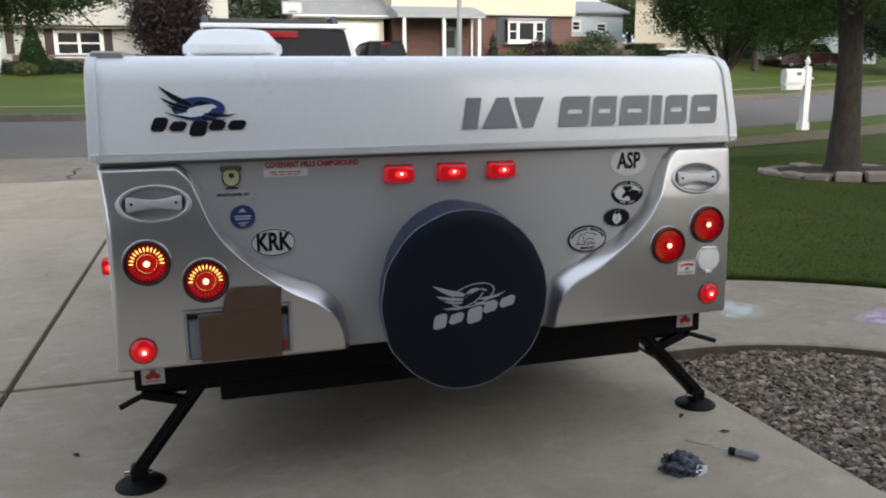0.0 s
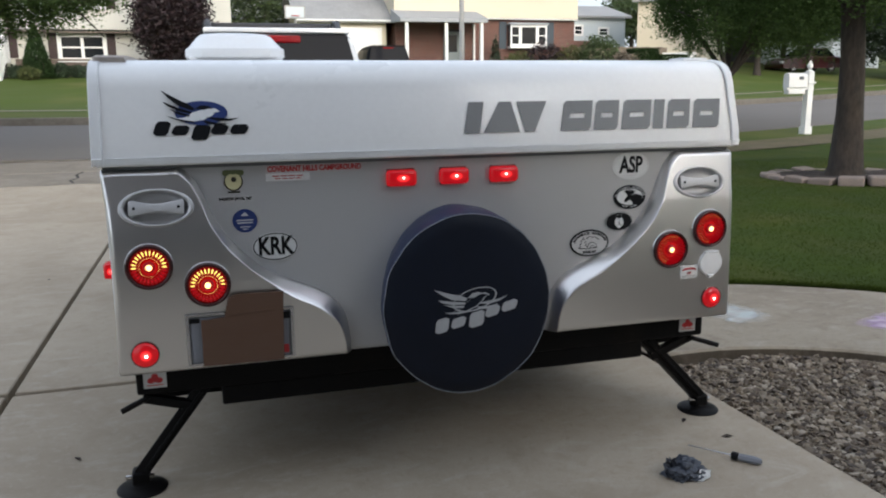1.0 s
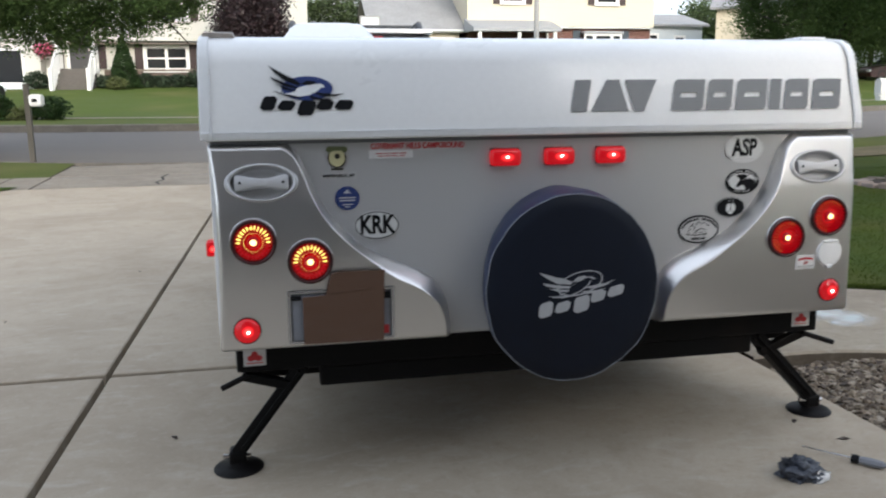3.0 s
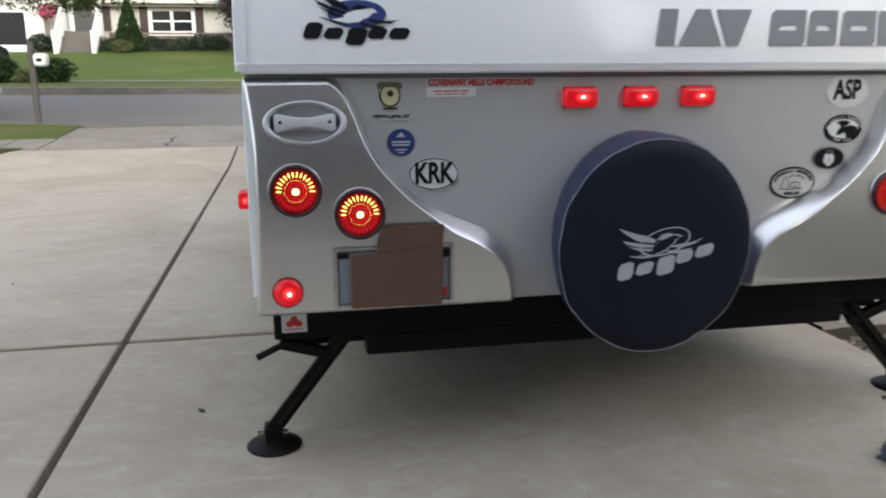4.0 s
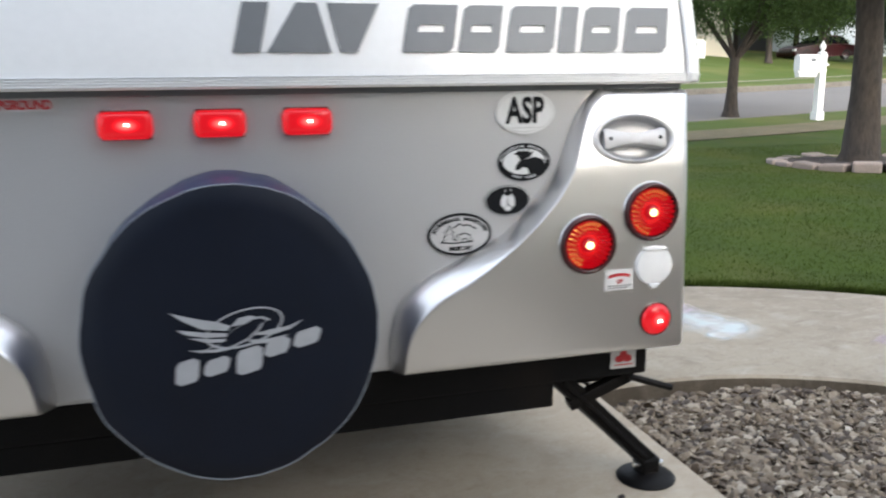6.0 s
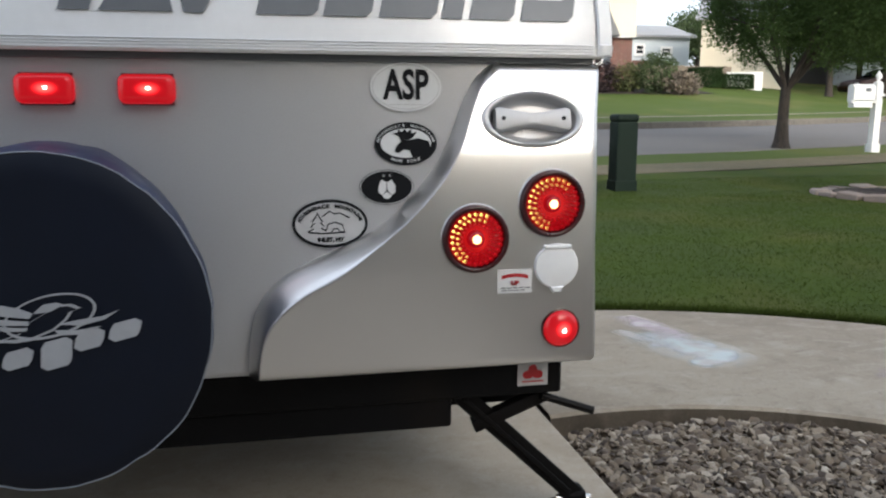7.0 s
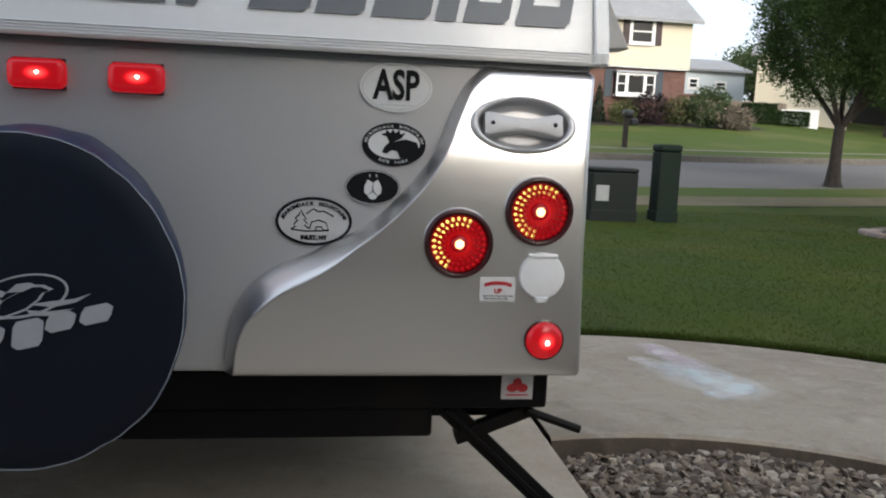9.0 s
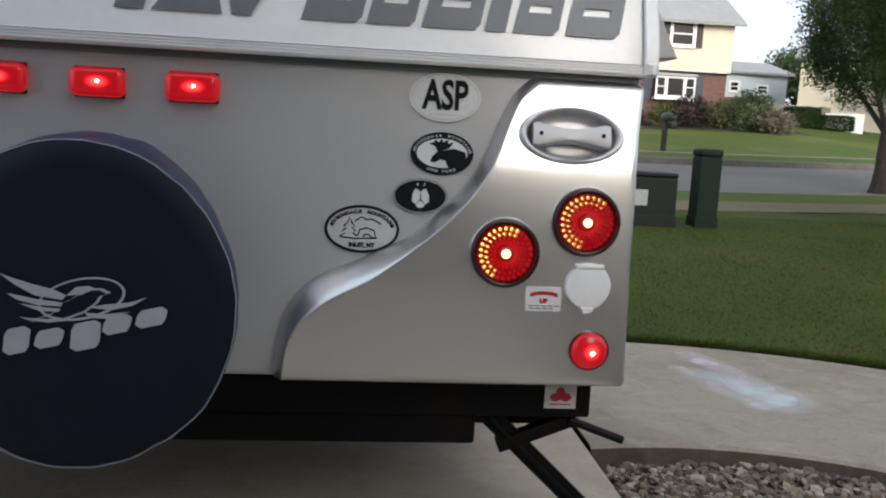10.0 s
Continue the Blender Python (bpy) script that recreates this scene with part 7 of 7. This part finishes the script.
G_ = thing("house", Matrix.Identity(4), "grey house with a dark roof behind the others", "house")
shell(G_, -1.0, 4.2, 49.0, 56.0, -0.5, 3.2, M["siding_grey"])
gable_roof(G_, -1.0, 4.2, 49.0, 56.0, 3.2, 5.6, M["shingle"])
gable_wall(G_, -1.0, 4.2, 49.0, 56.0, 3.2, 5.6, M["siding_grey"])

J_ = thing("house", Matrix.Identity(4), "pale grey-blue house with a dark garage opening behind lawn trees", "house")
shell(J_, 33.2, 47.0, 46.0, 54.0, -0.5, 3.4, M["siding_blue"])
gable_roof(J_, 33.2, 47.0, 46.0, 54.0, 3.4, 5.2, M["shingle"])
gable_wall(J_, 33.2, 47.0, 46.0, 54.0, 3.4, 5.2, M["siding_blue"])
part("garage_door", box(33.7, 36.3, 45.92, 46.01, -0.4, 2.2, 0.01), M["door_dark"], J_, "dark garage door")
part("door_trim", ring(rect(33.6, 36.4, -0.4, 2.3), rect(33.7, 36.3, -0.39, 2.2), 45.90, 46.0), M["paint_white"], J_)

# hoop by the garage
hoop = thing("basketball_hoop", farther(1.12), "basketball hoop with a clear board on a pole", "basketball hoop")
part("pole", tube([(2.98, 31.2, -0.5), (2.98, 31.2, 2.3), (2.96, 31.02, 2.75)], 0.05, 10), M["post_grey"], hoop)
bd = part("backboard", box(2.57, 3.35, 30.98, 31.02, 2.58, 3.05, 0.01), M["siding_blue"], hoop, "pale grey backboard")
part("board_frame", ring(rect(2.55, 3.37, 2.56, 3.07), rect(2.60, 3.32, 2.61, 3.02), 30.965, 31.0), M["post_grey"], bd)
part("rim", tube([(2.96 + 0.16 * math.cos(e), 30.8 + 0.16 * math.sin(e), 2.66) for e in [2 * math.pi * i / 20 for i in range(20)]], 0.012, 6, closed=True), M["print_red"], bd)

# shrubs and garden trees across the street
def g2(x, y):
    return far_ground(x, y)


def far_pt(x, y, k):
    p = farther(k) @ Vector((x, y, 0))
    return (p.x, p.y, far_ground(p.x, p.y))


shrub(far_pt(-6.45, 29.9, 1.21), (0.76, 0.7, 1.22), 4200, 0.055, M["hedge"], 1, "pointed dark evergreen shrub by the house steps", cone=True)
for x, s, sd in ((-5.75, 0.46, 2), (-5.15, 0.40, 13), (-4.55, 0.42, 3), (-3.9, 0.55, 4), (-3.3, 0.5, 14), (-9.6, 0.55, 5), (-7.2, 0.4, 6)):
    shrub(far_pt(x, 30.2, 1.21), (s, s * 0.8, 0.52 * (s / 0.7)), 420, 0.09, M["needle"], sd, "dark clipped shrub against the brick base")
shrub(far_pt(-6.6, 29.2, 1.21), (0.5, 0.4, 0.32), 260, 0.08, M["shrub_yellow"], 7, "low yellow-green shrub beside the steps")
for x, s, h, sd in ((-8.75, 0.50, 0.40, 8), (-7.30, 0.55, 0.36, 9)):
    shrub((x, 22.6, g2(x, 22.6)), (s, 0.5, h), 900, 0.06, M["hedge"], sd, "round dark shrub by the kerb across the street")
shrub((-8.05, 22.5, g2(-8.05, 22.5)), (0.36, 0.3, 0.20), 260, 0.07, M["shrub_yellow"], 15, "low pale tuft of ornamental grass by the kerb")
tree(far_pt(-1.75, 29.0, 1.15), 0.16, 0.8, 4, (0, 0, 3.0), (1.6, 1.5, 2.7), 950, 30, 0.085, M["leaf_purple"], 21, "dark purple-leaved ornamental tree in a front garden", spread=0.22, limbs=False)
tree((2.4, 44.0, g2(2.4, 44)), 0.15, 1.2, 4, (0, 0, 3.3), (2.2, 2.0, 1.6), 170, 24, 0.14, M["leaf_far"], 22, "olive green garden tree behind the garage", spread=0.3, limbs=False)
shrub(far_pt(11.95, 32.2, 1.12), (0.42, 0.4, 0.95), 420, 0.09, M["needle"], 31, "upright dark evergreen against red brick", cone=True)
shrub(far_pt(13.0, 31.8, 1.12), (0.8, 0.6, 0.62), 700, 0.08, M["shrub_yellow"], 32, "yellow-green shrub under the bay window")
shrub(far_pt(14.1, 31.7, 1.12), (1.05, 0.7, 0.86), 900, 0.09, M["leaf_purple"], 33, "dark purple shrub under the bay window")
shrub(far_pt(15.4, 31.7, 1.12), (0.9, 0.7, 0.75), 800, 0.09, M["shrub_yellow"], 34, "yellow-green shrub beside the brick wall")
shrub(far_pt(16.5, 31.0, 1.12), (1.15, 0.9, 1.05), 1500, 0.09, M["leaf_far"], 35, "loose green bush at the corner of the house")
shrub(far_pt(17.35, 30.4, 1.12), (0.95, 0.8, 0.62), 900, 0.09, M["wood_grey"], 36, "brownish seed-head bush beside the fence")
shrub((23.1, 38.6, g2(23.1, 38.6)), (0.78, 0.55, 0.50), 4000, 0.06, M["hedge"], 37, "clipped square green hedge", square=True, category="hedge")
shrub((24.9, 38.6, g2(24.9, 38.6)), (0.85, 0.55, 0.37), 4000, 0.06, M["hedge"], 38, "clipped low green hedge", square=True, category="hedge")
for x, y, s, h, sd in ((29.2, 36.5, 2.6, 4.2, 61), (33.6, 37.6, 2.9, 4.4, 62), (39.5, 37.0, 3.4, 3.9, 63), (44.0, 36.0, 3.6, 3.8, 64)):
    tree((x, y, g2(x, y)), 0.16, 1.5, 5, (0.3, 0, h), (s, s, h * (0.58 if x < 38 else 0.85)), 1000, 40, 0.10, M["needle"], sd, "dark full-crowned lawn tree across the street", spread=0.22, limbs=False)
terrain("flower_bed", 9.0, 21.5, lambda x: 34.6 + 0.15 * math.sin(x * 1.3), lambda x: 37.2, lambda x, y: far_ground(x, y) + 0.02, M["mulch"], 40, 3, "dark mulched flower bed along the house front")
for x, y, s, h, sd in ((34.5, 60, 2.6, 3.3, 41), (37, 44, 3, 4.0, 43), (46, 50, 4, 4.5, 44), (-3, 70, 4.5, 4.5, 46), (-16, 62, 5, 5, 47), (-27, 48, 5, 4.8, 48), (58, 60, 6, 5, 49), (50, 44, 4.5, 4.6, 50)):
    tree((x, y, g2(x, y)), 0.18, 1.4, 4, (0, 0, h), (s, s, h * 0.62), 190, 26, 0.19, M["leaf_far"], sd, "full green tree behind the houses", spread=0.42, limbs=False)

# ---- unseen houses at the head of the driveway, to block and bounce light ----
# Out of view: width, height and dark tone hold back sky and darken reflections.
H_ = thing("house", Matrix.Identity(4), "unseen brown brick house blocking sky at the head of the driveway", "house")
shell(H_, -3.0, 1.5, -12.0, -3.5, 0.0, 6.2, M["brick_dark"])
gable_roof(H_, -3.0, 1.5, -12.0, -3.5, 6.2, 8.6, M["shingle"], over=0.6)
# Added wing, never in view; its pale wall lightens the right cap's reflection.
shell(H_, 1.52, 6.3, -12.0, -3.8, 0.0, 2.45, M["siding_cream"], "unseen low pale wing added as a reflector beside the garage")
gable_roof(H_, 1.62, 6.2, -12.0, -3.8, 2.45, 3.3, M["shingle_dark"], over=0.1)
gable_wall(H_, 1.62, 6.2, -12.0, -3.8, 2.45, 3.3, M["siding_grey"])
gable_wall(H_, -3.0, 1.5, -12.0, -3.5, 6.2, 8.6, M["siding_grey"])
part("garage_door", box(-2.5, 1.1, -3.54, -3.45, 0.20, 2.4, 0.02), M["door_dark"], H_)
# Added house out of view; pale siding reflects light towards the camper's right side.
I_ = thing("house", Matrix.Identity(4), "unseen white-sided house added behind the lawn for bounced light", "house")
shell(I_, 6.4, 22.0, -15.0, -6.0, 0.0, 5.6, M["siding_white"])
gable_roof(I_, 6.4, 22.0, -15.0, -6.0, 5.6, 8.2, M["shingle"], over=0.5)
gable_wall(I_, 6.4, 22.0, -15.0, -6.0, 5.6, 8.2, M["siding_grey"])

# ---- things left on the driveway ----
def on_drive(x, y, turn=0.0):
    return Matrix.Translation((x, y, near_ground(x, y))) @ SLOPE @ pose(0, 0, 0, 0, 0, turn)


def crumple(x, y, z, k):
    """Sharp folds: how far a crumpled sheet is pushed out at a place."""
    return abs(noise.noise((x * k, y * k, z * k + 2.0))) + 0.5 * abs(noise.noise((x * k * 2.3, y * k * 2.3, z * k * 2.3))) + 0.25 * noise.noise((x * k * 5, y * k * 5, z * k * 5))


bag = thing("plastic_bag", on_drive(0.70, -0.33, 6), "small crumpled dark grey plastic bag on the driveway", "bag")
b = bmesh.new()
bmesh.ops.create_icosphere(b, subdivisions=5, radius=1.0)
for v in b.verts:
    x, y, z = v.co
    k = 0.80 + 0.55 * crumple(x, y, z, 1.15)
    v.co = (x * 0.066 * k, y * 0.060 * k, max(0.002, 0.014 + z * 0.040 * k))
part("body", b, M["bag"], bag, smooth=38)
b = bmesh.new()
bmesh.ops.create_grid(b, x_segments=18, y_segments=22, size=1.0)
for v in b.verts:
    u, w = v.co.x, (v.co.y + 1) / 2
    v.co = (-0.052 + u * (0.020 + 0.012 * (1 - w)) - 0.012 * w, 0.006 + 0.030 * crumple(u, w, 4, 2.2) - 0.02, 0.010 + w * (0.062 + 0.02 * noise.noise((u * 2, 0, 1))))
bmesh.ops.solidify(b, geom=b.faces[:], thickness=0.0015)
part("flap", b, M["bag"], bag, "twisted upright end", smooth=38)
b = bmesh.new()
bmesh.ops.create_grid(b, x_segments=10, y_segments=10, size=1.0)
for v in b.verts:
    u, w = v.co.x, v.co.y
    v.co = (0.034 + 0.024 * u + 0.008 * w, -0.060 + 0.006 * w + 0.014 * crumple(u, w, 1, 1.4), 0.017 + 0.014 * w * (1 - 0.3 * u))
bmesh.ops.solidify(b, geom=b.faces[:], thickness=0.001)
part("paper_tag", b, M["sticker"], bag, "white paper label", smooth=38)
sd = thing("screwdriver", on_drive(0.917, -0.284, -50), "screwdriver with a grey translucent handle on the driveway", "screwdriver")
ax = pose(0, 0, 0.016, 0, 90, 0)
part("shaft", lathe([(0.0, -0.155), (0.0024, -0.153), (0.0026, 0.0), (0.0, 0.0)], 10, None, ax), M["plate_frame"], sd, smooth=50)
part("bolster", lathe([(0.004, -0.004), (0.013, -0.002), (0.0145, 0.012), (0.012, 0.022), (0.0, 0.022)], 16, None, ax), M["print_black"], sd, smooth=50)
part("handle", lathe([(0.0115, 0.020), (0.0135, 0.035), (0.0145, 0.06), (0.013, 0.085), (0.008, 0.098), (0.0, 0.100)], 8, None, ax), M["tool_grip"], sd, smooth=20)
for k, (x, y) in enumerate(((-1.27, 0.42), (0.95, 0.06), (1.02, -0.12), (-2.4, 2.3), (0.4, -0.75), (-0.6, -0.6), (-1.9, 3.6))):
    rr = random.Random(k)
    lf = thing("dry_leaf", on_drive(x, y, 360 * rr.random()), "small dry brown leaf on the concrete", "leaf", group="leaves on the driveway")
    s = 0.013 + 0.008 * rr.random()
    mesh_part("blade", [(-s, 0, 0.003), (0, s * 0.5, 0.006), (s, 0, 0.003), (0, -s * 0.5, 0.006), (-s * 1.5, 0, 0.002)], [(0, 1, 2), (0, 2, 3), (4, 1, 0), (4, 0, 3)], M["mulch"], lf)


# ---- the rise of the land ----
# Ground sheets are sloped with it; upright things keep upright and are lifted at their front.
bpy.context.view_layer.update()
SHEAR = Matrix(((1, 0, 0, 0), (0, 1, 0, 0), (0, RISE, 1, 0), (0, 0, 0, 1)))
on_camper = {camper, card}
for ob in list(scene.objects):
    if ob.parent or ob.type not in ("MESH", "EMPTY") or ob in on_camper:
        continue
    if ob.type == "MESH":
        for o in (ob, *ob.children_recursive):
            o.data.transform(SHEAR)
    else:
        front = ob.matrix_basis.translation.y
        if ob.get("category") in ("house", "flower basket", "basketball hoop", "fence"):
            front = min((o.matrix_world @ Vector(c)).y for o in ob.children for c in o.bound_box)
        ob.matrix_basis = Matrix.Translation((0, 0, RISE * front)) @ ob.matrix_basis
